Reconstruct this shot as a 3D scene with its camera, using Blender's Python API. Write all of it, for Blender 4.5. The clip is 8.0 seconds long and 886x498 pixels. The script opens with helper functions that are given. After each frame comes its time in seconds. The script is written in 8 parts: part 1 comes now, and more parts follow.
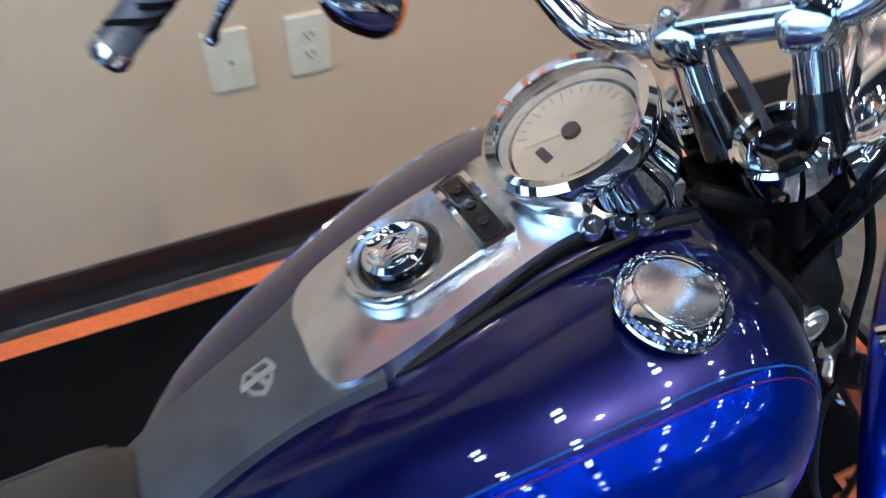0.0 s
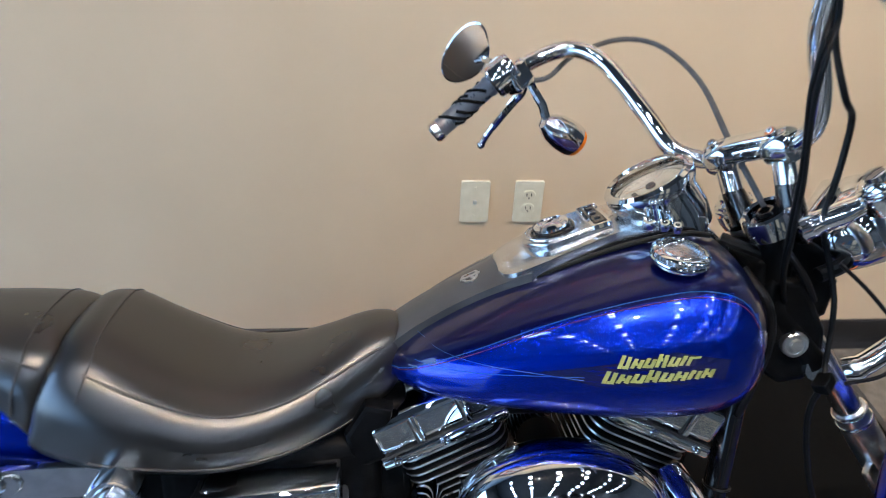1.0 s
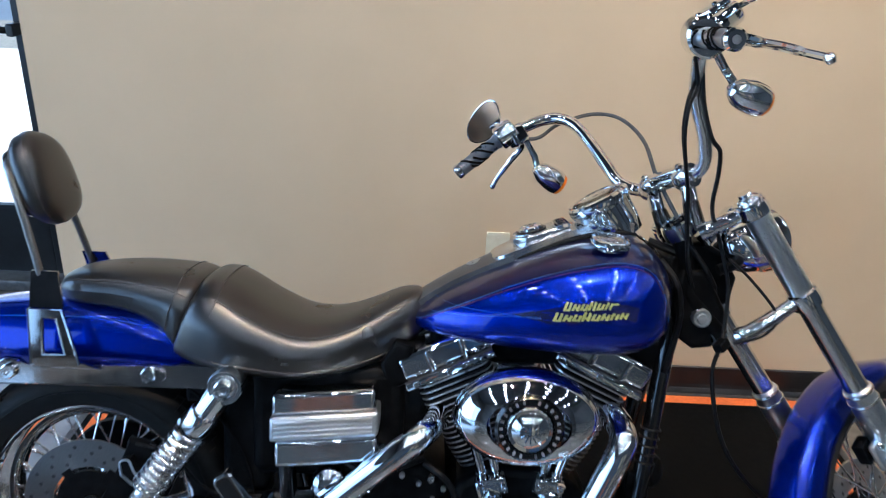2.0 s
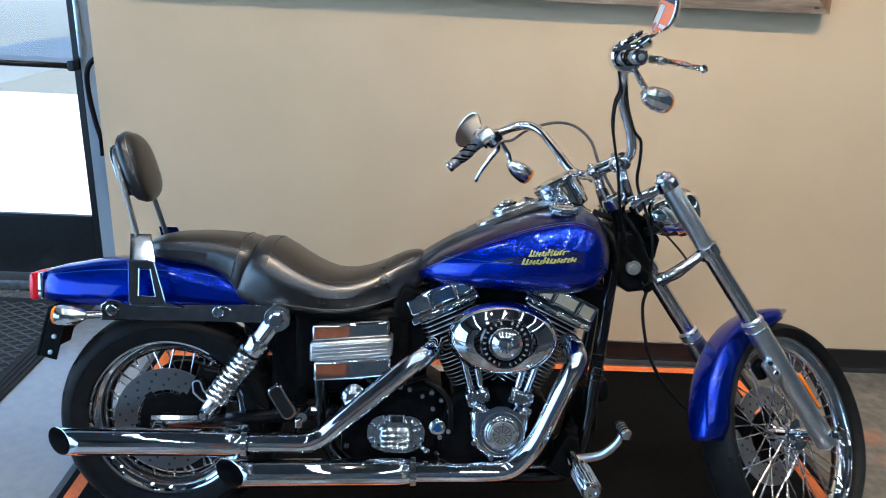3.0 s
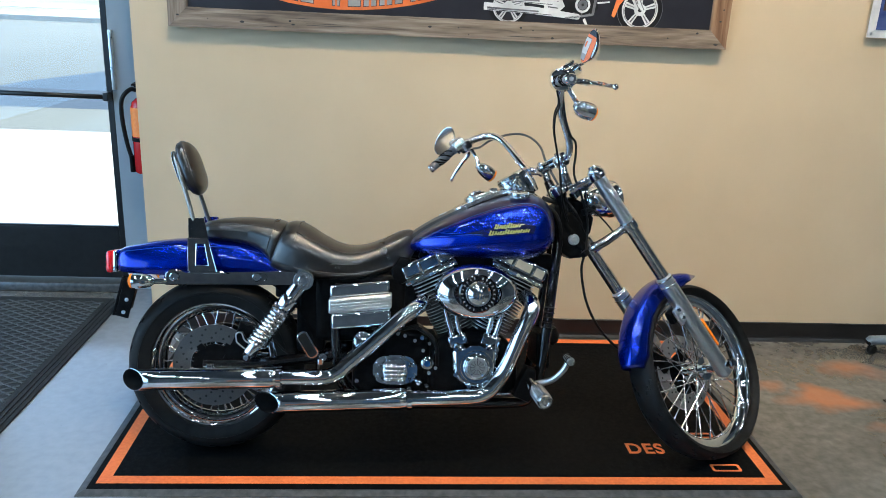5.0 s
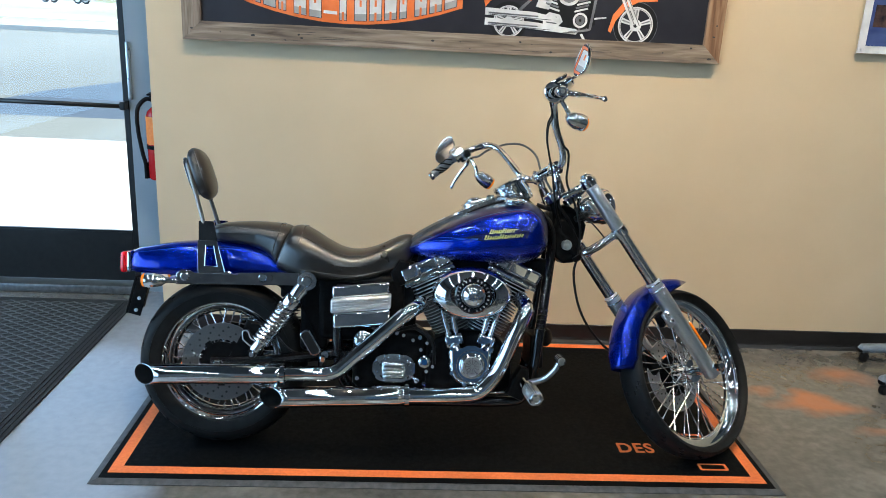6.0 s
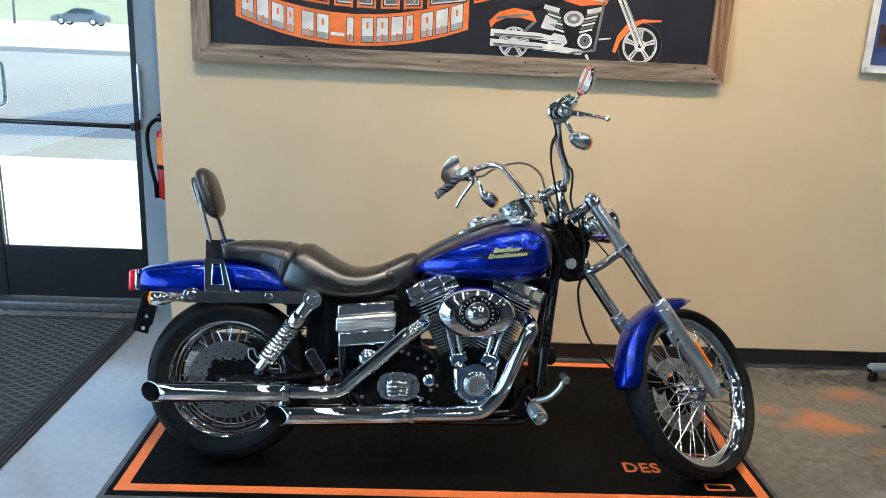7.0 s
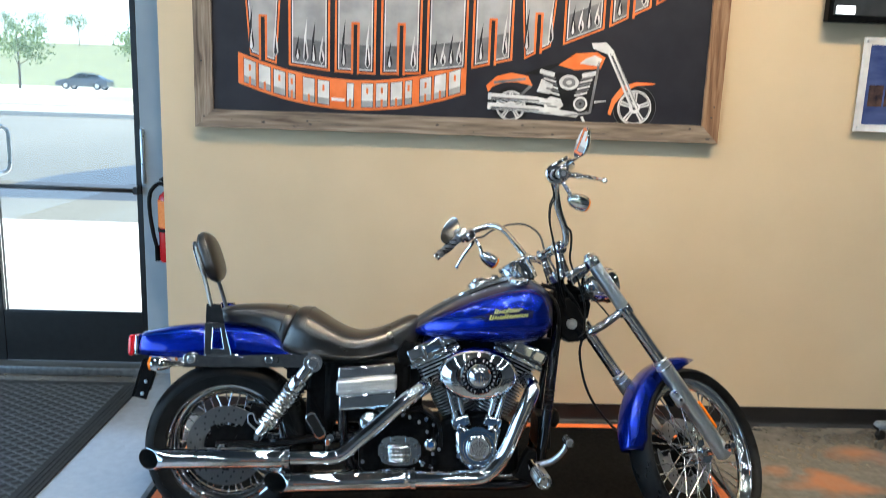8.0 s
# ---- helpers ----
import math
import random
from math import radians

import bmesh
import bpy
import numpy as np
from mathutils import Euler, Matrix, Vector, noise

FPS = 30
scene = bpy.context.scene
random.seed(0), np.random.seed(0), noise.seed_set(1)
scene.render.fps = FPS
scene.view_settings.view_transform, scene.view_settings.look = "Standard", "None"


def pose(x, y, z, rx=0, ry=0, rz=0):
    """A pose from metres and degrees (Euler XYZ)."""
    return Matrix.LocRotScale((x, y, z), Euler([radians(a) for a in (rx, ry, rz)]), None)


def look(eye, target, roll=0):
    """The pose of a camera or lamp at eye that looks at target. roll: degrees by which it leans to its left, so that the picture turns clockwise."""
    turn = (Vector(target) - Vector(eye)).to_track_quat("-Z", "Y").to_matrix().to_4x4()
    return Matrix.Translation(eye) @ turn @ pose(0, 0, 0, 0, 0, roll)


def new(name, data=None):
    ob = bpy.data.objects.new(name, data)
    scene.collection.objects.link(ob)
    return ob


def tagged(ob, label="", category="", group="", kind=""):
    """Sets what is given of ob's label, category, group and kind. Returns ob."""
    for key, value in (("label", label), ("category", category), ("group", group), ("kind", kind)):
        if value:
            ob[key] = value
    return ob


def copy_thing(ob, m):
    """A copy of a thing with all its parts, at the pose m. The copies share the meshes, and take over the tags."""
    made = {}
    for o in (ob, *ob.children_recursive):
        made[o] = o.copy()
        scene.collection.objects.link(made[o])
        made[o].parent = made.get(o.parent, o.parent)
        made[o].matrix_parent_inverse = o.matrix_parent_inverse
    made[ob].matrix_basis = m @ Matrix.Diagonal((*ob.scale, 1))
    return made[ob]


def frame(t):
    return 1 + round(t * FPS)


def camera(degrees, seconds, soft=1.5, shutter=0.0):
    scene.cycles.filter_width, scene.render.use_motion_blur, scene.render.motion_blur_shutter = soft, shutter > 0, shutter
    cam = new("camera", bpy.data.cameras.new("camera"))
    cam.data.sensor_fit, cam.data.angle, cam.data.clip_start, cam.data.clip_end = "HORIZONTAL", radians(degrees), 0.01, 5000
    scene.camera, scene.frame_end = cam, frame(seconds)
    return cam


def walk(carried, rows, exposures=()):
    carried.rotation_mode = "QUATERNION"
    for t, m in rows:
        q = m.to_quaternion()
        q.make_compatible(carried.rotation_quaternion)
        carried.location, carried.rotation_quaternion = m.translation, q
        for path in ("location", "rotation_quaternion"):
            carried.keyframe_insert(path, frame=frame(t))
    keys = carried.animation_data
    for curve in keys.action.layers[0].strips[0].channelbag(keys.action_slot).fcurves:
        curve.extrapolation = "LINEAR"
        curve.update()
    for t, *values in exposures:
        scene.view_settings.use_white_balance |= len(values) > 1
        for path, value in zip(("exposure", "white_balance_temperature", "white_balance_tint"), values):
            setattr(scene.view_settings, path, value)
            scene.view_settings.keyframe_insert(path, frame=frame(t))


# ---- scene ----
cam = camera(60.7, 8.0, soft=0.8, shutter=0.4)
PATH = [
    (0, (-0.109, -1.123, 1.358), (0.462, -0.008, -0.201), 4.4),
    (0.5, (-0.174, -1.402, 1.442), (0.124, 0.115, 0.174), 1.7),
    (1, (-0.238, -1.736, 1.491), (-0.064, -0.063, 0.41), 2.8),
    (1.5, (-0.184, -2.0, 1.527), (-0.126, -0.192, 0.675), 3.4),
    (2, (-0.182, -2.296, 1.537), (-0.164, -0.47, 0.721), 2.9),
    (2.2, (-0.218, -2.405, 1.53), (-0.191, -0.572, 0.729), 2.7),
    (3.3, (-0.202, -2.994, 1.557), (-0.144, -1.111, 0.887), 2.9),
    (3.5, (-0.193, -3.074, 1.56), (-0.141, -1.186, 0.902), 2.6),
    (4, (-0.231, -3.231, 1.557), (-0.162, -1.334, 0.927), 1.8),
    (4.5, (-0.299, -3.395, 1.549), (-0.18, -1.494, 0.938), 1.9),
    (5, (-0.289, -3.51, 1.563), (-0.151, -1.607, 0.963), 2.6),
    (6.5, (-0.231, -3.654, 1.575), (-0.142, -1.733, 1.027), 2.8),
    (7, (-0.226, -3.653, 1.578), (-0.148, -1.725, 1.053), 2.6),
    (7.5, (-0.222, -3.652, 1.579), (-0.149, -1.719, 1.071), 2.3),
    (8, (-0.23, -3.657, 1.597), (-0.155, -1.694, 1.218), 2.0),
]
walk(cam, [(t, look(eye, target, roll)) for t, eye, target, roll in PATH], [(0.0, 1.34, 5150, 14), (1.0, 1.46, 5560, 14), (1.6, 1.28, 5480, 14), (2.2, 1.26, 5480, 13), (3.5, 1.36, 5480, 8), (5.0, 1.38, 5650, 5), (6.5, 1.38, 5900, 6), (8.0, 1.42, 6050, 7)])

# ---- world, sun ----
SUN_EL, SUN_AZ = 66.0, 268.0
world = bpy.data.worlds.new("sky")
scene.world = world
world.use_nodes = True
wn = world.node_tree.nodes
sky = wn.new("ShaderNodeTexSky")
sky.sky_type = "NISHITA"
sky.sun_disc = False
sky.sun_elevation, sky.sun_rotation = radians(SUN_EL), radians(SUN_AZ)
world.node_tree.links.new(sky.outputs[0], wn["Background"].inputs[0])
wn["Background"].inputs[1].default_value = 0.15
sun = new("sun", bpy.data.lights.new("sun", "SUN"))
sun.data.energy, sun.data.angle, sun.data.color = 5.0, radians(0.5), (1.0, 0.95, 0.87)
az = radians(SUN_AZ)
sun_from = Vector((math.sin(az) * math.cos(radians(SUN_EL)), math.cos(az) * math.cos(radians(SUN_EL)), math.sin(radians(SUN_EL)))) * 30
sun.matrix_world = look(tuple(sun_from), (0, 0, 0))
LIGHT_STRENGTH = 27.0
# the sky's light through the long west window
daylight = new("window_daylight", bpy.data.lights.new("window_daylight", "AREA"))
daylight.data.shape, daylight.data.size, daylight.data.size_y = "RECTANGLE", 8.7, 3.1
daylight.data.energy, daylight.data.color = 94.0, (0.43, 0.70, 1.0)
daylight.matrix_world = Matrix(((0, 0, -1, -4.72), (1, 0, 0, -4.15), (0, -1, 0, 1.72), (0, 0, 0, 1)))


# ---- materials ----
def material(name, color=(0.5, 0.5, 0.5), rough=0.5, metal=0.0, coat=0.0, spec=0.5):
    m = bpy.data.materials.new(name)
    m.use_nodes = True
    b = m.node_tree.nodes["Principled BSDF"]
    b.inputs["Base Color"].default_value = (*color, 1)
    b.inputs["Roughness"].default_value = rough
    b.inputs["Metallic"].default_value = metal
    b.inputs["Coat Weight"].default_value = coat
    b.inputs["Coat Roughness"].default_value = 0.03
    b.inputs["Specular IOR Level"].default_value = spec
    return m


def noisy(m, scale, c1, c2, detail=4.0, lo=0.35, hi=0.65, bump=0.0, bump_scale=None, bump_dist=0.002, rough=None, stretch=(1, 1, 1), second=None):
    """Two-colour noise in object space, with optional bump, roughness range and a larger second scale."""
    nt = m.node_tree
    n, l = nt.nodes, nt.links
    b = n["Principled BSDF"]
    tc, mp = n.new("ShaderNodeTexCoord"), n.new("ShaderNodeMapping")
    mp.inputs["Scale"].default_value = stretch
    l.new(tc.outputs["Object"], mp.inputs[0])
    tex = n.new("ShaderNodeTexNoise")
    tex.inputs["Scale"].default_value, tex.inputs["Detail"].default_value = scale, detail
    l.new(mp.outputs[0], tex.inputs["Vector"])
    ramp = n.new("ShaderNodeValToRGB")
    ramp.color_ramp.elements[0].position, ramp.color_ramp.elements[1].position = lo, hi
    ramp.color_ramp.elements[0].color, ramp.color_ramp.elements[1].color = (*c1, 1), (*c2, 1)
    l.new(tex.outputs[0], ramp.inputs[0])
    out = ramp.outputs[0]
    if second:
        s2, amount = second
        big = n.new("ShaderNodeTexNoise")
        big.inputs["Scale"].default_value, big.inputs["Detail"].default_value = s2, 3.0
        l.new(mp.outputs[0], big.inputs["Vector"])
        mr = n.new("ShaderNodeMapRange")
        mr.inputs["From Min"].default_value, mr.inputs["From Max"].default_value = 0.3, 0.7
        mr.inputs["To Min"].default_value, mr.inputs["To Max"].default_value = 1 - amount, 1 + amount
        l.new(big.outputs[0], mr.inputs[0])
        mul = n.new("ShaderNodeVectorMath")
        mul.operation = "SCALE"
        l.new(out, mul.inputs[0])
        l.new(mr.outputs[0], mul.inputs["Scale"])
        out = mul.outputs[0]
    l.new(out, b.inputs["Base Color"])
    if rough:
        mr = n.new("ShaderNodeMapRange")
        mr.inputs["To Min"].default_value, mr.inputs["To Max"].default_value = rough
        mr.inputs["From Min"].default_value, mr.inputs["From Max"].default_value = 0.3, 0.7
        l.new(tex.outputs[0], mr.inputs[0])
        l.new(mr.outputs[0], b.inputs["Roughness"])
    if bump:
        bt = n.new("ShaderNodeTexNoise")
        bt.inputs["Scale"].default_value, bt.inputs["Detail"].default_value = bump_scale or scale, 5.0
        l.new(mp.outputs[0], bt.inputs["Vector"])
        bp = n.new("ShaderNodeBump")
        bp.inputs["Strength"].default_value, bp.inputs["Distance"].default_value = bump, bump_dist
        l.new(bt.outputs[0], bp.inputs["Height"])
        l.new(bp.outputs[0], b.inputs["Normal"])
    return m


DEEP_BLACK = material("deep_black", (0.003, 0.003, 0.003), 0.8, spec=0.1)
SATIN_CHROME = noisy(material("satin_chrome", rough=0.2, metal=1.0), 50, (0.66, 0.66, 0.67), (0.74, 0.74, 0.75), rough=(0.16, 0.24))
FORK_GREY = noisy(material("machined_fork_metal", rough=0.36, metal=1.0), 400, (0.70, 0.735, 0.77), (0.76, 0.79, 0.82), rough=(0.27, 0.32))
CHROME = noisy(material("chrome", rough=0.05, metal=1.0), 60, (0.76, 0.78, 0.80), (0.84, 0.86, 0.88), rough=(0.02, 0.05))
# darker copy of the chrome, dim reflections put into its colour
DARK_CHROME = noisy(material("darkened_chrome", rough=0.06, metal=1.0), 40, (0.42, 0.40, 0.40), (0.52, 0.50, 0.49), rough=(0.03, 0.09))
SATIN = noisy(material("satin_aluminium", rough=0.32, metal=1.0), 30, (0.56, 0.58, 0.60), (0.68, 0.70, 0.72), rough=(0.26, 0.38))
BRUSHED = noisy(material("brushed_metal", rough=0.35, metal=1.0), 120, (0.62, 0.62, 0.62), (0.78, 0.78, 0.78), rough=(0.28, 0.42), stretch=(0.03, 1, 1))
STEEL = noisy(material("disc_steel", rough=0.3, metal=1.0), 300, (0.165, 0.16, 0.155), (0.21, 0.205, 0.20), rough=(0.28, 0.36))
DISC_BRIGHT = noisy(material("pale_disc_steel", rough=0.34, metal=1.0), 300, (0.50, 0.49, 0.48), (0.58, 0.57, 0.56), rough=(0.34, 0.44))
BLUE = noisy(material("cobalt_paint", rough=0.26, metal=0.82, coat=0.7), 500, (0.0004, 0.013, 0.28), (0.0008, 0.021, 0.39), lo=0.3, hi=0.7)
VIOLET = noisy(material("violet_paint", rough=0.28, metal=0.75, coat=1.0), 500, (0.0013, 0.0020, 0.048), (0.0024, 0.0034, 0.082), lo=0.3, hi=0.7)
BLACK_GLOSS = noisy(material("gloss_black", rough=0.12, coat=0.6), 30, (0.002, 0.002, 0.0025), (0.005, 0.005, 0.0055), rough=(0.1, 0.2))
BLACK_SATIN = noisy(material("satin_black", rough=0.4, spec=0.07), 45, (0.002, 0.0022, 0.0026), (0.005, 0.0053, 0.006), bump=0.15, bump_scale=300, rough=(0.35, 0.5))
FIN = noisy(material("fin_black", rough=0.35, spec=0.3), 60, (0.005, 0.005, 0.0055), (0.012, 0.012, 0.013), rough=(0.3, 0.45))
LEATHER = noisy(material("seat_vinyl", rough=0.33, spec=1.0), 9, (0.0062, 0.0056, 0.0052), (0.0105, 0.0096, 0.0088), bump=0.18, bump_scale=420, bump_dist=0.001, rough=(0.27, 0.34))
STRAP = noisy(material("strap_leather", rough=0.4, spec=0.8), 30, (0.032, 0.034, 0.037), (0.050, 0.052, 0.056), bump=0.2, bump_scale=300, bump_dist=0.001, rough=(0.34, 0.44))
RUBBER = noisy(material("tyre_rubber", rough=0.6, spec=0.14), 25, (0.006, 0.0064, 0.0067), (0.011, 0.0112, 0.0114), bump=0.15, bump_scale=200, rough=(0.45, 0.65))
HOSE = noisy(material("black_hose", rough=0.45, spec=0.2), 80, (0.002, 0.002, 0.0022), (0.006, 0.006, 0.0064))
GRIP = noisy(material("blue_grey_grip", rough=0.3, spec=0.7), 60, (0.05, 0.062, 0.082), (0.075, 0.09, 0.115), rough=(0.25, 0.35))
STITCH = material("stitching", (0.055, 0.052, 0.05), 0.6)
AMBER = material("amber_lens", (0.9, 0.22, 0.01), 0.12, coat=0.5)
RED_LENS = material("red_lens", (0.62, 0.012, 0.02), 0.10, coat=0.7)
LETTER = noisy(material("yellow_green_decal", rough=0.3, coat=0.8), 60, (0.30, 0.31, 0.075), (0.39, 0.39, 0.115))
DECAL_DARK = material("dark_blue_decal", (0.004, 0.006, 0.06), 0.25, coat=1.0)
STRIPE_BLUE = material("light_blue_pinstripe", (0.008, 0.075, 0.30), 0.3, coat=0.8)
STRIPE_RED = material("red_pinstripe", (0.11, 0.004, 0.03), 0.3, coat=0.8)
DIAL = noisy(material("cream_dial", rough=0.5), 40, (0.46, 0.40, 0.31), (0.51, 0.45, 0.355))
DIAL_INK = material("dial_ink", (0.06, 0.05, 0.05), 0.5)
TICK = material("dial_marks", (0.30, 0.26, 0.21), 0.5)
NEEDLE = material("dial_needle", (0.55, 0.42, 0.30), 0.4)
MIRROR = material("mirror_glass", (0.92, 0.93, 0.94), 0.01, 1.0)
WHITE_PLASTIC = noisy(material("outlet_plastic", rough=0.35), 40, (0.62, 0.60, 0.46), (0.68, 0.66, 0.52))
SLOT = material("dark_slot", (0.03, 0.03, 0.03), 0.6)


def glass_material(name, tint=(1, 1, 1), rough=0.0):
    m = bpy.data.materials.new(name)
    m.use_nodes = True
    b = m.node_tree.nodes["Principled BSDF"]
    b.inputs["Base Color"].default_value = (*tint, 1)
    b.inputs["Transmission Weight"].default_value = 1.0
    b.inputs["Roughness"].default_value = rough
    b.inputs["IOR"].default_value = 1.45
    return m


GLASS = glass_material("clear_glass")


def thin_glass(name):
    """A pane: clear straight through, with a glossy skin."""
    m = bpy.data.materials.new(name)
    m.use_nodes = True
    nt = m.node_tree
    nt.nodes.remove(nt.nodes["Principled BSDF"])
    tr, gl, mix, fr = (nt.nodes.new(k) for k in ("ShaderNodeBsdfTransparent", "ShaderNodeBsdfGlossy", "ShaderNodeMixShader", "ShaderNodeFresnel"))
    gl.inputs["Roughness"].default_value = 0.01
    fr.inputs["IOR"].default_value = 1.45
    tr.inputs["Color"].default_value = (0.93, 0.96, 0.95, 1)
    nt.links.new(fr.outputs[0], mix.inputs[0])
    nt.links.new(tr.outputs[0], mix.inputs[1])
    nt.links.new(gl.outputs[0], mix.inputs[2])
    nt.links.new(mix.outputs[0], nt.nodes["Material Output"].inputs[0])
    return m


PANE = thin_glass("window_pane")

WALL_PAINT = noisy(material("tan_wall_paint", rough=0.75), 3.0, (0.575, 0.457, 0.305), (0.605, 0.481, 0.322), bump=0.12, bump_scale=260, bump_dist=0.001, second=(0.7, 0.04))
GREY_WALL = noisy(material("blue_grey_wall_paint", rough=0.7), 4.0, (0.24, 0.29, 0.34), (0.27, 0.32, 0.37), bump=0.1, bump_scale=200, second=(1.0, 0.06))
PLAIN_WALL = noisy(material("charcoal_wall_paint", rough=0.8), 3.0, (0.07, 0.073, 0.078), (0.09, 0.093, 0.098), second=(0.8, 0.05))
CEILING = noisy(material("ceiling_paint", rough=0.85), 5.0, (0.025, 0.026, 0.028), (0.04, 0.041, 0.043), second=(0.6, 0.08))
BASE_BLACK = noisy(material("black_vinyl_base", rough=0.4), 15, (0.0065, 0.006, 0.0065), (0.013, 0.012, 0.0125), rough=(0.32, 0.5))
MAT_BLACK = noisy(material("black_rubber_mat", rough=0.6, spec=0.08), 60, (0.0014, 0.0018, 0.0022), (0.0030, 0.0036, 0.0042), bump=0.35, bump_scale=500, bump_dist=0.001, rough=(0.5, 0.7), second=(3.0, 0.25))
MAT_EDGE = noisy(material("grey_rubber_edge", rough=0.5), 40, (0.035, 0.037, 0.040), (0.07, 0.072, 0.075), bump=0.2, bump_scale=200)
MAT_ORANGE = noisy(material("orange_mat_print", rough=0.6), 80, (0.70, 0.155, 0.035), (0.82, 0.20, 0.05), bump=0.3, bump_scale=500, bump_dist=0.001, second=(6, 0.1))
LATTICE = noisy(material("slate_mat_lattice", rough=0.6), 60, (0.030, 0.037, 0.043), (0.050, 0.060, 0.068), bump=0.3, bump_scale=500, bump_dist=0.001, second=(2.0, 0.2))
ENTRY_MAT = noisy(material("charcoal_entry_mat", rough=0.75), 50, (0.008, 0.0105, 0.0125), (0.015, 0.019, 0.022), bump=0.4, bump_scale=700, bump_dist=0.0015, second=(2.0, 0.2))
BLACK_FRAME = noisy(material("black_anodised_frame", rough=0.35), 30, (0.004, 0.0042, 0.0046), (0.008, 0.0082, 0.0088), rough=(0.3, 0.45))
ALU = noisy(material("worn_aluminium_sill", rough=0.4, metal=0.8), 40, (0.13, 0.14, 0.145), (0.20, 0.21, 0.22), rough=(0.3, 0.5))
POSTER = noisy(material("poster_navy", rough=0.4), 8, (0.013, 0.013, 0.020), (0.020, 0.020, 0.028))
P_BLACK = noisy(material("poster_black", rough=0.4), 14, (0.004, 0.004, 0.005), (0.008, 0.008, 0.009))
P_WHITE = noisy(material("poster_white", rough=0.4), 12, (0.55, 0.55, 0.56), (0.75, 0.75, 0.75))
P_GREY = noisy(material("poster_grey", rough=0.4), 14, (0.10, 0.10, 0.11), (0.22, 0.22, 0.23))
P_SILVER = noisy(material("poster_silver", rough=0.4), 10, (0.30, 0.30, 0.31), (0.42, 0.42, 0.43))
P_ORANGE = noisy(material("poster_orange", rough=0.4), 14, (0.75, 0.16, 0.03), (0.85, 0.22, 0.06))
LEG_GREY = noisy(material("blue_grey_leg_paint", rough=0.35), 40, (0.13, 0.16, 0.20), (0.17, 0.20, 0.245))
RUST_BOARD = noisy(material("orange_board_print", rough=0.6), 6, (0.36, 0.085, 0.018), (0.44, 0.11, 0.026))
BLUE_BOARD = noisy(material("blue_board_print", rough=0.5), 6, (0.022, 0.055, 0.11), (0.032, 0.075, 0.14))
EXT_RED = material("extinguisher_red", (0.5, 0.012, 0.014), 0.25, coat=0.4)
EXT_LABEL = noisy(material("orange_label", rough=0.5), 60, (0.80, 0.19, 0.015), (0.85, 0.24, 0.03))


def wood_material(name, c1, c2, c3):
    m = material(name, c1, 0.75)
    nt = m.node_tree
    n, l = nt.nodes, nt.links
    b = n["Principled BSDF"]
    tc, mp, oi = n.new("ShaderNodeTexCoord"), n.new("ShaderNodeMapping"), n.new("ShaderNodeObjectInfo")
    add = n.new("ShaderNodeVectorMath")
    l.new(tc.outputs["Object"], add.inputs[0])
    l.new(oi.outputs["Random"], add.inputs[1])
    l.new(add.outputs[0], mp.inputs[0])
    mp.inputs["Scale"].default_value = (1.6, 20, 26)
    g = n.new("ShaderNodeTexNoise")
    g.inputs["Scale"].default_value, g.inputs["Detail"].default_value, g.inputs["Distortion"].default_value = 2.2, 8, 0.6
    l.new(mp.outputs[0], g.inputs["Vector"])
    r = n.new("ShaderNodeValToRGB")
    r.color_ramp.elements[0].position, r.color_ramp.elements[0].color = 0.30, (*c1, 1)
    r.color_ramp.elements[1].position, r.color_ramp.elements[1].color = 0.72, (*c3, 1)
    e = r.color_ramp.elements.new(0.5)
    e.color = (*c2, 1)
    l.new(g.outputs[0], r.inputs[0])
    l.new(r.outputs[0], b.inputs["Base Color"])
    bp = n.new("ShaderNodeBump")
    bp.inputs["Strength"].default_value, bp.inputs["Distance"].default_value = 0.6, 0.003
    l.new(g.outputs[0], bp.inputs["Height"])
    l.new(bp.outputs[0], b.inputs["Normal"])
    return m


BARN_WOOD = wood_material("weathered_barn_wood", (0.075, 0.052, 0.037), (0.22, 0.17, 0.125), (0.36, 0.30, 0.235))
BARN_WOOD_WARM = wood_material("brown_barn_wood", (0.12, 0.055, 0.025), (0.23, 0.125, 0.065), (0.33, 0.21, 0.125))


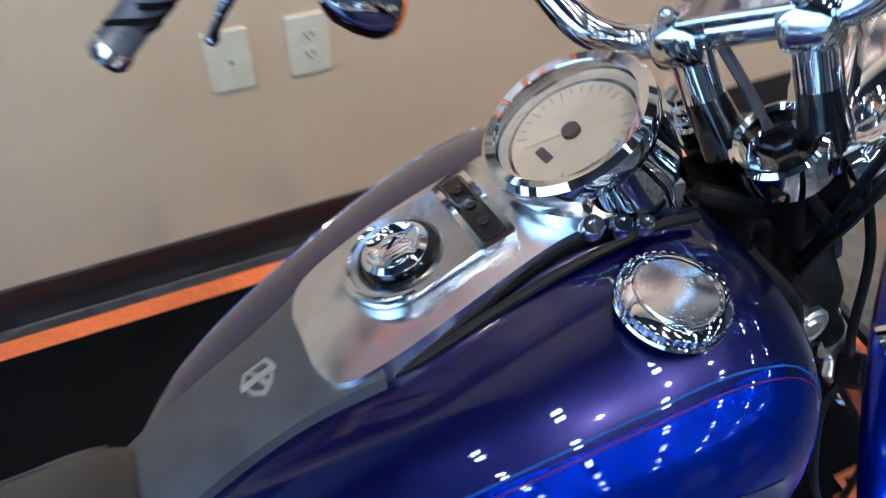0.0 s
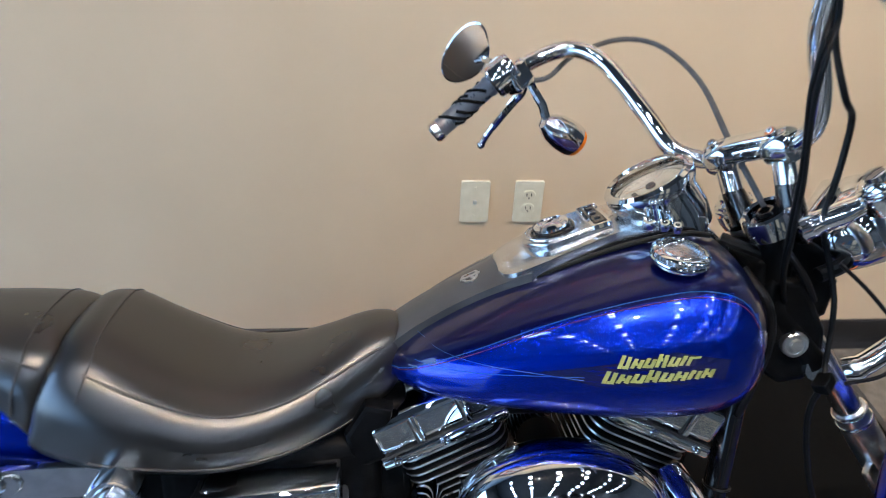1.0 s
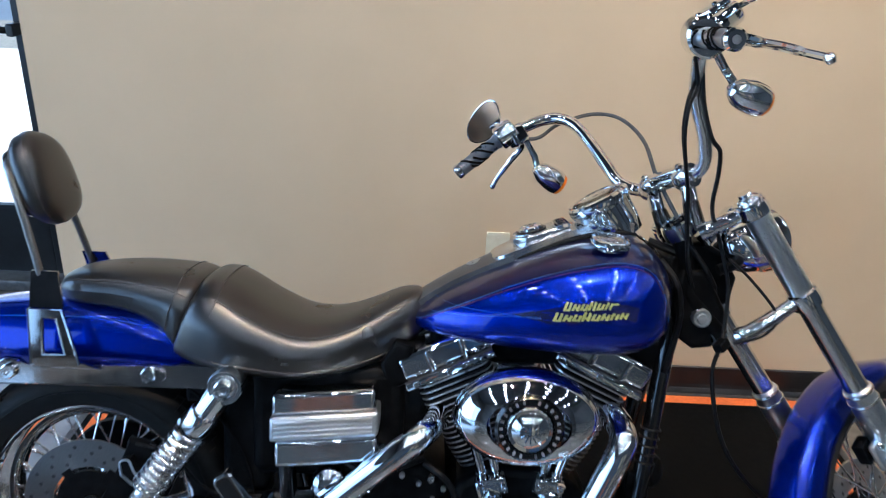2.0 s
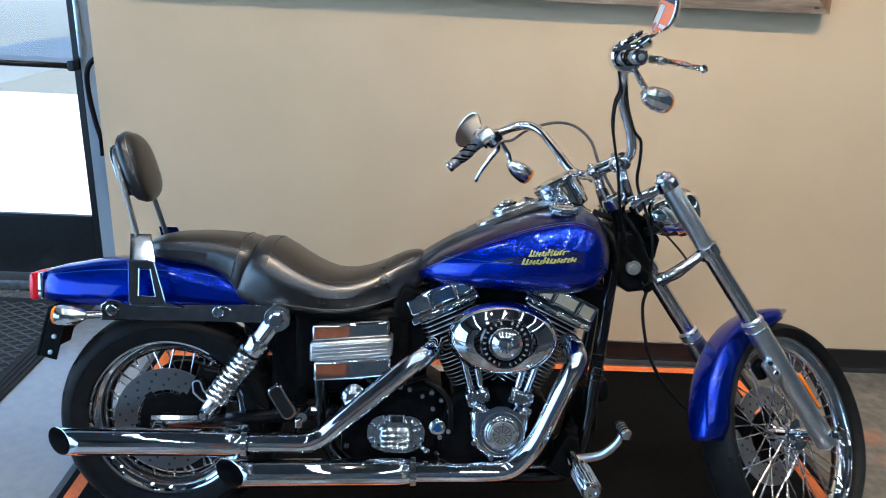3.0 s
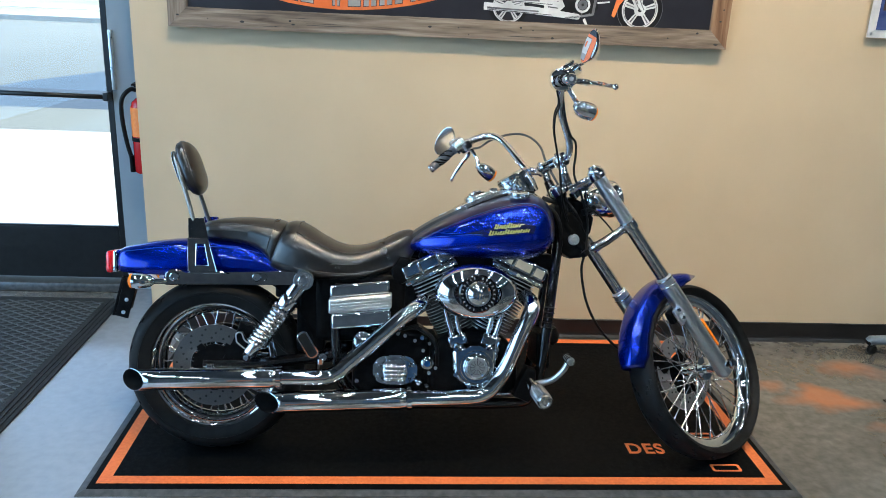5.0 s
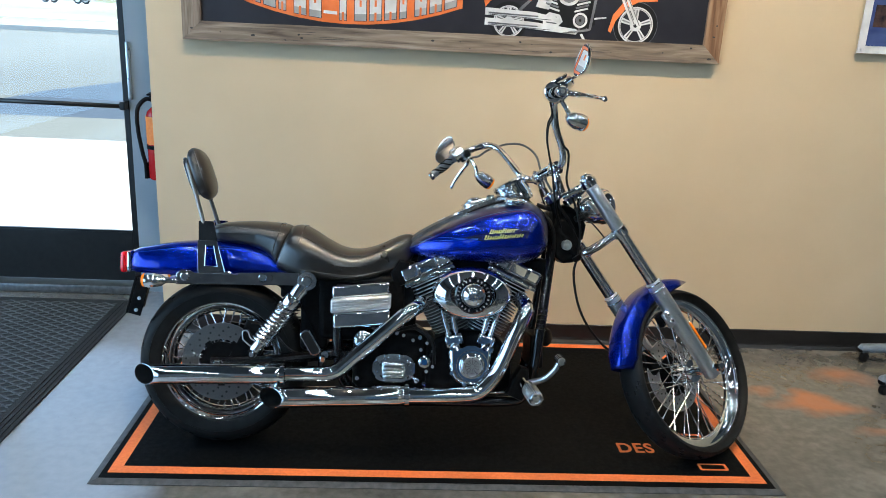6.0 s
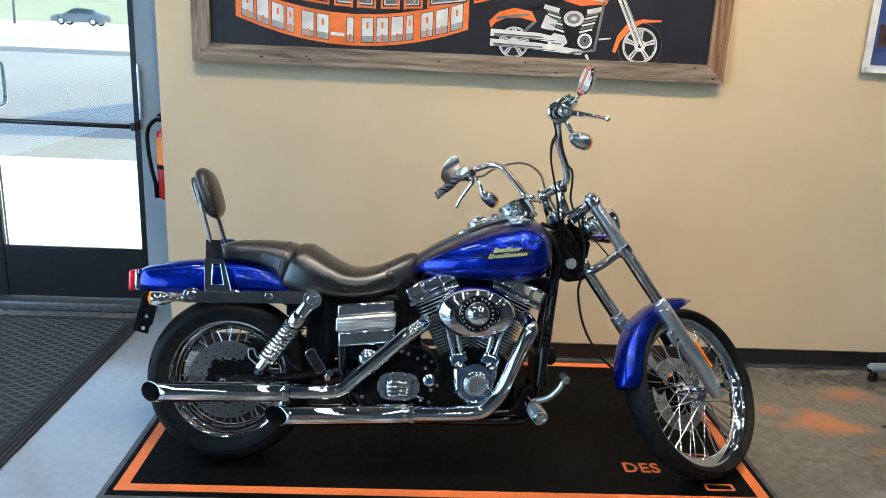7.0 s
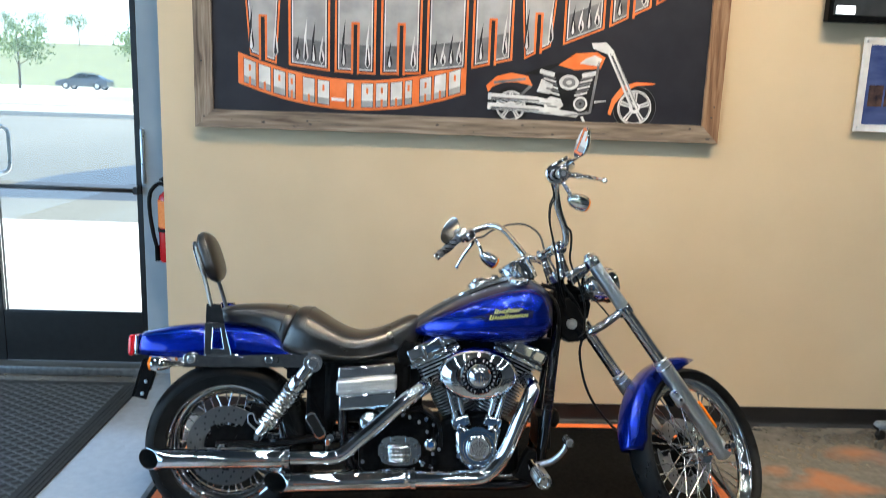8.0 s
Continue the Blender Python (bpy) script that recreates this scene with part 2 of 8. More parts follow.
def concrete_material():
    """Sealed grey concrete with brown clouds and some rust-orange stains."""
    m = material("sealed_concrete", rough=0.2, coat=0.55)
    nt = m.node_tree
    n, l = nt.nodes, nt.links
    b = n["Principled BSDF"]
    b.inputs["Specular IOR Level"].default_value = 0.6
    b.inputs["Coat Roughness"].default_value, b.inputs["Coat IOR"].default_value = 0.11, 1.72
    tc = n.new("ShaderNodeTexCoord")

    def tex(scale, detail, distort, p0, c0, p1, c1):
        t, r = n.new("ShaderNodeTexNoise"), n.new("ShaderNodeValToRGB")
        t.inputs["Scale"].default_value, t.inputs["Detail"].default_value, t.inputs["Distortion"].default_value = scale, detail, distort
        l.new(tc.outputs["Object"], t.inputs["Vector"])
        r.color_ramp.elements[0].position, r.color_ramp.elements[0].color = p0, (*c0, 1)
        r.color_ramp.elements[1].position, r.color_ramp.elements[1].color = p1, (*c1, 1)
        l.new(t.outputs[0], r.inputs[0])
        return t, r

    def mix(a, bb, fac, mode="MIX"):
        x = n.new("ShaderNodeMix")
        x.data_type, x.blend_type = "RGBA", mode
        if isinstance(fac, float):
            x.inputs[0].default_value = fac
        else:
            l.new(fac, x.inputs[0])
        l.new(a, x.inputs[6])
        l.new(bb, x.inputs[7])
        return x.outputs[2]

    _, base = tex(1.7, 6, 1.2, 0.32, (0.075, 0.071, 0.062), 0.68, (0.150, 0.141, 0.124))
    fine, grain = tex(26, 6, 0.2, 0.30, (0.75, 0.75, 0.75), 0.70, (1.18, 1.18, 1.18))
    col = mix(base.outputs[0], grain.outputs[0], 1.0, "MULTIPLY")
    _, vein = tex(2.6, 7, 1.6, 0.55, (0, 0, 0), 0.75, (0.55, 0.55, 0.55))
    pale = n.new("ShaderNodeRGB")
    pale.outputs[0].default_value = (0.24, 0.218, 0.185, 1)
    col = mix(col, pale.outputs[0], vein.outputs[0])
    # rust-orange stains, each a soft-edged blot of its own on the floor
    rust = n.new("ShaderNodeRGB")
    rust.outputs[0].default_value = (0.46, 0.15, 0.045, 1)
    warp = n.new("ShaderNodeTexNoise")
    warp.inputs["Scale"].default_value, warp.inputs["Detail"].default_value = 3.0, 4
    l.new(tc.outputs["Object"], warp.inputs["Vector"])
    wsub = n.new("ShaderNodeVectorMath")
    wsub.operation = "SUBTRACT"
    l.new(warp.outputs["Color"], wsub.inputs[0])
    wsub.inputs[1].default_value = (0.5, 0.5, 0.5)
    wsc = n.new("ShaderNodeVectorMath")
    wsc.operation = "SCALE"
    wsc.inputs["Scale"].default_value = 0.35
    l.new(wsub.outputs[0], wsc.inputs[0])
    wadd = n.new("ShaderNodeVectorMath")
    l.new(tc.outputs["Object"], wadd.inputs[0])
    l.new(wsc.outputs[0], wadd.inputs[1])
    for cx, cy, sx, sy, amount in ((1.66, -0.66, 0.22, 0.08, 0.72), (1.95, -0.34, 0.14, 0.10, 0.55), (2.0, -0.9, 0.26, 0.05, 0.45), (1.45, -0.52, 0.08, 0.05, 0.35), (3.1, -1.4, 0.4, 0.2, 0.6)):
        mp = n.new("ShaderNodeMapping")
        mp.inputs["Location"].default_value = (-cx / sx, -cy / sy, 0)
        mp.inputs["Scale"].default_value = (1 / sx, 1 / sy, 0)
        l.new(wadd.outputs[0], mp.inputs[0])
        ln = n.new("ShaderNodeVectorMath")
        ln.operation = "LENGTH"
        l.new(mp.outputs[0], ln.inputs[0])
        mr = n.new("ShaderNodeMapRange")
        mr.inputs["From Min"].default_value, mr.inputs["From Max"].default_value = 1.25, 0.35
        mr.inputs["To Min"].default_value, mr.inputs["To Max"].default_value = 0.0, amount
        l.new(ln.outputs["Value"], mr.inputs[0])
        col = mix(col, rust.outputs[0], mr.outputs[0])
    # a paler, bluish lane by the entrance mat: mirrored daylight painted into the colour
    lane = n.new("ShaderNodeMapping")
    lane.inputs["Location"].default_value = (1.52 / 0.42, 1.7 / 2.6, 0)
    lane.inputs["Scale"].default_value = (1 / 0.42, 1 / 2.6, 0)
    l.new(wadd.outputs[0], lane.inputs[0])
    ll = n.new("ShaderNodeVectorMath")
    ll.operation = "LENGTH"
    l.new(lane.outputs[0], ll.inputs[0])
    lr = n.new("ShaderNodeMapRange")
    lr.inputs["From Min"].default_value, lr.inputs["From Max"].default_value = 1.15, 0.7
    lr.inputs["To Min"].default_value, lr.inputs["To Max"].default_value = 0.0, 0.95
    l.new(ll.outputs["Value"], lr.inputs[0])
    daylit = n.new("ShaderNodeRGB")
    daylit.outputs[0].default_value = (0.29, 0.315, 0.35, 1)
    daylit_scuffed = mix(daylit.outputs[0], grain.outputs[0], 0.25, "MULTIPLY")
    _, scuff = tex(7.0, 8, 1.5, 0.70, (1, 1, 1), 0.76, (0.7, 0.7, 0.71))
    daylit_scuffed = mix(daylit_scuffed, scuff.outputs[0], 1.0, "MULTIPLY")
    col = mix(col, daylit_scuffed, lr.outputs[0])
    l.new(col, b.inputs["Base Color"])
    rr = n.new("ShaderNodeMapRange")
    rr.inputs["To Min"].default_value, rr.inputs["To Max"].default_value = 0.13, 0.30
    l.new(fine.outputs[0], rr.inputs[0])
    l.new(rr.outputs[0], b.inputs["Roughness"])
    bp = n.new("ShaderNodeBump")
    bp.inputs["Strength"].default_value, bp.inputs["Distance"].default_value = 0.12, 0.002
    l.new(fine.outputs[0], bp.inputs["Height"])
    l.new(bp.outputs[0], b.inputs["Normal"])
    return m


CONCRETE = concrete_material()


def emissive(name, color, strength):
    m = bpy.data.materials.new(name)
    m.use_nodes = True
    b = m.node_tree.nodes["Principled BSDF"]
    b.inputs["Base Color"].default_value = (0.8, 0.8, 0.8, 1)
    b.inputs["Emission Color"].default_value = (*color, 1)
    b.inputs["Emission Strength"].default_value = strength
    return m


DIFFUSER = emissive("lit_diffuser", (0.87, 0.965, 1.0), LIGHT_STRENGTH)
WARM_BULB = emissive("lit_warm_bulb", (1.0, 0.74, 0.42), 160.0)

# outdoors
PAD = noisy(material("pale_concrete", rough=0.85), 4, (0.50, 0.49, 0.46), (0.60, 0.59, 0.56), second=(0.5, 0.1))
ASPHALT = noisy(material("asphalt", rough=0.9), 30, (0.105, 0.105, 0.092), (0.155, 0.155, 0.138), second=(0.15, 0.25))
GRASS = noisy(material("grass", rough=0.9), 6, (0.11, 0.13, 0.06), (0.19, 0.20, 0.11), second=(0.3, 0.25))
VERGE = noisy(material("pale_grass", rough=0.9), 5, (0.20, 0.20, 0.125), (0.29, 0.28, 0.19), second=(0.3, 0.2))
# asphalt in shadow, the shade put into its colour
SHADE_WEDGE = noisy(material("shaded_asphalt", rough=0.8), 20, (0.025, 0.04, 0.06), (0.045, 0.06, 0.085), second=(0.4, 0.2))
LEAF = noisy(material("leaf", rough=0.7), 8, (0.12, 0.19, 0.06), (0.20, 0.27, 0.10))
BARK = noisy(material("bark", rough=0.9), 12, (0.10, 0.08, 0.06), (0.18, 0.15, 0.11))
KERB = noisy(material("kerb_concrete", rough=0.85), 10, (0.40, 0.39, 0.36), (0.50, 0.49, 0.45))
CAR_GREY = material("grey_car_paint", (0.10, 0.11, 0.13), 0.25, 0.4, 0.8)
CAR_BLUE = material("blue_car_paint", (0.02, 0.08, 0.22), 0.25, 0.3, 0.8)
CAR_GLASS = material("dark_car_glass", (0.01, 0.012, 0.014), 0.05)


# ---- building helpers ----
def link_mesh(name, bm, mats, smooth=True):
    me = bpy.data.meshes.new(name)
    bm.normal_update()
    # plane faces between bevels stay plane
    flat = []
    if smooth:
        bm.faces.index_update()
        for f in bm.faces:
            if len(f.verts) > 4:
                flat.append(f.index)
            elif f.calc_area() > 4e-5:
                near = [g.calc_area() for e in f.edges for g in e.link_faces if g is not f]
                if near and f.calc_area() > 3.5 * max(near):
                    flat.append(f.index)
    bm.to_mesh(me)
    bm.free()
    for m in mats if isinstance(mats, (list, tuple)) else [mats]:
        me.materials.append(m)
    if smooth:
        me.shade_smooth()
        me.set_sharp_from_angle(angle=radians(35))
        for k in flat:
            me.polygons[k].use_smooth = False
    return new(name, me)


def part(name, bm, mats, parent, label="", smooth=True):
    ob = link_mesh(name, bm, mats, smooth)
    ob.parent = parent
    if label:
        ob["label"] = label
    return ob


def thing(name, bm, mats, label, category, group="", kind="", smooth=True):
    return tagged(link_mesh(name, bm, mats, smooth), label, category, group, kind)


def base(name, m, label, category, group="", kind=""):
    ob = new(name)
    ob.empty_display_size = 0.1
    ob.matrix_world = m
    return tagged(ob, label, category, group, kind)


def add_box(bm, lo, hi, bevel=0.0, seg=2, mat=0, m=None):
    r = bmesh.ops.create_cube(bm, size=1.0)
    vs = r["verts"]
    for v in vs:
        v.co = Vector([lo[i] + (v.co[i] + 0.5) * (hi[i] - lo[i]) for i in range(3)])
    fs = {f for v in vs for f in v.link_faces}
    if bevel:
        es = {e for v in vs for e in v.link_edges}
        out = bmesh.ops.bevel(bm, geom=list(es), offset=bevel, segments=seg, affect="EDGES", profile=0.5)
        fs = {f for f in fs if f.is_valid} | set(out["faces"])
    vs = {v for f in fs for v in f.verts}
    for f in fs:
        f.material_index = mat
    if m is not None:
        for v in vs:
            v.co = m @ v.co
    return bm


def box(lo, hi, bevel=0.0, seg=2, m=None):
    return add_box(bmesh.new(), lo, hi, bevel, seg, 0, m)


def smooth_path(points, steps=6):
    """Catmull-Rom through the points."""
    p = [Vector(q) for q in points]
    p = [p[0] * 2 - p[1]] + p + [p[-1] * 2 - p[-2]]
    out = []
    for i in range(1, len(p) - 2):
        a, b, c, d = p[i - 1 : i + 3]
        for k in range(steps):
            t = k / steps
            out.append(0.5 * ((2 * b) + (c - a) * t + (2 * a - 5 * b + 4 * c - d) * t * t + (3 * b - a - 3 * c + d) * t**3))
    out.append(p[-2])
    return out


def add_tube(bm, pts, radius, seg=12, caps=True, mat=0, hollow=0.0):
    """Sweep a circle along pts; radius may be a list. hollow: depth of an open bore at the first end."""
    pts = [Vector(p) for p in pts]
    n = len(pts)
    rad = radius if isinstance(radius, (list, tuple)) else [radius] * n
    rings, up = [], None
    for i, p in enumerate(pts):
        d = (pts[min(i + 1, n - 1)] - pts[max(i - 1, 0)]).normalized()
        if up is None:
            up = d.orthogonal().normalized()
        up = (up - d * up.dot(d)).normalized()
        side = d.cross(up)
        rings.append([bm.verts.new(p + (up * math.cos(a) + side * math.sin(a)) * rad[i]) for a in (2 * math.pi * k / seg for k in range(seg))])
    faces = []
    for a, b in zip(rings, rings[1:]):
        for k in range(seg):
            faces.append(bm.faces.new((a[k], a[(k + 1) % seg], b[(k + 1) % seg], b[k])))
    if caps:
        faces.append(bm.faces.new(rings[0][::-1]))
        faces.append(bm.faces.new(rings[-1]))
    for f in faces:
        f.material_index = mat
    return bm


def tube(pts, radius, seg=12, caps=True):
    bm = add_tube(bmesh.new(), pts, radius, seg, caps)
    bmesh.ops.recalc_face_normals(bm, faces=bm.faces)
    return bm


def axis_frame(origin, axis, ref=(0, 0, 1)):
    """A matrix whose z runs along axis."""
    z = Vector(axis).normalized()
    r = Vector(ref)
    if abs(z.dot(r)) > 0.98:
        r = Vector((1, 0, 0))
    x = r.cross(z).normalized()
    y = z.cross(x)
    return Matrix.Translation(origin) @ Matrix((x, y, z)).transposed().to_4x4()


def add_lathe(bm, profile, m, seg=32, sx=1.0, sy=1.0, mat=0, closed=False):
    """Turn (radius, height) pairs round the z of m. sx, sy stretch it."""
    rings = []
    for r, h in profile:
        if r < 1e-6:
            rings.append([bm.verts.new(m @ Vector((0, 0, h)))])
        else:
            rings.append([bm.verts.new(m @ Vector((r * sx * math.cos(a), r * sy * math.sin(a), h))) for a in (2 * math.pi * k / seg for k in range(seg))])
    pairs = list(zip(rings, rings[1:])) + ([(rings[-1], rings[0])] if closed else [])
    for a, b in pairs:
        for k in range(seg):
            q = (a[k % len(a)], a[(k + 1) % len(a)], b[(k + 1) % len(b)], b[k % len(b)])
            q = tuple(dict.fromkeys(q))
            if len(q) > 2:
                bm.faces.new(q).material_index = mat
    return bm


def lathe(profile, m, seg=32, sx=1.0, sy=1.0, closed=False):
    bm = add_lathe(bmesh.new(), profile, m, seg, sx, sy, 0, closed)
    bmesh.ops.recalc_face_normals(bm, faces=bm.faces)
    return bm


def loft(rings, caps=True, closed=True):
    bm = bmesh.new()
    vs = [[bm.verts.new(p) for p in r] for r in rings]
    n = len(vs[0])
    for a, b in zip(vs, vs[1:]):
        for k in range(n if closed else n - 1):
            bm.faces.new((a[k], a[(k + 1) % n], b[(k + 1) % n], b[k]))
    if caps and closed:
        bm.faces.new(vs[0][::-1])
        bm.faces.new(vs[-1])
    bmesh.ops.recalc_face_normals(bm, faces=bm.faces)
    return bm


def prism(outline, m, depth, bevel=0.0, seg=2, hole=None):
    """Extrude a 2D outline (x, y of m) by depth along its z."""
    bm = bmesh.new()
    top = [bm.verts.new((x, y, depth)) for x, y in outline]
    bot = [bm.verts.new((x, y, 0)) for x, y in outline]
    n = len(top)
    if hole:
        ht = [bm.verts.new((x, y, depth)) for x, y in hole]
        hb = [bm.verts.new((x, y, 0)) for x, y in hole]
        for k in range(n):
            j = (k + 1) % n
            bm.faces.new((top[k], top[j], ht[j], ht[k]))
            bm.faces.new((bot[j], bot[k], hb[k], hb[j]))
            bm.faces.new((ht[k], ht[j], hb[j], hb[k]))
    else:
        ft = bm.faces.new(top)
        bm.faces.new(bot[::-1])
    for k in range(n):
        j = (k + 1) % n
        bm.faces.new((bot[k], bot[j], top[j], top[k]))
    if bevel and not hole:
        bmesh.ops.bevel(bm, geom=list(ft.edges), offset=bevel, segments=seg, affect="EDGES", profile=0.5)
    bmesh.ops.recalc_face_normals(bm, faces=bm.faces)
    bm.transform(m)
    return bm


def ellipse(a, b, n=40, cx=0.0, cy=0.0):
    return [(cx + a * math.cos(2 * math.pi * k / n), cy + b * math.sin(2 * math.pi * k / n)) for k in range(n)]


def rounded(w, h, r, n=5, cx=0.0, cy=0.0):
    out = []
    for sx, sy, a0 in ((1, 1, 0), (-1, 1, 90), (-1, -1, 180), (1, -1, 270)):
        for k in range(n + 1):
            a = radians(a0 + 90 * k / n)
            out.append((cx + sx * (w / 2 - r) + r * math.cos(a), cy + sy * (h / 2 - r) + r * math.sin(a)))
    return out


def interp(table, x):
    """Smooth values from a table of rows (x, a, b, ...)."""
    t = [r[0] for r in table]
    if x <= t[0]:
        return table[0][1:]
    if x >= t[-1]:
        return table[-1][1:]
    i = max(k for k in range(len(t)) if t[k] <= x)
    i = min(i, len(t) - 2)
    u = (x - t[i]) / (t[i + 1] - t[i])
    out = []
    for c in range(1, len(table[0])):
        y0, y1 = table[i][c], table[i + 1][c]
        h = t[i + 1] - t[i]
        s0 = (table[i + 1][c] - table[i - 1][c]) / (t[i + 1] - t[i - 1]) * h if i > 0 else (y1 - y0)
        s1 = (table[i + 2][c] - table[i][c]) / (t[i + 2] - t[i]) * h if i + 2 < len(t) else (y1 - y0)
        out.append((2 * u**3 - 3 * u**2 + 1) * y0 + (u**3 - 2 * u**2 + u) * s0 + (-2 * u**3 + 3 * u**2) * y1 + (u**3 - u**2) * s1)
    return out


def spow(v, p):
    return math.copysign(abs(v) ** p, v)


# ---- the room ----
CORNER_X, WALL_T, ROOM_H = -1.44, 0.18, 5.0
X_LEFT, X_RIGHT, Y_BACK, Y_DOOR = -4.7, 7.5, -10.0, 0.60
DOOR_L, DOOR_R, DOOR_TOP = -2.62, -1.745, 2.35

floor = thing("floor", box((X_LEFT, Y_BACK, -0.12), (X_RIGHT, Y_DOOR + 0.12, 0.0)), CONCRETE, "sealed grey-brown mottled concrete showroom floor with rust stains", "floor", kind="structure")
wall = thing("wall_north", box((CORNER_X, 0.0, 0.0), (X_RIGHT, WALL_T, ROOM_H)), WALL_PAINT, "tan painted showroom wall with an orange-peel finish", "wall", kind="structure")
thing("wall_east", box((X_RIGHT, Y_BACK, 0), (X_RIGHT + 0.15, WALL_T, ROOM_H)), PLAIN_WALL, "plain charcoal side wall of the showroom", "wall", kind="structure")
thing("wall_south", box((X_LEFT, Y_BACK - 0.15, 0), (X_RIGHT + 0.15, Y_BACK, ROOM_H)), PLAIN_WALL, "plain charcoal rear wall of the showroom", "wall", kind="structure")
WIN_Y0, WIN_Y1, WIN_Z0, WIN_Z1 = -8.6, 0.3, 0.12, 3.3
west = Matrix(((0, 0, 1, X_LEFT - 0.15), (1, 0, 0, 0), (0, 1, 0, 0), (0, 0, 0, 1)))
bm = prism([(Y_BACK - 0.15, 0), (Y_DOOR + 0.12, 0), (Y_DOOR + 0.12, ROOM_H), (Y_BACK - 0.15, ROOM_H)], west, 0.15, hole=[(WIN_Y0, WIN_Z0), (WIN_Y1, WIN_Z0), (WIN_Y1, WIN_Z1), (WIN_Y0, WIN_Z1)])
thing("wall_west", bm, PLAIN_WALL, "plain charcoal end wall of the showroom with a window band", "wall", kind="structure", smooth=False)
win = base("window_2", Matrix.Translation((X_LEFT - 0.09, 0, 0)), "wide black-framed showroom window letting in daylight", "window", kind="structure")
for k in range(7):
    y = WIN_Y0 + 0.003 + (WIN_Y1 - WIN_Y0 - 0.066) * k / 6
    part("mullion", box((-0.03, y, WIN_Z0 + 0.003), (0.03, y + 0.06, WIN_Z1 - 0.003), 0.003), BLACK_FRAME, win)
    if k < 6:
        ye = WIN_Y0 + 0.003 + (WIN_Y1 - WIN_Y0 - 0.066) * (k + 1) / 6
        w_pane = part("pane", box((-0.004, y + 0.061, WIN_Z0 + 0.003), (0.004, ye - 0.001, WIN_Z1 - 0.003)), PANE, win, "clear glass pane", smooth=False)
        w_pane.visible_shadow = False
thing("ceiling", box((X_LEFT - 0.15, Y_BACK - 0.15, ROOM_H), (X_RIGHT + 0.15, Y_DOOR + 0.12, ROOM_H + 0.12)), CEILING, "plain dark painted showroom ceiling", "ceiling", kind="structure")
# blue-grey wall round the entrance, with the doorway left open
bm = bmesh.new()
add_box(bm, (DOOR_R, Y_DOOR - 0.03, 0), (CORNER_X + 0.3, Y_DOOR + 0.12, ROOM_H))
thing("wall_entrance", bm, GREY_WALL, "blue-grey painted wall beside the glass entrance door", "wall", kind="structure")
thing("wall_over_door", box((X_LEFT, Y_DOOR - 0.03, DOOR_TOP), (DOOR_R, Y_DOOR + 0.12, ROOM_H)), GREY_WALL, "blue-grey painted wall above the entrance", "wall", kind="structure")
thing("wall_left_of_door", box((X_LEFT, Y_DOOR - 0.03, 0), (DOOR_L - 1.0, Y_DOOR + 0.12, DOOR_TOP)), GREY_WALL, "blue-grey painted wall beyond the entrance", "wall", kind="structure")
thing("wall_return", box((CORNER_X + 0.12, WALL_T, 0), (CORNER_X + 0.3, Y_DOOR - 0.03, ROOM_H)), WALL_PAINT, "short tan wall return behind the corner", "wall", kind="structure")

# baseboard: black vinyl cove base
prof = [(0.0, 0.0), (-0.020, 0.0), (-0.017, 0.006), (-0.009, 0.018), (-0.006, 0.03), (-0.006, 0.099), (-0.003, 0.102), (0.0, 0.102)]
bm = loft([[(x, y - 0.0005, z) for y, z in prof] for x in (CORNER_X, 0.35, 0.3505, X_RIGHT)])
thing("baseboard", bm, BASE_BLACK, "black vinyl cove baseboard along the tan wall", "baseboard", kind="structure", smooth=False)


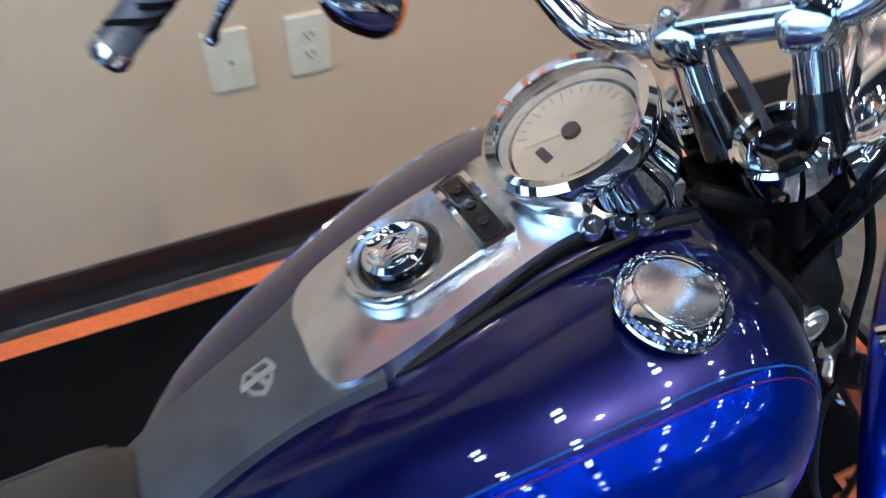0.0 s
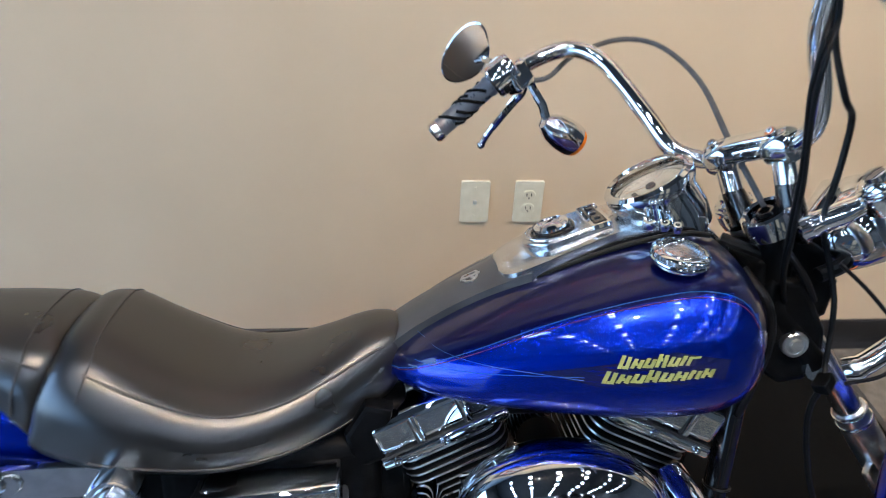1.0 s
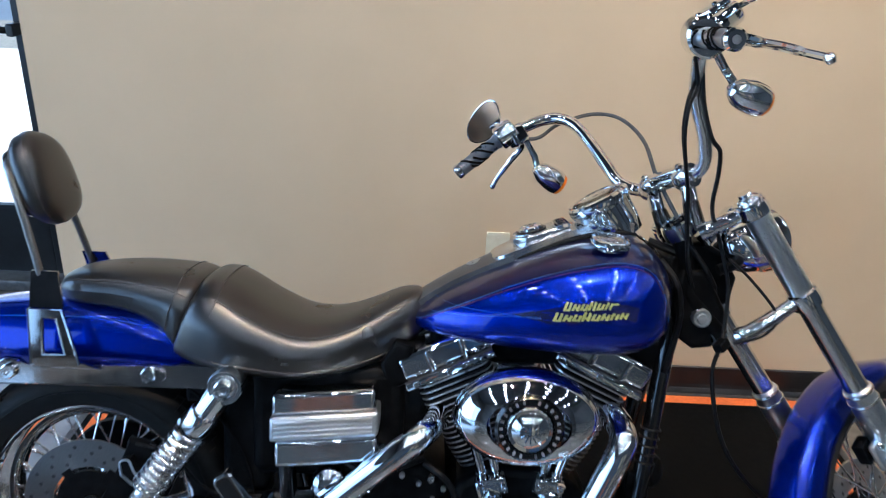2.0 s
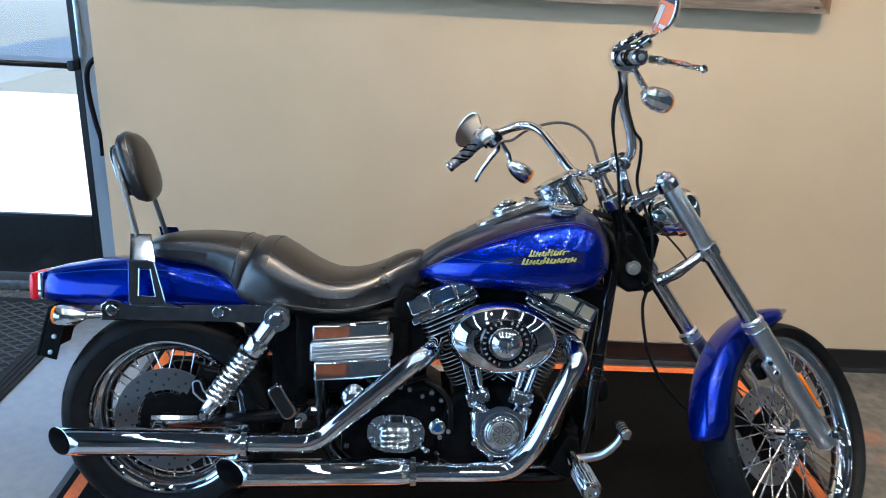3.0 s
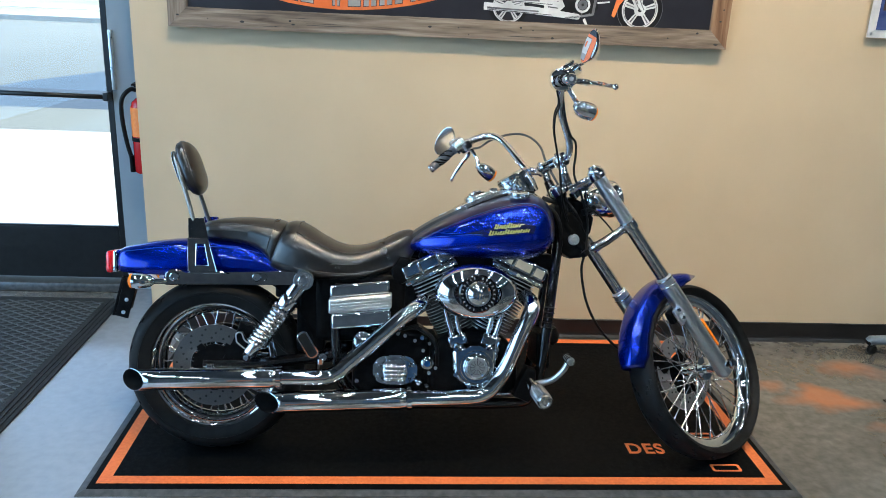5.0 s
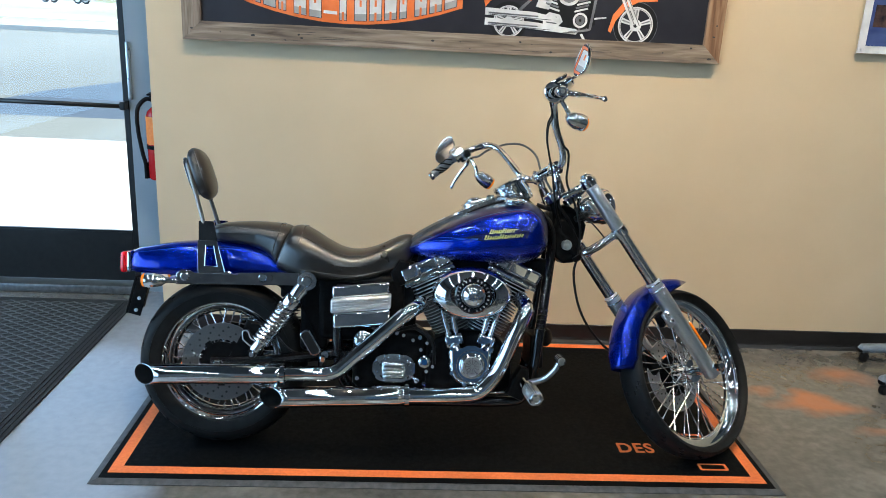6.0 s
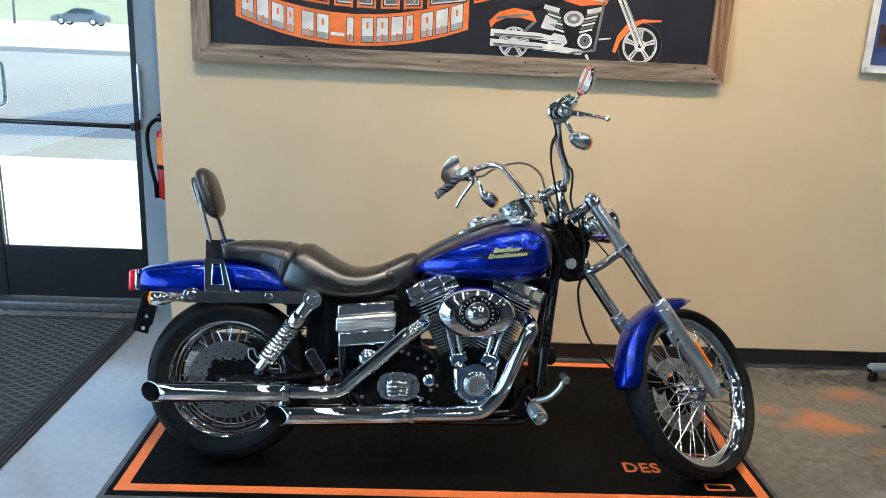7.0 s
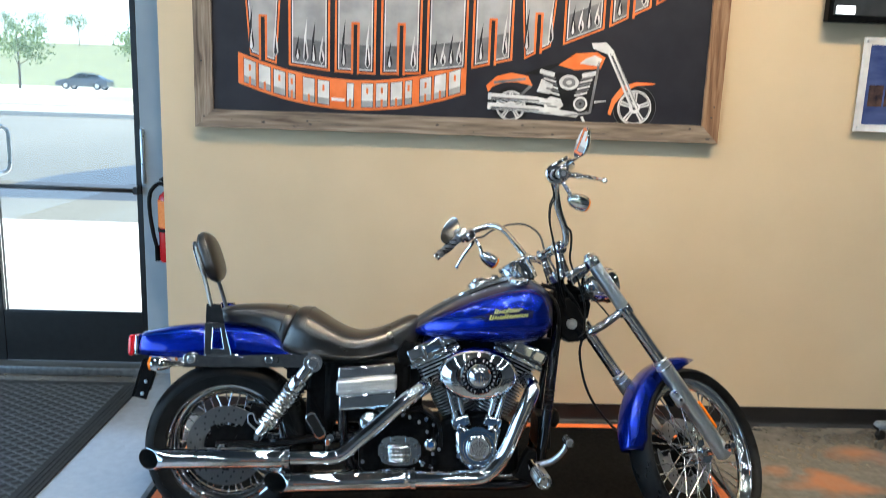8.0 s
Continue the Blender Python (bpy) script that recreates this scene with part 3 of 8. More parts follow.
def entrance_door():
    """A glass door with a black frame: stiles, bottom rail, crash bar, pull."""
    d = base("door_1", Matrix.Translation((DOOR_R, Y_DOOR, 0)), "black aluminium entrance door with a large clear pane", "door", kind="structure")
    w = DOOR_R - DOOR_L
    gx0, gx1 = -w + 0.07, -0.033
    part("stile", box((-0.032, -0.03, 0.06), (0.0, 0.03, DOOR_TOP), 0.003), BLACK_FRAME, d)
    part("stile", box((-w, -0.03, 0.06), (-w + 0.069, 0.03, DOOR_TOP), 0.003), BLACK_FRAME, d)
    part("bottom_rail", box((gx0, -0.028, 0.062), (gx1, 0.028, 0.352), 0.004), BLACK_FRAME, d)
    part("top_rail", box((gx0, -0.028, DOOR_TOP - 0.1), (gx1, 0.028, DOOR_TOP), 0.004), BLACK_FRAME, d)
    part("glazing_bead", box((gx0, -0.034, 0.353), (gx1, -0.018, 0.363), 0.002), BLACK_FRAME, d)
    pane = part("pane", box((gx0, -0.004, 0.353), (gx1, 0.004, DOOR_TOP - 0.1)), PANE, d, "clear glass pane", smooth=False)
    pane.visible_shadow = False
    bar = part("crash_bar", tube([(gx0 - 0.02, -0.075, 1.072), (gx1 + 0.01, -0.075, 1.066)], 0.0125, 10), BLACK_FRAME, d, "black crash bar across the door")
    part("bar_mount", box((gx1 - 0.0, -0.09, 1.045), (gx1 + 0.028, -0.031, 1.09), 0.005), BLACK_FRAME, bar)
    part("bar_mount", box((gx0 - 0.045, -0.09, 1.045), (gx0 - 0.003, -0.031, 1.09), 0.005), BLACK_FRAME, bar)
    px0 = gx0 - 0.012
    part("pull_handle", tube(smooth_path([(px0, 0.031, 1.12), (px0, 0.085, 1.125), (px0 + 0.035, 0.1, 1.16), (px0 + 0.04, 0.1, 1.30), (px0 + 0.035, 0.1, 1.36), (px0, 0.085, 1.39), (px0, 0.031, 1.395)]), 0.011, 10), SATIN, d, "satin steel pull handle")
    part("strike_plate", box((0.0035, -0.05, 1.10), (0.022, -0.0305, 1.40), 0.004), SATIN, d, "pale metal strike cover")
    return d


entrance_door()
thing("door_sill", box((DOOR_L - 1.0, Y_DOOR - 0.10, 0.0), (DOOR_R, Y_DOOR + 0.1, 0.052), 0.012), ALU, "worn aluminium threshold under the entrance door", "threshold", kind="structure")
# the second leaf beyond, mostly out of sight
side = base("window_1", Matrix.Translation((DOOR_L, Y_DOOR, 0)), "black framed fixed side light beside the door", "window", kind="structure")
part("frame", box((-1.0, -0.03, 0.053), (-0.93, 0.03, DOOR_TOP), 0.003), BLACK_FRAME, side)
part("frame", box((-0.93, -0.028, 0.053), (-0.004, 0.028, 0.352), 0.003), BLACK_FRAME, side)
sp = part("pane", box((-0.93, -0.004, 0.353), (-0.004, 0.004, DOOR_TOP)), PANE, side, "clear glass pane", smooth=False)
sp.visible_shadow = False


def ceiling_lights():
    """Recessed troffers in rows; each a frame and a lit diffuser."""
    f = base("ceiling_light", Matrix.Translation((0, 0, 0)), "twin square ceiling light with two lit diffusers", "ceiling light", "showroom ceiling lights")
    for s in (-1, 1):
        at_s = Matrix.Translation((0, 0.16 * s, -0.03))
        part("frame", prism(rounded(0.20, 0.20, 0.01), at_s, 0.03, hole=rounded(0.165, 0.165, 0.008)), BLACK_FRAME, f)
        part("diffuser", box((-0.08, 0.16 * s - 0.08, -0.02), (0.08, 0.16 * s + 0.08, -0.005)), DIFFUSER, f, "glowing white diffuser")
    spots = [(x, y) for y in (-1.3, -2.9, -4.5, -6.1, -7.7, -9.2) for x in (-2.7, -1.2, 0.4, 2.0, 3.8, 5.8)]
    f.matrix_world = Matrix.Translation((*spots[0], ROOM_H - 0.001))
    for x, y in spots[1:]:
        copy_thing(f, Matrix.Translation((x, y, ROOM_H - 0.001)))


ceiling_lights()


def wall_boards():
    """Plain printed boards along the rear wall of the showroom."""
    for x, w, z, h, mat, label in (
        (-1.9, 0.8, 0.2, 0.75, RUST_BOARD, "orange display board on the rear showroom wall"),
        (0.1, 1.2, 0.2, 2.1, BLUE_BOARD, "dark blue display board on the rear showroom wall"),
        (1.7, 1.5, 0.3, 2.2, WALL_PAINT, "tan display board on the rear showroom wall"),
        (4.4, 1.6, 0.3, 2.0, WALL_PAINT, "tan display board on the rear showroom wall"),
    ):
        b = base("display_board", Matrix.Translation((x, Y_BACK, z)), label, "display board", "rear wall boards")
        part("panel", box((0, 0.0, 0), (w, 0.03, h), 0.003), mat, b)
        part("rail", box((-0.02, 0.0, h), (w + 0.02, 0.045, h + 0.03), 0.004), BLACK_FRAME, b)


wall_boards()


def picture_spot(x, tx, energy, cone, ty):
    """A warm accent lamp on the ceiling, aimed at the wall."""
    y, z = -2.1, ROOM_H
    s = base("spot_lamp", Matrix.Translation((x, y, z)), "small black ceiling spot aimed at the picture wall", "spot lamp", "picture wall spots")
    target = Vector((tx, ty, 1.75 + 1.3 * ty))
    aim = target - Vector((x, y, z - 0.16))
    part("stem", tube([(0, 0, 0), (0, 0, -0.12)], 0.012, 10), BLACK_SATIN, s)
    part("shade", lathe([(0.028, -0.07), (0.04, -0.06), (0.05, 0.07), (0.046, 0.07), (0.036, -0.05), (0.0, -0.05)], axis_frame((0, 0, -0.16), aim), 20), BLACK_SATIN, s)
    part("bulb", lathe([(0.0, -0.045), (0.032, -0.045), (0.036, 0.03), (0.026, 0.044), (0.0, 0.050)], axis_frame((0, 0, -0.16), aim), 16), WARM_BULB, s, "glowing warm bulb")
    lamp = new("spot_bulb", bpy.data.lights.new("spot_bulb", "SPOT"))
    lamp.data.energy, lamp.data.color, lamp.data.spot_size, lamp.data.spot_blend, lamp.data.shadow_soft_size = energy, (1.0, 0.72, 0.42), radians(cone), 1.0, 0.045
    start = Vector((x, y, z - 0.16)) + aim.normalized() * 0.09
    lamp.matrix_world = look(tuple(start), tuple(target))


for sx, stx, power, cone, ty in ((-0.64, -0.75, 110, 84, -0.5), (0.5, 0.38, 78, 84, -0.5), (1.6, 1.38, 175, 54, 0.0)):
    picture_spot(sx, stx, power, cone, ty)


def outlet_plates():
    for x, kind in ((0.020, "jack"), (0.163, "socket")):
        b = base("wall_plate", Matrix.Translation((x, -0.0005, 0.520)), "ivory plastic cable jack plate on the tan wall" if kind == "jack" else "ivory plastic double socket plate on the tan wall", "wall outlet")
        m = pose(0, 0, 0, 90, 0, 0)
        pl = part("plate", prism(rounded(0.076, 0.122, 0.004), m, 0.006, 0.0035), WHITE_PLASTIC, b)
        if kind == "jack":
            part("jack", lathe([(0.005, 0.0058), (0.005, 0.009), (0.003, 0.009), (0.003, 0.0058)], m, 14), SATIN, pl)
            for z in (0.042, -0.042):
                part("screw", lathe([(0.003, 0.0058), (0.003, 0.007), (0, 0.0075)], m @ Matrix.Translation((0, z, 0)), 10), WHITE_PLASTIC, pl)
        else:
            for z in (0.0195, -0.0195):
                f = part("socket_face", prism(rounded(0.033, 0.028, 0.011), m @ Matrix.Translation((0, z, 0)), 0.0075, 0.001), WHITE_PLASTIC, pl)
                bm = bmesh.new()
                add_box(bm, (-0.0075, -0.0085, z - 0.001), (-0.005, -0.0074, z + 0.007))
                add_box(bm, (0.005, -0.0085, z - 0.001), (0.0075, -0.0074, z + 0.007))
                add_box(bm, (-0.002, -0.0085, z - 0.009), (0.002, -0.0074, z - 0.005))
                part("slot", bm, SLOT, pl, smooth=False)


outlet_plates()


def floor_mat():
    """Black display mat with a grey bevelled edge, an orange border line and orange print."""
    x0, x1, y0, y1, h = -1.30, 1.165, -1.335, -0.028, 0.010
    m = base("display_mat", Matrix.Translation((0, 0, 0.0)), "black rubber display mat with an orange border line under the motorcycle", "floor mat")
    e = 0.022
    rings = [[(x0, y0, 0.001), (x1, y0, 0.001), (x1, y1, 0.001), (x0, y1, 0.001)], [(x0, y0, 0.003), (x1, y0, 0.003), (x1, y1, 0.003), (x0, y1, 0.003)], [(x0 + e, y0 + e, h), (x1 - e, y0 + e, h), (x1 - e, y1 - e, h), (x0 + e, y1 - e, h)]]
    part("edge", loft(rings), MAT_EDGE, m, "grey bevelled rubber edge", smooth=False)
    part("field", box((x0 + e + 0.006, y0 + e + 0.006, 0.006), (x1 - e - 0.006, y1 - e - 0.006, h + 0.0015)), MAT_BLACK, m, smooth=False)
    ox0, ox1, oy0, oy1, w, z = -1.252, 1.118, -1.278, -0.058, 0.042, h + 0.0016
    bm = prism([(ox0, oy0), (ox1, oy0), (ox1, oy1), (ox0, oy1)], Matrix.Translation((0, 0, z)), 0.0008, hole=[(ox0 + w, oy0 + w), (ox1 - w, oy0 + w), (ox1 - w, oy1 - w), (ox0 + w, oy1 - w)])
    part("border_line", bm, MAT_ORANGE, m, "orange printed border line", smooth=False)
    cu = bpy.data.curves.new("print", "FONT")
    cu.body, cu.size, cu.extrude, cu.space_character, cu.offset = "DES", 0.094, 0.0004, 1.10, 0.0022
    tmp = new("print", cu)
    dg = bpy.context.evaluated_depsgraph_get()
    me = bpy.data.meshes.new_from_object(tmp.evaluated_get(dg))
    bpy.data.objects.remove(tmp)
    me.materials.append(MAT_ORANGE)
    pr = new("print", me)
    pr.parent, pr.matrix_local = m, pose(0.618, -1.082, z + 0.0006) @ Matrix.Diagonal((0.86, 1, 1, 1))
    pr["label"] = "orange printed letters"
    # plain shield with a bar, and a small outlined box below it
    sh = [(-0.075, 0.055), (0.075, 0.055), (0.075, 0.0), (0.055, -0.045), (0.0, -0.075), (-0.055, -0.045), (-0.075, 0.0)]
    part("shield", prism(sh, Matrix.Translation((0.925, -0.99, z)), 0.0008, hole=[(x * 0.8, y * 0.8) for x, y in sh]), MAT_ORANGE, m, "orange printed shield outline", smooth=False)
    part("shield_bar", box((0.82, -1.005, z + 0.0009), (1.03, -0.965, z + 0.0017)), MAT_ORANGE, m, smooth=False)
    part("print_box", prism(rounded(0.11, 0.045, 0.008, cx=0.955, cy=-1.175), Matrix.Translation((0, 0, z)), 0.0008, hole=rounded(0.09, 0.028, 0.004, cx=0.955, cy=-1.175)), MAT_ORANGE, m, smooth=False)


floor_mat()


def entry_mat():
    """Charcoal mat with a raised lattice and a ribbed rim."""
    x0, x1, y0, y1, h = -3.6, -1.712, -3.2, 0.40, 0.008
    m = base("entrance_mat", Matrix.Translation((0, 0, 0)), "charcoal entrance mat with a raised diamond lattice", "floor mat")
    part("backing", box((x0, y0, 0.0005), (x1, y1, h), 0.003), ENTRY_MAT, m, smooth=False)
    for k in range(3):
        part("rim_rib", box((x1 - 0.03 - 0.022 * k, y0 + 0.03, h), (x1 - 0.018 - 0.022 * k, y1 - 0.03, h + 0.004), 0.0015, 1), ENTRY_MAT, m)
    bm = bmesh.new()
    step, wd = 0.052, 0.010
    xa, xb, ya, yb = x0 + 0.05, x1 - 0.095, y0 + 0.05, y1 - 0.05
    for sgn in (1, -1):
        slope = 0.62 * sgn
        c = (ya - abs(slope) * (xb - xa)) - 0.1
        while c < yb + abs(slope) * (xb - xa):
            ends = []
            for x in (xa, xb):
                ends.append((x, c + slope * (x - xa)))
            (ax_, ay_), (bx_, by_) = ends
            pts = []
            lo_t, hi_t = 0.0, 1.0
            dy = by_ - ay_
            for lim, is_lo in ((ya, True), (yb, False)):
                t = (lim - ay_) / dy
                if (dy > 0) == is_lo:
                    lo_t = max(lo_t, t)
                else:
                    hi_t = min(hi_t, t)
            if hi_t - lo_t > 0.01:
                p = Vector((ax_ + (bx_ - ax_) * lo_t, ay_ + dy * lo_t, 0))
                q = Vector((ax_ + (bx_ - ax_) * hi_t, ay_ + dy * hi_t, 0))
                d = (q - p).normalized()
                s = Vector((-d.y, d.x, 0)) * wd / 2
                zt = h + 0.0035
                vs = [bm.verts.new(v) for v in (p - s + Vector((0, 0, h)), p + s + Vector((0, 0, h)), q + s + Vector((0, 0, h)), q - s + Vector((0, 0, h)), p - s * 0.6 + Vector((0, 0, zt)), p + s * 0.6 + Vector((0, 0, zt)), q + s * 0.6 + Vector((0, 0, zt)), q - s * 0.6 + Vector((0, 0, zt)))]
                for f in ((4, 5, 6, 7), (0, 1, 5, 4), (1, 2, 6, 5), (2, 3, 7, 6), (3, 0, 4, 7)):
                    bm.faces.new([vs[i] for i in f])
            c += step
    bmesh.ops.recalc_face_normals(bm, faces=bm.faces)
    tagged(part("lattice", bm, LATTICE, m, smooth=False), kind="stuff")


entry_mat()


def picture():
    """Dark poster in a frame of four weathered boards, mitred at the corners."""
    x0, x1, z0, z1, w = -1.268, 1.205, 1.45, 2.62, 0.082
    cx, cz = (x0 + x1) / 2, (z0 + z1) / 2
    p = base("framed_poster", Matrix.Translation((cx, -0.004, cz)), "dark motorcycle poster in a weathered barn-wood frame on the wall", "picture")
    hw, hh = (x1 - x0) / 2, (z1 - z0) / 2
    part("sheet", box((-hw + w - 0.012, -0.022, -hh + w - 0.012), (hw - w + 0.012, 0.0, hh - w + 0.012)), POSTER, p, "dark navy printed sheet", smooth=False)

    def board(length, m, mat, seed):
        rnd = random.Random(seed)
        bm = bmesh.new()
        n = 24
        a, b = [], []
        for k in range(n + 1):
            u = k / n
            outer = -length / 2 + length * u
            inner = -length / 2 + w + (length - 2 * w) * u
            j0, j1 = rnd.uniform(-0.0012, 0.0012), rnd.uniform(-0.0012, 0.0012)
            a.append([(outer, j0, 0.0), (outer, j0, 0.040 + rnd.uniform(-0.0007, 0.0007)), (inner, w + j1, 0.040 + rnd.uniform(-0.0007, 0.0007)), (inner, w + j1, 0.0)])
        bm2 = loft(a)
        bm2.transform(m)
        return part("frame_board", bm2, mat, p, smooth=False)

    up = pose(0, 0, 0, 90, 0, 0)
    for length, m, mat, s in (
        (2 * hw, Matrix.Translation((0, 0, -hh)) @ up, BARN_WOOD, 1),
        (2 * hw, Matrix.Translation((0, 0, hh)) @ up @ pose(0, 0, 0, 0, 0, 180), BARN_WOOD, 2),
        (2 * hh, Matrix.Translation((hw, 0, 0)) @ up @ pose(0, 0, 0, 0, 0, 90), BARN_WOOD_WARM, 3),
        (2 * hh, Matrix.Translation((-hw, 0, 0)) @ up @ pose(0, 0, 0, 0, 0, -90), BARN_WOOD, 4),
    ):
        ob = board(length, Matrix.Identity(4), mat, s)
        ob.matrix_local = m
    rnd = random.Random(11)
    spots = [(-hw + w * 0.5, -hh + w * 0.6), (-hw + w * 0.4, -hh + 0.30), (hw - w * 0.5, -hh + 0.12), (hw - w * 0.4, -hh + 0.17), (hw - w * 0.6, -hh + 0.02)]
    spots += [(rnd.uniform(-hw + 0.1, hw - 0.1), -hh + rnd.uniform(0.015, 0.067)) for _ in range(14)]
    for x, z in spots:
        part("nail_hole", lathe([(0.0, 0.0), (rnd.uniform(0.002, 0.005), 0.0), (0.001, 0.0006), (0.0, 0.0006)], Matrix.Translation((x, -0.0402, z)) @ pose(0, 0, 0, 90, 0, 0), 10, sx=rnd.uniform(0.8, 2.2)), SLOT, p)
    for _ in range(9):
        x, z, ln_ = rnd.uniform(-hw + 0.15, hw - 0.3), -hh + rnd.uniform(0.012, 0.07), rnd.uniform(0.05, 0.22)
        part("wood_crack", prism([(x, z), (x + ln_ * 0.5, z - 0.0012), (x + ln_, z + 0.0006), (x + ln_ * 0.5, z + 0.0008)], Matrix.Translation((0, -0.0404, 0)) @ pose(0, 0, 0, 90, 0, 0), 0.0006), SLOT, p, smooth=False)
    front = Matrix.Translation((-cx, -0.0225, -cz)) @ up

    def shape(name, outline, mat, lift, hole=None):
        part(name, prism(outline, front @ Matrix.Translation((0, 0, lift)), 0.0006, hole=hole), mat, p, smooth=False)

    # two arched rows of plain blocks in place of the lettering
    def arch_row(xa, xb, n, base_fn, top_fn, edge, m_out, m_in, big=False):
        step = (xb - xa) / n
        for k in range(n):
            u0, u1 = xa + (k + 0.05) * step, xa + (k + (0.95 if big or k % 4 != 3 else 0.62)) * step
            if not big and k == 6:
                shape("dash_block", [(u0, base_fn(u0) + 0.026), (u1, base_fn(u1) + 0.026), (u1, base_fn(u1) + 0.040), (u0, base_fn(u0) + 0.040)], m_in, 0.0007)
                continue

            def quad(ins, lift, mat, cut=None):
                a0, a1 = u0 + ins, u1 - ins
                lo0, lo1, hi0, hi1 = base_fn(a0) + ins, base_fn(a1) + ins, top_fn(a0) - ins, top_fn(a1) - ins
                pinch = 0.18 * (a1 - a0) * (1 if big and k in (0, 6) else 0)
                shape("block", [(a0 + pinch, lo0), (a1 - pinch, lo1), (a1, hi1), (a0, hi0)], mat, lift)

            if big:
                quad(0.0, 0.0, m_out)
                quad(edge, 0.0007, POSTER)
                quad(edge * 1.6, 0.0014, P_WHITE)
                quad(edge * 2.2, 0.0021, P_SILVER)
                qa, qb = u0 + edge * 2.2, u1 - edge * 2.2
                if not k in (0, 6):
                    shape("block_shade", [(qa, base_fn(qa) + edge * 2.2), (qb, base_fn(qb) + edge * 2.2), (qb, base_fn(qb) + 0.13), (qa, base_fn(qa) + 0.13)], m_in, 0.0025)
                mid = (u0 + u1) / 2
                b0, t0 = base_fn(mid), top_fn(mid)
                if k % 3 != 1:
                    cw = step * 0.09
                    shape("counter", [(mid - cw, b0 - 0.002), (mid + cw, b0 - 0.002), (mid + cw, b0 + (t0 - b0) * 0.42), (mid - cw, b0 + (t0 - b0) * 0.42)], m_out, 0.0028)
                    shape("counter", [(mid - cw * 0.45, b0 - 0.004), (mid + cw * 0.45, b0 - 0.004), (mid + cw * 0.45, b0 + (t0 - b0) * 0.40), (mid - cw * 0.45, b0 + (t0 - b0) * 0.40)], POSTER, 0.0035)
                rnd = random.Random(k)
                for j in range(4):
                    fx = u0 + edge * 2.4 + (step * 0.92 - edge * 4.8) * (j + 0.5) / 4
                    if k % 3 != 1 and abs(fx - mid) < step * 0.1:
                        continue
                    z0, hgt, wd = base_fn(fx) + edge * 2.6, rnd.uniform(0.10, 0.22), 0.013
                    fl = [(fx, z0), (fx + wd, z0 + 0.022), (fx + wd * 0.9, z0 + 0.045), (fx + wd * 0.2, z0 + hgt * 0.55), (fx + wd * 0.5, z0 + hgt), (fx - wd * 0.5, z0 + hgt * 0.6), (fx - wd * 0.8, z0 + 0.045), (fx - wd, z0 + 0.022)]
                    shape("flame", fl, P_WHITE if j % 2 else POSTER, 0.0042)
                    shape("flame_core", [(a_ * 0.5 + fx * 0.5, (c_ - z0) * 0.5 + z0 + 0.006) for a_, c_ in fl], POSTER if j % 2 else P_WHITE, 0.0049)
            else:
                quad(edge * 0.4, 0.0007, m_out)
                quad(edge, 0.0014, m_in)
                mid = (u0 + u1) / 2
                b0, t0 = base_fn(mid), top_fn(mid)
                h_, cw = t0 - b0, step * 0.07
                lo_a, lo_b = base_fn(u0 + edge) + edge, base_fn(u1 - edge) + edge
                shape("shade", [(u0 + edge, lo_a), (u1 - edge, lo_b), (u1 - edge, lo_b + h_ * 0.25), (u0 + edge, lo_a + h_ * 0.25)], P_SILVER, 0.0021)
                if k % 3 != 2:
                    shape("counter", [(mid - cw, b0 - 0.001), (mid + cw, b0 - 0.001), (mid + cw, b0 + h_ * 0.34), (mid - cw, b0 + h_ * 0.34)], P_ORANGE, 0.0028)
                if k % 3 != 1:
                    shape("counter", [(mid - cw, b0 + h_ * 0.56), (mid + cw, b0 + h_ * 0.56), (mid + cw, b0 + h_ * 0.80), (mid - cw, b0 + h_ * 0.80)], P_ORANGE, 0.0028)

    small_b = lambda x: 1.560 + 0.36 * (x + 0.52) ** 2 - 0.0
    small_t = lambda x: 1.676 + 0.36 * (x + 0.52) ** 2
    shape("banner", [(-1.07, small_b(-1.07) - 0.012)] + [(-1.07 + 1.06 * k / 10, small_b(-1.07 + 1.06 * k / 10) - 0.012) for k in range(1, 11)] + [(-0.01 - 1.06 * k / 10, small_t(-0.01 - 1.06 * k / 10) + 0.012) for k in range(11)], P_ORANGE, -0.0004)
    arch_row(-1.05, -0.03, 15, small_b, small_t, 0.0045, POSTER, P_WHITE)
    big_b = lambda x: 1.715 + 0.20 * (x + 0.45) ** 2 + max(0.0, x) * 0.02
    big_t = lambda x: 2.28 - 0.04 * x * x
    arch_row(-1.06, 1.06, 10, big_b, big_t, 0.010, P_ORANGE, P_GREY, big=True)
    # plain painted motorcycle: wheels, pipes, engine, tank, fenders
    def ring(name, x, z, r1, r0, mat, lift, n=40):
        shape(name, ellipse(r1, r1, n, x, z), mat, lift, ellipse(r0, r0, n, x, z))

    def bar(name, a, b_, w0, w1, mat, lift):
        a, b_ = Vector(a), Vector(b_)
        d = (b_ - a).normalized()
        n_ = Vector((-d.y, d.x))
        shape(name, [tuple(a - n_ * w0), tuple(b_ - n_ * w1), tuple(b_ + n_ * w1), tuple(a + n_ * w0)], mat, lift)

    for wx, wz, r in ((0.205, 1.595, 0.088), (0.795, 1.605, 0.102)):
        ring("painted_tyre", wx, wz, r, r * 0.80, P_BLACK, 0.0)
        ring("wheel_rim", wx, wz, r * 0.80, r * 0.69, P_WHITE, 0.0007)
        ring("wheel_lip", wx, wz, r * 0.735, r * 0.715, P_GREY, 0.0014)
        ring("wheel_hub", wx, wz, r * 0.26, r * 0.10, P_WHITE, 0.0014, 20)
        for k in range(5):
            a = radians(72 * k + 18)
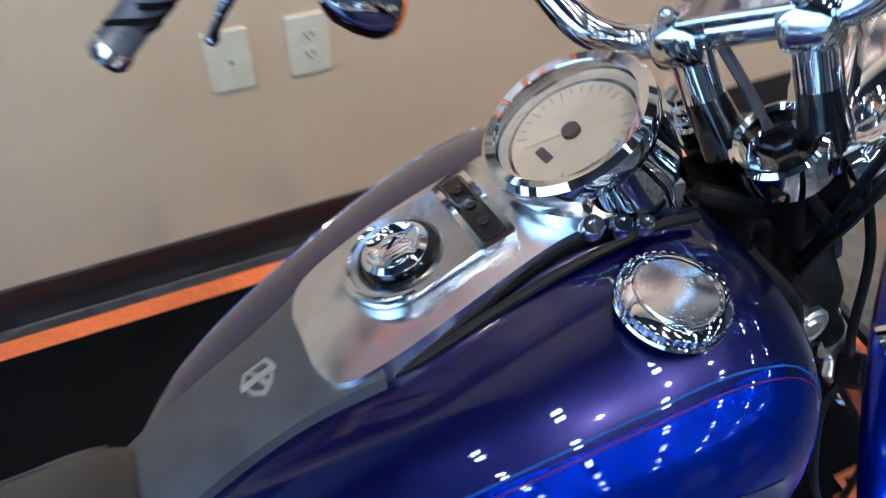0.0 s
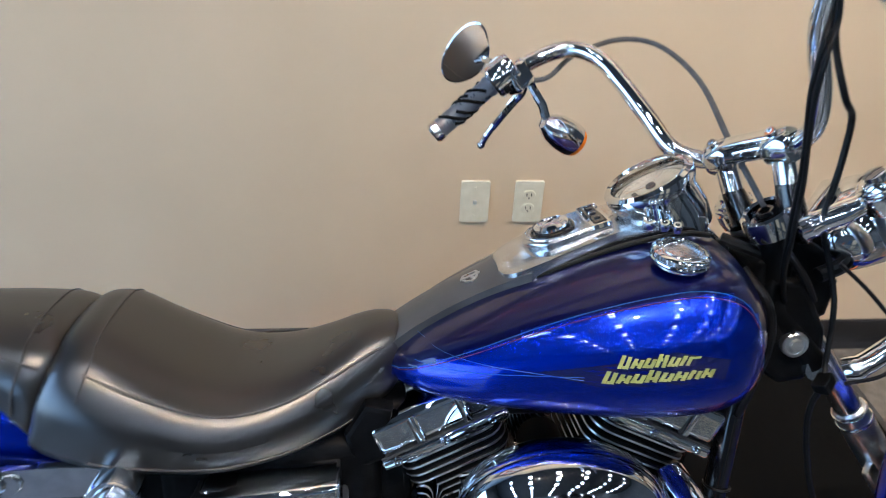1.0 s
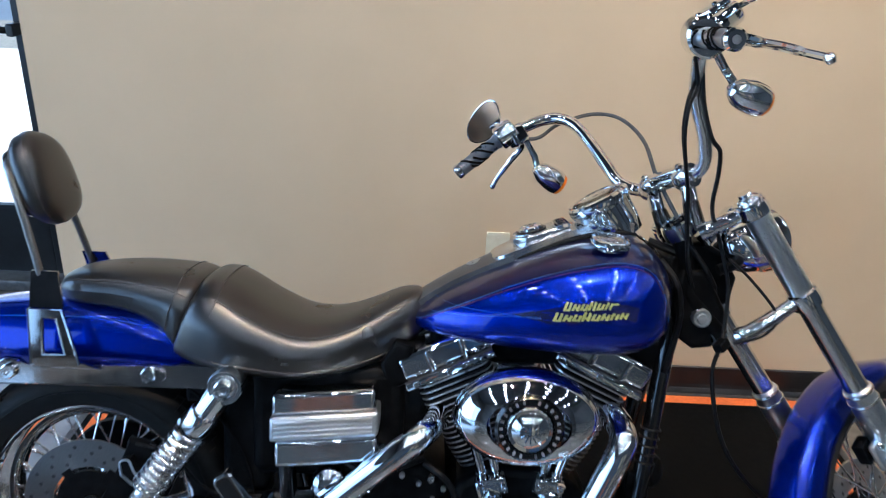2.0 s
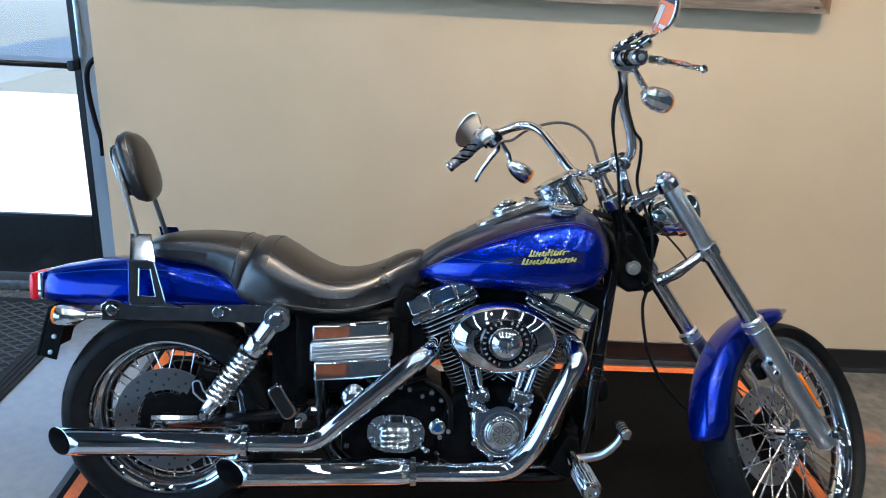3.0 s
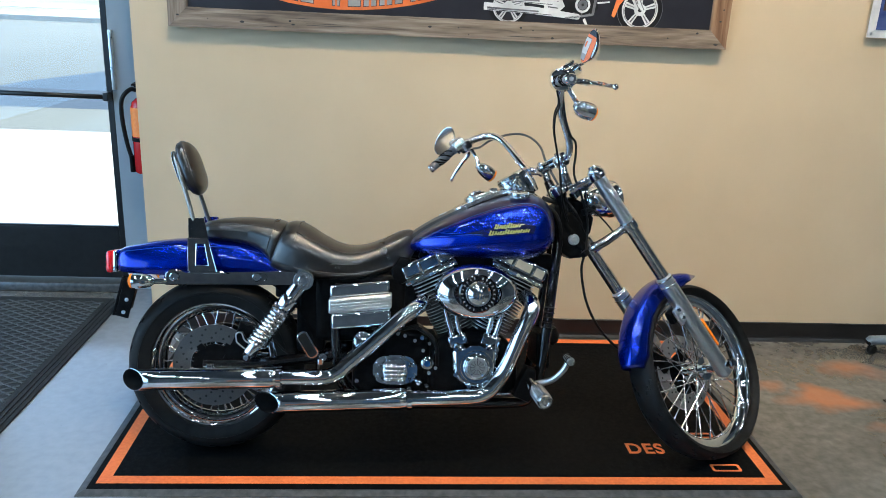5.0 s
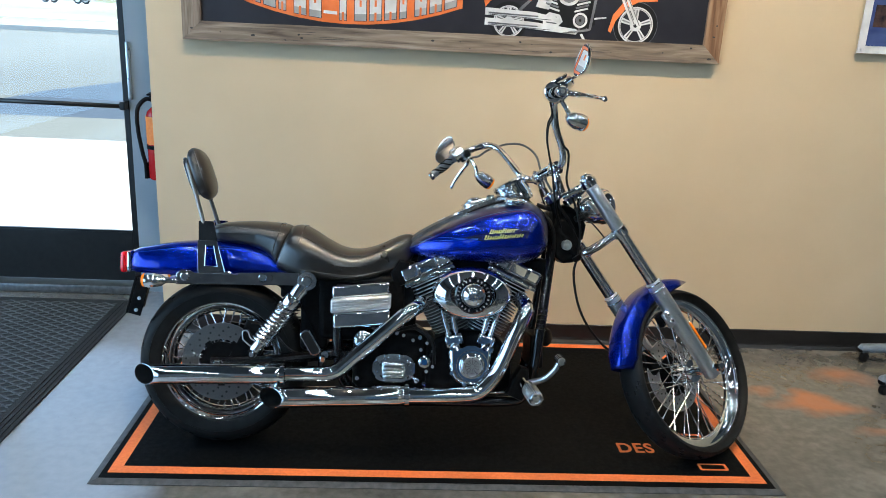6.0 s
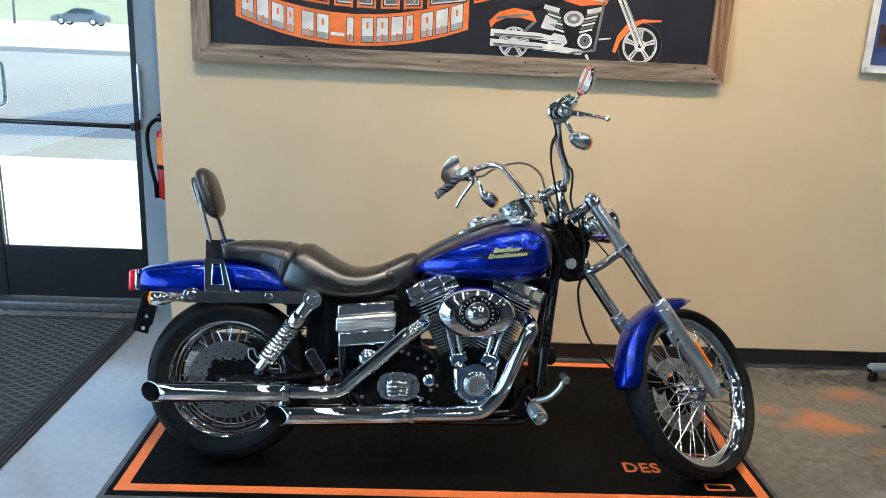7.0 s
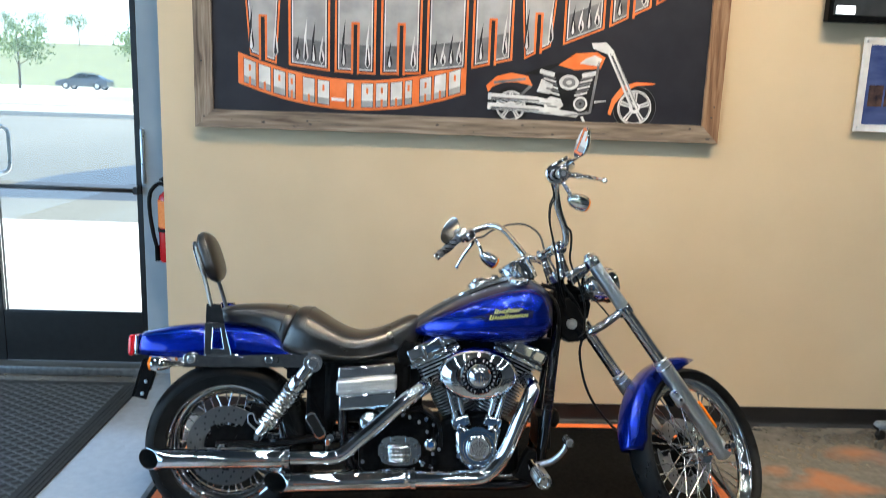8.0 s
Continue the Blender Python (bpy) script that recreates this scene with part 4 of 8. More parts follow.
            d = Vector((math.cos(a), math.sin(a)))
            c = Vector((wx, wz))
            bar("wheel_spoke", c + d * r * 0.2, c + d * r * 0.71, r * 0.075, r * 0.115, P_WHITE, 0.0010)
            bar("spoke_shade", c + d * r * 0.28, c + d * r * 0.66, r * 0.018, r * 0.03, P_GREY, 0.0018)
    ring("tyre_glint", 0.795, 1.605, 0.1035, 0.1015, P_GREY, 0.0004)
    for z0, z1, xb in ((1.592, 1.565, 0.52), (1.636, 1.612, 0.43)):
        shape("pipe", [(0.095, z0 - 0.016), (0.30, z0 - 0.024), (xb, z1 - 0.014), (xb + 0.012, z1 + 0.002), (xb, z1 + 0.010), (0.32, z0 + 0.006), (0.095, z0 + 0.016)], P_WHITE, 0.0021)
        bar("pipe_shade", (0.11, z0 - 0.006), (0.34, z0 - 0.013), 0.004, 0.003, P_GREY, 0.0028)
        bar("pipe_line", (0.11, z0 - 0.013), (0.40, z0 - 0.026), 0.0015, 0.0012, P_BLACK, 0.0028)
    shape("engine", [(0.33, 1.60), (0.40, 1.575), (0.56, 1.565), (0.605, 1.60), (0.60, 1.67), (0.575, 1.755), (0.42, 1.755), (0.335, 1.70)], P_BLACK, 0.0007)
    for x0_, x1_, n_ in ((0.405, 0.435, -1), (0.535, 0.505, 1)):
        for k in range(6):
            u = k / 5
            cx_, cz_ = x0_ + (x1_ - x0_) * u * 0.5 + 0.04 * n_ * u, 1.66 + 0.075 * u
            bar("engine_fin", (cx_ - 0.030, cz_ - 0.008 * n_), (cx_ + 0.030, cz_ + 0.008 * n_), 0.0042, 0.0042, P_WHITE if k % 2 == 0 else P_GREY, 0.0014)
        bar("rocker", (x0_ + 0.035 * n_ - 0.035, 1.752 - 0.008 * n_), (x0_ + 0.035 * n_ + 0.035, 1.752 + 0.008 * n_), 0.010, 0.010, P_WHITE, 0.0017)
    shape("air_cleaner", ellipse(0.047, 0.035, 28, 0.475, 1.712), P_WHITE, 0.0021, ellipse(0.031, 0.022, 28, 0.475, 1.712))
    shape("air_cleaner_middle", ellipse(0.030, 0.021, 24, 0.475, 1.712), P_GREY, 0.0021)
    shape("air_cleaner_cap", ellipse(0.014, 0.010, 16, 0.475, 1.712), P_WHITE, 0.0028)
    ring("cam_cover", 0.535, 1.615, 0.034, 0.024, P_WHITE, 0.0014, 24)
    ring("cam_cover", 0.535, 1.615, 0.021, 0.006, P_GREY, 0.0014, 20)
    shape("gearbox", [(0.36, 1.62), (0.365, 1.585), (0.43, 1.58), (0.455, 1.605), (0.44, 1.635), (0.39, 1.645)], P_WHITE, 0.0012)
    shape("gearbox_panel", [(0.375, 1.618), (0.38, 1.597), (0.425, 1.594), (0.435, 1.61), (0.425, 1.626)], P_GREY, 0.0019)
    shape("oil_tank", [(0.325, 1.665), (0.385, 1.655), (0.40, 1.70), (0.345, 1.725)], P_WHITE, 0.0014)
    for k in range(4):
        bar("case_bolt", (0.46 + 0.035 * k, 1.578), (0.466 + 0.035 * k, 1.578), 0.004, 0.004, P_GREY, 0.0014)
    bar("frame_tube", (0.612, 1.81), (0.583, 1.575), 0.006, 0.006, P_GREY, 0.0021)
    bar("frame_tube", (0.583, 1.575), (0.46, 1.555), 0.005, 0.004, P_GREY, 0.0021)
    bar("frame_tube", (0.30, 1.695), (0.205, 1.60), 0.006, 0.008, P_GREY, 0.0010)
    bar("peg", (0.60, 1.625), (0.655, 1.632), 0.004, 0.003, P_WHITE, 0.0021)
    bar("stand", (0.545, 1.555), (0.585, 1.487), 0.006, 0.004, P_WHITE, 0.0014)
    bar("stand_foot", (0.575, 1.486), (0.605, 1.487), 0.004, 0.004, P_WHITE, 0.0021)
    shape("tank", [(0.42, 1.79), (0.50, 1.77), (0.62, 1.78), (0.64, 1.83), (0.60, 1.855), (0.50, 1.845)], P_ORANGE, 0.0014)
    shape("tank_flame", [(0.52, 1.80), (0.61, 1.79), (0.625, 1.825), (0.59, 1.84), (0.55, 1.825)], P_WHITE, 0.0021)
    shape("saddle", [(0.26, 1.745), (0.33, 1.74), (0.40, 1.775), (0.43, 1.80), (0.38, 1.79), (0.31, 1.765)], P_BLACK, 0.0014)
    shape("rear_fender", [(0.085, 1.685), (0.095, 1.655), (0.115, 1.68), (0.16, 1.70), (0.23, 1.705), (0.305, 1.69), (0.28, 1.735), (0.20, 1.748), (0.13, 1.728)], P_ORANGE, 0.0014)
    bar("fender_piece", (0.12, 1.70), (0.27, 1.722), 0.006, 0.006, P_GREY, 0.0021)
    shape("front_fender", [(0.668, 1.575), (0.682, 1.566), (0.70, 1.62), (0.745, 1.68), (0.80, 1.708), (0.885, 1.715), (0.885, 1.722), (0.795, 1.724), (0.725, 1.70), (0.685, 1.645)], P_ORANGE, 0.0014)
    for dx in (0.0, 0.022):
        bar("fork_leg", (0.655 + dx, 1.85), (0.785 + dx, 1.605), 0.0065, 0.0085, P_WHITE, 0.0024)
        bar("fork_shade", (0.66 + dx, 1.85), (0.79 + dx, 1.605), 0.0014, 0.002, P_GREY, 0.0031)
    shape("handlebar", [(0.58, 1.87), (0.67, 1.84), (0.68, 1.86), (0.64, 1.90), (0.57, 1.895)], P_WHITE, 0.0021)


picture()


def wall_print():
    """White-bordered print held by steel standoffs, with plain dark buildings on blue."""
    x0, z0, w, h = 1.868, 1.531, 0.60, 0.44
    b = base("wall_print", Matrix.Translation((x0, -0.02, z0)), "white-bordered blue dusk photo print on steel standoffs", "picture")
    sheet = part("sheet", box((0, -0.006, 0), (w, 0.0, h)), P_WHITE, b, smooth=False)
    blue = noisy(material("dusk_blue_print", rough=0.25), 5, (0.03, 0.05, 0.16), (0.08, 0.11, 0.26), stretch=(1, 1, 3))
    dark = noisy(material("dark_print", rough=0.25), 20, (0.015, 0.015, 0.025), (0.10, 0.06, 0.05))
    part("photo", box((0.035, -0.008, 0.035), (w - 0.035, -0.0065, h - 0.035)), blue, b, smooth=False)
    for k, (a, c, hh) in enumerate(((0.05, 0.12, 0.10), (0.13, 0.30, 0.15), (0.31, 0.42, 0.11), (0.43, 0.55, 0.17))):
        part("printed_block", box((a, -0.0095, 0.12), (c, -0.0085, 0.12 + hh)), dark, b, smooth=False)
    for x, z in ((0.018, 0.018), (w - 0.018, 0.018), (0.018, h - 0.018), (w - 0.018, h - 0.018)):
        part("standoff", lathe([(0.007, -0.022), (0.007, 0.009), (0.006, 0.011), (0, 0.011)], pose(x, 0, z, 90, 0, 0), 14), SATIN, b, "steel standoff cap")


wall_print()


def tv_screen():
    b = base("television", Matrix.Translation((1.655, -0.002, 2.03)), "black wall-mounted television above the print", "television")
    part("case", box((0, -0.07, 0), (1.0, -0.02, 0.58), 0.006), BLACK_SATIN, b)
    part("mount", box((0.3, -0.021, 0.15), (0.7, 0.0, 0.45)), BLACK_SATIN, b)
    part("screen", box((0.018, -0.0725, 0.03), (0.982, -0.0702, 0.562)), noisy(material("dim_screen", rough=0.15), 3, (0.01, 0.012, 0.015), (0.05, 0.055, 0.06)), b, "dark glossy screen", smooth=False)
    part("screen_patch", box((0.03, -0.0745, 0.035), (0.12, -0.073, 0.07)), emissive("lit_screen_patch", (0.9, 0.95, 1.0), 1.2), b, "bright patch of the picture", smooth=False)


tv_screen()


def extinguisher():
    b = base("fire_extinguisher", Matrix.Translation((-1.553, 0.43, 0.70)), "red fire extinguisher with black hose and orange label on wall", "fire extinguisher")
    body = part("cylinder", lathe([(0.0, 0.0), (0.052, 0.0), (0.06, 0.012), (0.06, 0.33), (0.052, 0.36), (0.03, 0.38), (0.02, 0.385), (0.02, 0.40), (0, 0.40)], Matrix.Identity(4), 28), EXT_RED, b, "red painted steel cylinder")
    part("label_band", lathe([(0.0605, 0.19), (0.0615, 0.19), (0.0615, 0.335), (0.0605, 0.335)], Matrix.Identity(4), 28, closed=True), EXT_LABEL, body, "orange paper label")
    part("strap", lathe([(0.0605, 0.165), (0.064, 0.165), (0.064, 0.185), (0.0605, 0.185)], Matrix.Identity(4), 28, closed=True), BLACK_SATIN, body)
    part("valve", lathe([(0.018, 0.395), (0.02, 0.40), (0.02, 0.435), (0.012, 0.445), (0, 0.445)], Matrix.Identity(4), 16), SATIN, b)
    part("handle", box((-0.012, -0.085, 0.44), (0.012, 0.02, 0.452), 0.004), BLACK_SATIN, b)
    part("lever", box((-0.011, -0.08, 0.462), (0.011, 0.015, 0.47), 0.003, m=pose(0, 0, 0, 6, 0, 0)), BLACK_SATIN, b)
    part("hose", tube(smooth_path([(-0.015, 0, 0.415), (-0.055, -0.01, 0.42), (-0.095, -0.02, 0.37), (-0.10, -0.02, 0.27), (-0.085, -0.02, 0.15), (-0.07, -0.02, 0.08), (-0.066, -0.02, 0.03)]), 0.011, 10), HOSE, b, "black rubber hose")
    part("nozzle", tube([(-0.068, -0.02, 0.09), (-0.066, -0.02, 0.03), (-0.064, -0.02, 0.005)], [0.012, 0.014, 0.016], 12), BLACK_SATIN, b)
    part("bracket", box((-0.03, 0.055, 0.1), (0.03, 0.138, 0.2), 0.004), BLACK_SATIN, b)


extinguisher()


def wheeled_stand():
    """The low end of a wheeled stand: two legs, each on a small caster."""
    b = base("wheeled_stand", Matrix.Translation((2.143, -0.15, 0)), "blue-grey metal stand with two legs on small black casters", "stand")
    hub = (0.68, -0.10, 0.15)
    for x, y in ((0.0, 0.0), (-0.118, -0.365)):
        d = Vector((hub[0] - x, hub[1] - y, 0)).normalized()
        leg = part("leg", tube([(x - d.x * 0.022, y - d.y * 0.022, 0.068), (x - d.x * 0.015, y - d.y * 0.015, 0.075), (x + d.x * 0.20, y + d.y * 0.20, 0.092), hub], [0.016, 0.023, 0.026, 0.028], 14), LEG_GREY, b)
        part("end_cap", lathe([(0.0, -0.010), (0.014, -0.008), (0.020, 0.0), (0.021, 0.008)], axis_frame((x - d.x * 0.020, y - d.y * 0.020, 0.070), d), 14), BLACK_SATIN, leg)
        part("stem", tube([(x, y, 0.040), (x, y, 0.075)], 0.007, 8), SATIN, leg)
        part("caster", lathe([(0.0, -0.013), (0.022, -0.013), (0.026, -0.008), (0.026, 0.008), (0.022, 0.013), (0.0, 0.013)], pose(x + 0.006, y, 0.026, 90, 0, 20), 18), RUBBER, leg, "black caster wheel")
    part("column", tube([hub, (hub[0], hub[1], 0.60)], 0.024, 14), LEG_GREY, b)


wheeled_stand()


# ---- outdoors ----
def outdoors():
    g = -0.02
    slope = [(0.0, -0.02), (5.9, -0.02), (9.0, 0.22), (13.0, 0.50), (18.0, 0.85), (30.0, 1.12), (50.0, 1.42), (66.0, 1.66), (80.0, 2.1), (120.0, 5.2), (160.0, 9.2), (200.0, 13.4), (240.0, 14.4), (420.0, 14.4), (700.0, 14.4)]
    gz = lambda y: interp(slope, y)[0] if y > 0 else -0.02

    def strip(name, x0, x1, ys, lift, mat, label, cat, thick=0.3):
        rings = [[(x0, y, gz(y) + lift), (x1, y, gz(y) + lift), (x1, y, gz(y) + lift - thick), (x0, y, gz(y) + lift - thick)] for y in ys]
        return thing(name, loft(rings), mat, label, cat, kind="structure", smooth=False)

    strip("ground", -420, 420, [-400, -60, 0.0, 3, 5.9, 7.5, 9, 11, 13, 15, 18, 22, 26, 30, 40, 50, 58, 66, 80, 100, 120, 140, 160, 180, 200, 220, 240, 300, 420, 700], -0.13, GRASS, "sunlit grass rising to a green hill at the horizon", "ground")
    thing("pavement", box((-9, Y_DOOR + 0.12, g - 0.1), (4, 5.9, g)), PAD, "pale sunlit concrete apron outside the entrance", "pavement", kind="structure", smooth=False)
    strip("road", -60, 40, [5.9, 7.5, 9, 11, 13, 15, 18], 0.0, ASPHALT, "grey sunlit asphalt car park outside", "road")
    # cast shadow across the car park, laid as a dark wedge
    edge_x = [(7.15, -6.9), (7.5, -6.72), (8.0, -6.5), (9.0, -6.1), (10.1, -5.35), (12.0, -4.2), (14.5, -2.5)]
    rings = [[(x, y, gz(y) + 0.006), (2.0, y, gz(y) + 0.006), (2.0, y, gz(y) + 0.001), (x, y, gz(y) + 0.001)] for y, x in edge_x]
    thing("shade_wedge", loft(rings), SHADE_WEDGE, "dark blue-grey wedge of painted shade on the car park", "road", kind="structure", smooth=False)
    strip("kerb", -60, 40, [18.0, 18.2], 0.13, KERB, "pale concrete kerb at the edge of the car park", "kerb")
    strip("grass_verge", -60, 40, [18.2, 22, 26, 30, 36, 42, 48], 0.06, VERGE, "pale sunlit grass verge behind the kerb", "grass")
    strip("far_road", -160, 80, [24.0, 26.5], 0.075, PAD, "pale path across the grass verge", "road")
    strip("street", -160, 80, [48.0, 58, 66, 76], 0.0, PAD, "pale sunlit street beyond the verge", "road")

    def car(name, x, y, mat, label, turn):
        c = base(name, pose(x, y, gz(y) + 0.002, 0, 0, turn), label, "car")
        prof = [(-2.2, 0.35, 0.75), (-2.1, 0.3, 0.92), (-1.3, 0.28, 0.97), (-0.6, 0.28, 1.0), (0.8, 0.28, 0.95), (1.7, 0.28, 0.85), (2.15, 0.3, 0.7), (2.25, 0.38, 0.6)]
        rings = []
        for px_, zb, zt in prof:
            rings.append([(px_, -0.85, zb), (px_, -0.88, (zb + zt) / 2), (px_, -0.80, zt), (px_, 0.80, zt), (px_, 0.88, (zb + zt) / 2), (px_, 0.85, zb)])
        part("body", loft(rings), mat, c)
        cab = [(-1.75, 0.95, 0.97), (-1.0, 0.95, 1.38), (0.1, 0.95, 1.44), (0.5, 0.95, 1.36), (1.15, 0.93, 0.97)]
        part("windows", loft([[(a, -0.76, zb), (a, -0.60 if zt > 1.2 else -0.74, zt - 0.03), (a, 0.60 if zt > 1.2 else 0.74, zt - 0.03), (a, 0.76, zb)] for a, zb, zt in cab]), CAR_GLASS, c, "dark glass cabin")
        part("roof", loft([[(a, -0.58, z - 0.03), (a, -0.5, z + 0.02), (a, 0.5, z + 0.02), (a, 0.58, z - 0.03)] for a, z in ((-1.05, 1.36), (-0.5, 1.44), (0.1, 1.45), (0.52, 1.35))]), mat, c)
        for a in (-1.35, 1.35):
            for s in (-0.82, 0.82):
                w = part("tyre", lathe([(0.0, -0.1), (0.28, -0.1), (0.33, -0.07), (0.33, 0.07), (0.28, 0.1), (0.0, 0.1)], pose(a, s, 0.33, 90, 0, 0), 20), RUBBER, c)
                part("rim", lathe([(0.0, -0.105), (0.19, -0.105), (0.2, -0.09), (0.2, 0.09), (0.19, 0.105), (0.0, 0.105)], pose(a, s, 0.33, 90, 0, 0), 16), SATIN, w)
        return c

    car("parked_car", -29.8, 66.0, CAR_GREY, "dark grey saloon car parked on the far street", 180)

    def tree(x, y, height, seed):
        rnd = random.Random(seed)
        t = base("tree", pose(x, y, gz(y) - 0.1), "young broad-leaved green tree on the sunlit verge", "tree", "trees outside")
        bm = bmesh.new()
        add_tube(bm, smooth_path([(0, 0, 0), (0.05, 0, height * 0.3), (0.0, 0.04, height * 0.6), (0.03, 0, height * 0.85)], 3), [0.12 * (1 - 0.8 * k / 9) for k in range(10)], 8)
        tips = []
        for k in range(10):
            a, h0 = rnd.uniform(0, 6.3), height * rnd.uniform(0.35, 0.75)
            r = height * rnd.uniform(0.15, 0.3)
            e = Vector((math.cos(a) * r, math.sin(a) * r, h0 + height * rnd.uniform(0.1, 0.25)))
            add_tube(bm, [(0, 0, h0), (e.x * 0.5, e.y * 0.5, h0 + (e.z - h0) * 0.6), e], [0.04, 0.025, 0.01], 5)
            tips.append(e)
        part("trunk", bm, BARK, t)
        verts, faces = [], []
        for e in tips + [Vector((0, 0, height * 0.9))]:
            for _ in range(130):
                c = e + Vector((rnd.gauss(0, 1), rnd.gauss(0, 1), rnd.gauss(0, 0.8))) * height * 0.09
                u = Vector((rnd.uniform(-1, 1), rnd.uniform(-1, 1), rnd.uniform(-1, 1))).normalized() * rnd.uniform(0.08, 0.16)
                v = u.orthogonal().normalized() * rnd.uniform(0.05, 0.1)
                i = len(verts)
                verts += [c - u, c + v, c + u, c - v]
                faces.append((i, i + 1, i + 2, i + 3))
        me = bpy.data.meshes.new("crown")
        me.from_pydata(verts, [], faces)
        me.materials.append(LEAF)
        cr = new("crown", me)
        cr.parent = t
        tagged(cr, kind="stuff")

    tree(-33.0, 61.0, 5.5, 1)
    tree(-22.6, 60.0, 5.0, 2)
    for k in range(16):
        rnd = random.Random(50 + k)
        tree(-225 + 11.0 * k + rnd.uniform(-3, 3), 190 + rnd.uniform(-12, 20), rnd.uniform(4, 7.5), 20 + k)
    lamp = base("street_lamp", pose(-23.7, 40.0, gz(40) + 0.05), "dark metal street lamp post on the verge", "street lamp")
    part("pole", tube([(0, 0, 0.25), (0, 0, 6.5)], [0.07, 0.05], 10), BLACK_FRAME, lamp)
    part("foot", lathe([(0.0, 0.0), (0.2, 0.0), (0.2, 0.25), (0.12, 0.3), (0.0, 0.3)], Matrix.Identity(4), 14), KERB, lamp)
    part("head", box((-0.15, -0.6, 6.45), (0.15, 0.1, 6.6), 0.03), BLACK_FRAME, lamp)


outdoors()


# ---- the motorcycle ----
BIKE = base("motorcycle", pose(-0.886, -1.038, 0.0140, -14.1, 0, 0.4), "cobalt blue and chrome cruiser motorcycle leaning on its stand, bars turned", "motorcycle")
SIDE = lambda y: Matrix.Translation((0, y, 0)) @ pose(0, 0, 0, 90, 0, 0)
RAKE, STEER = 0.594, 0.642
STEM = Vector((1.375, 0, 0.9))
UP_AXIS = Vector((-math.sin(RAKE), 0, math.cos(RAKE)))
FORK = Matrix.Translation(STEM) @ Matrix.Rotation(STEER, 4, UP_AXIS) @ Matrix(((math.cos(RAKE), 0, -math.sin(RAKE)), (0, 1, 0), (math.sin(RAKE), 0, math.cos(RAKE)))).to_4x4()
LEG_F, LEG_W, AXLE_U = -0.048, 0.11, -0.722
LEGS = FORK @ Matrix.Rotation(-0.044, 4, "Y")


def fk(f, y, u):
    return FORK @ Vector((f, y, u))


def shared(name, mesh, parent, m):
    ob = new(name, mesh)
    ob.parent = parent
    ob.matrix_local = m
    return ob


def mesh_of(name, bm, mat):
    me = bpy.data.meshes.new(name)
    bm.normal_update()
    bm.to_mesh(me)
    bm.free()
    me.materials.append(mat)
    me.shade_smooth()
    me.set_sharp_from_angle(angle=radians(35))
    return me


def bolt(p, r, h, parent, mat=None, axis=(0, -1, 0), name="bolt"):
    return part(name, lathe([(r, 0.0), (r, h * 0.7), (r * 0.8, h), (r * 0.45, h), (r * 0.42, h * 0.6), (0.0, h * 0.6)], axis_frame(p, axis), 16), mat or CHROME, parent)


def torus_profile(rc, hc, r, n=12):
    return [(rc + r * math.cos(2 * math.pi * k / n), hc + r * math.sin(2 * math.pi * k / n)) for k in range(n)]


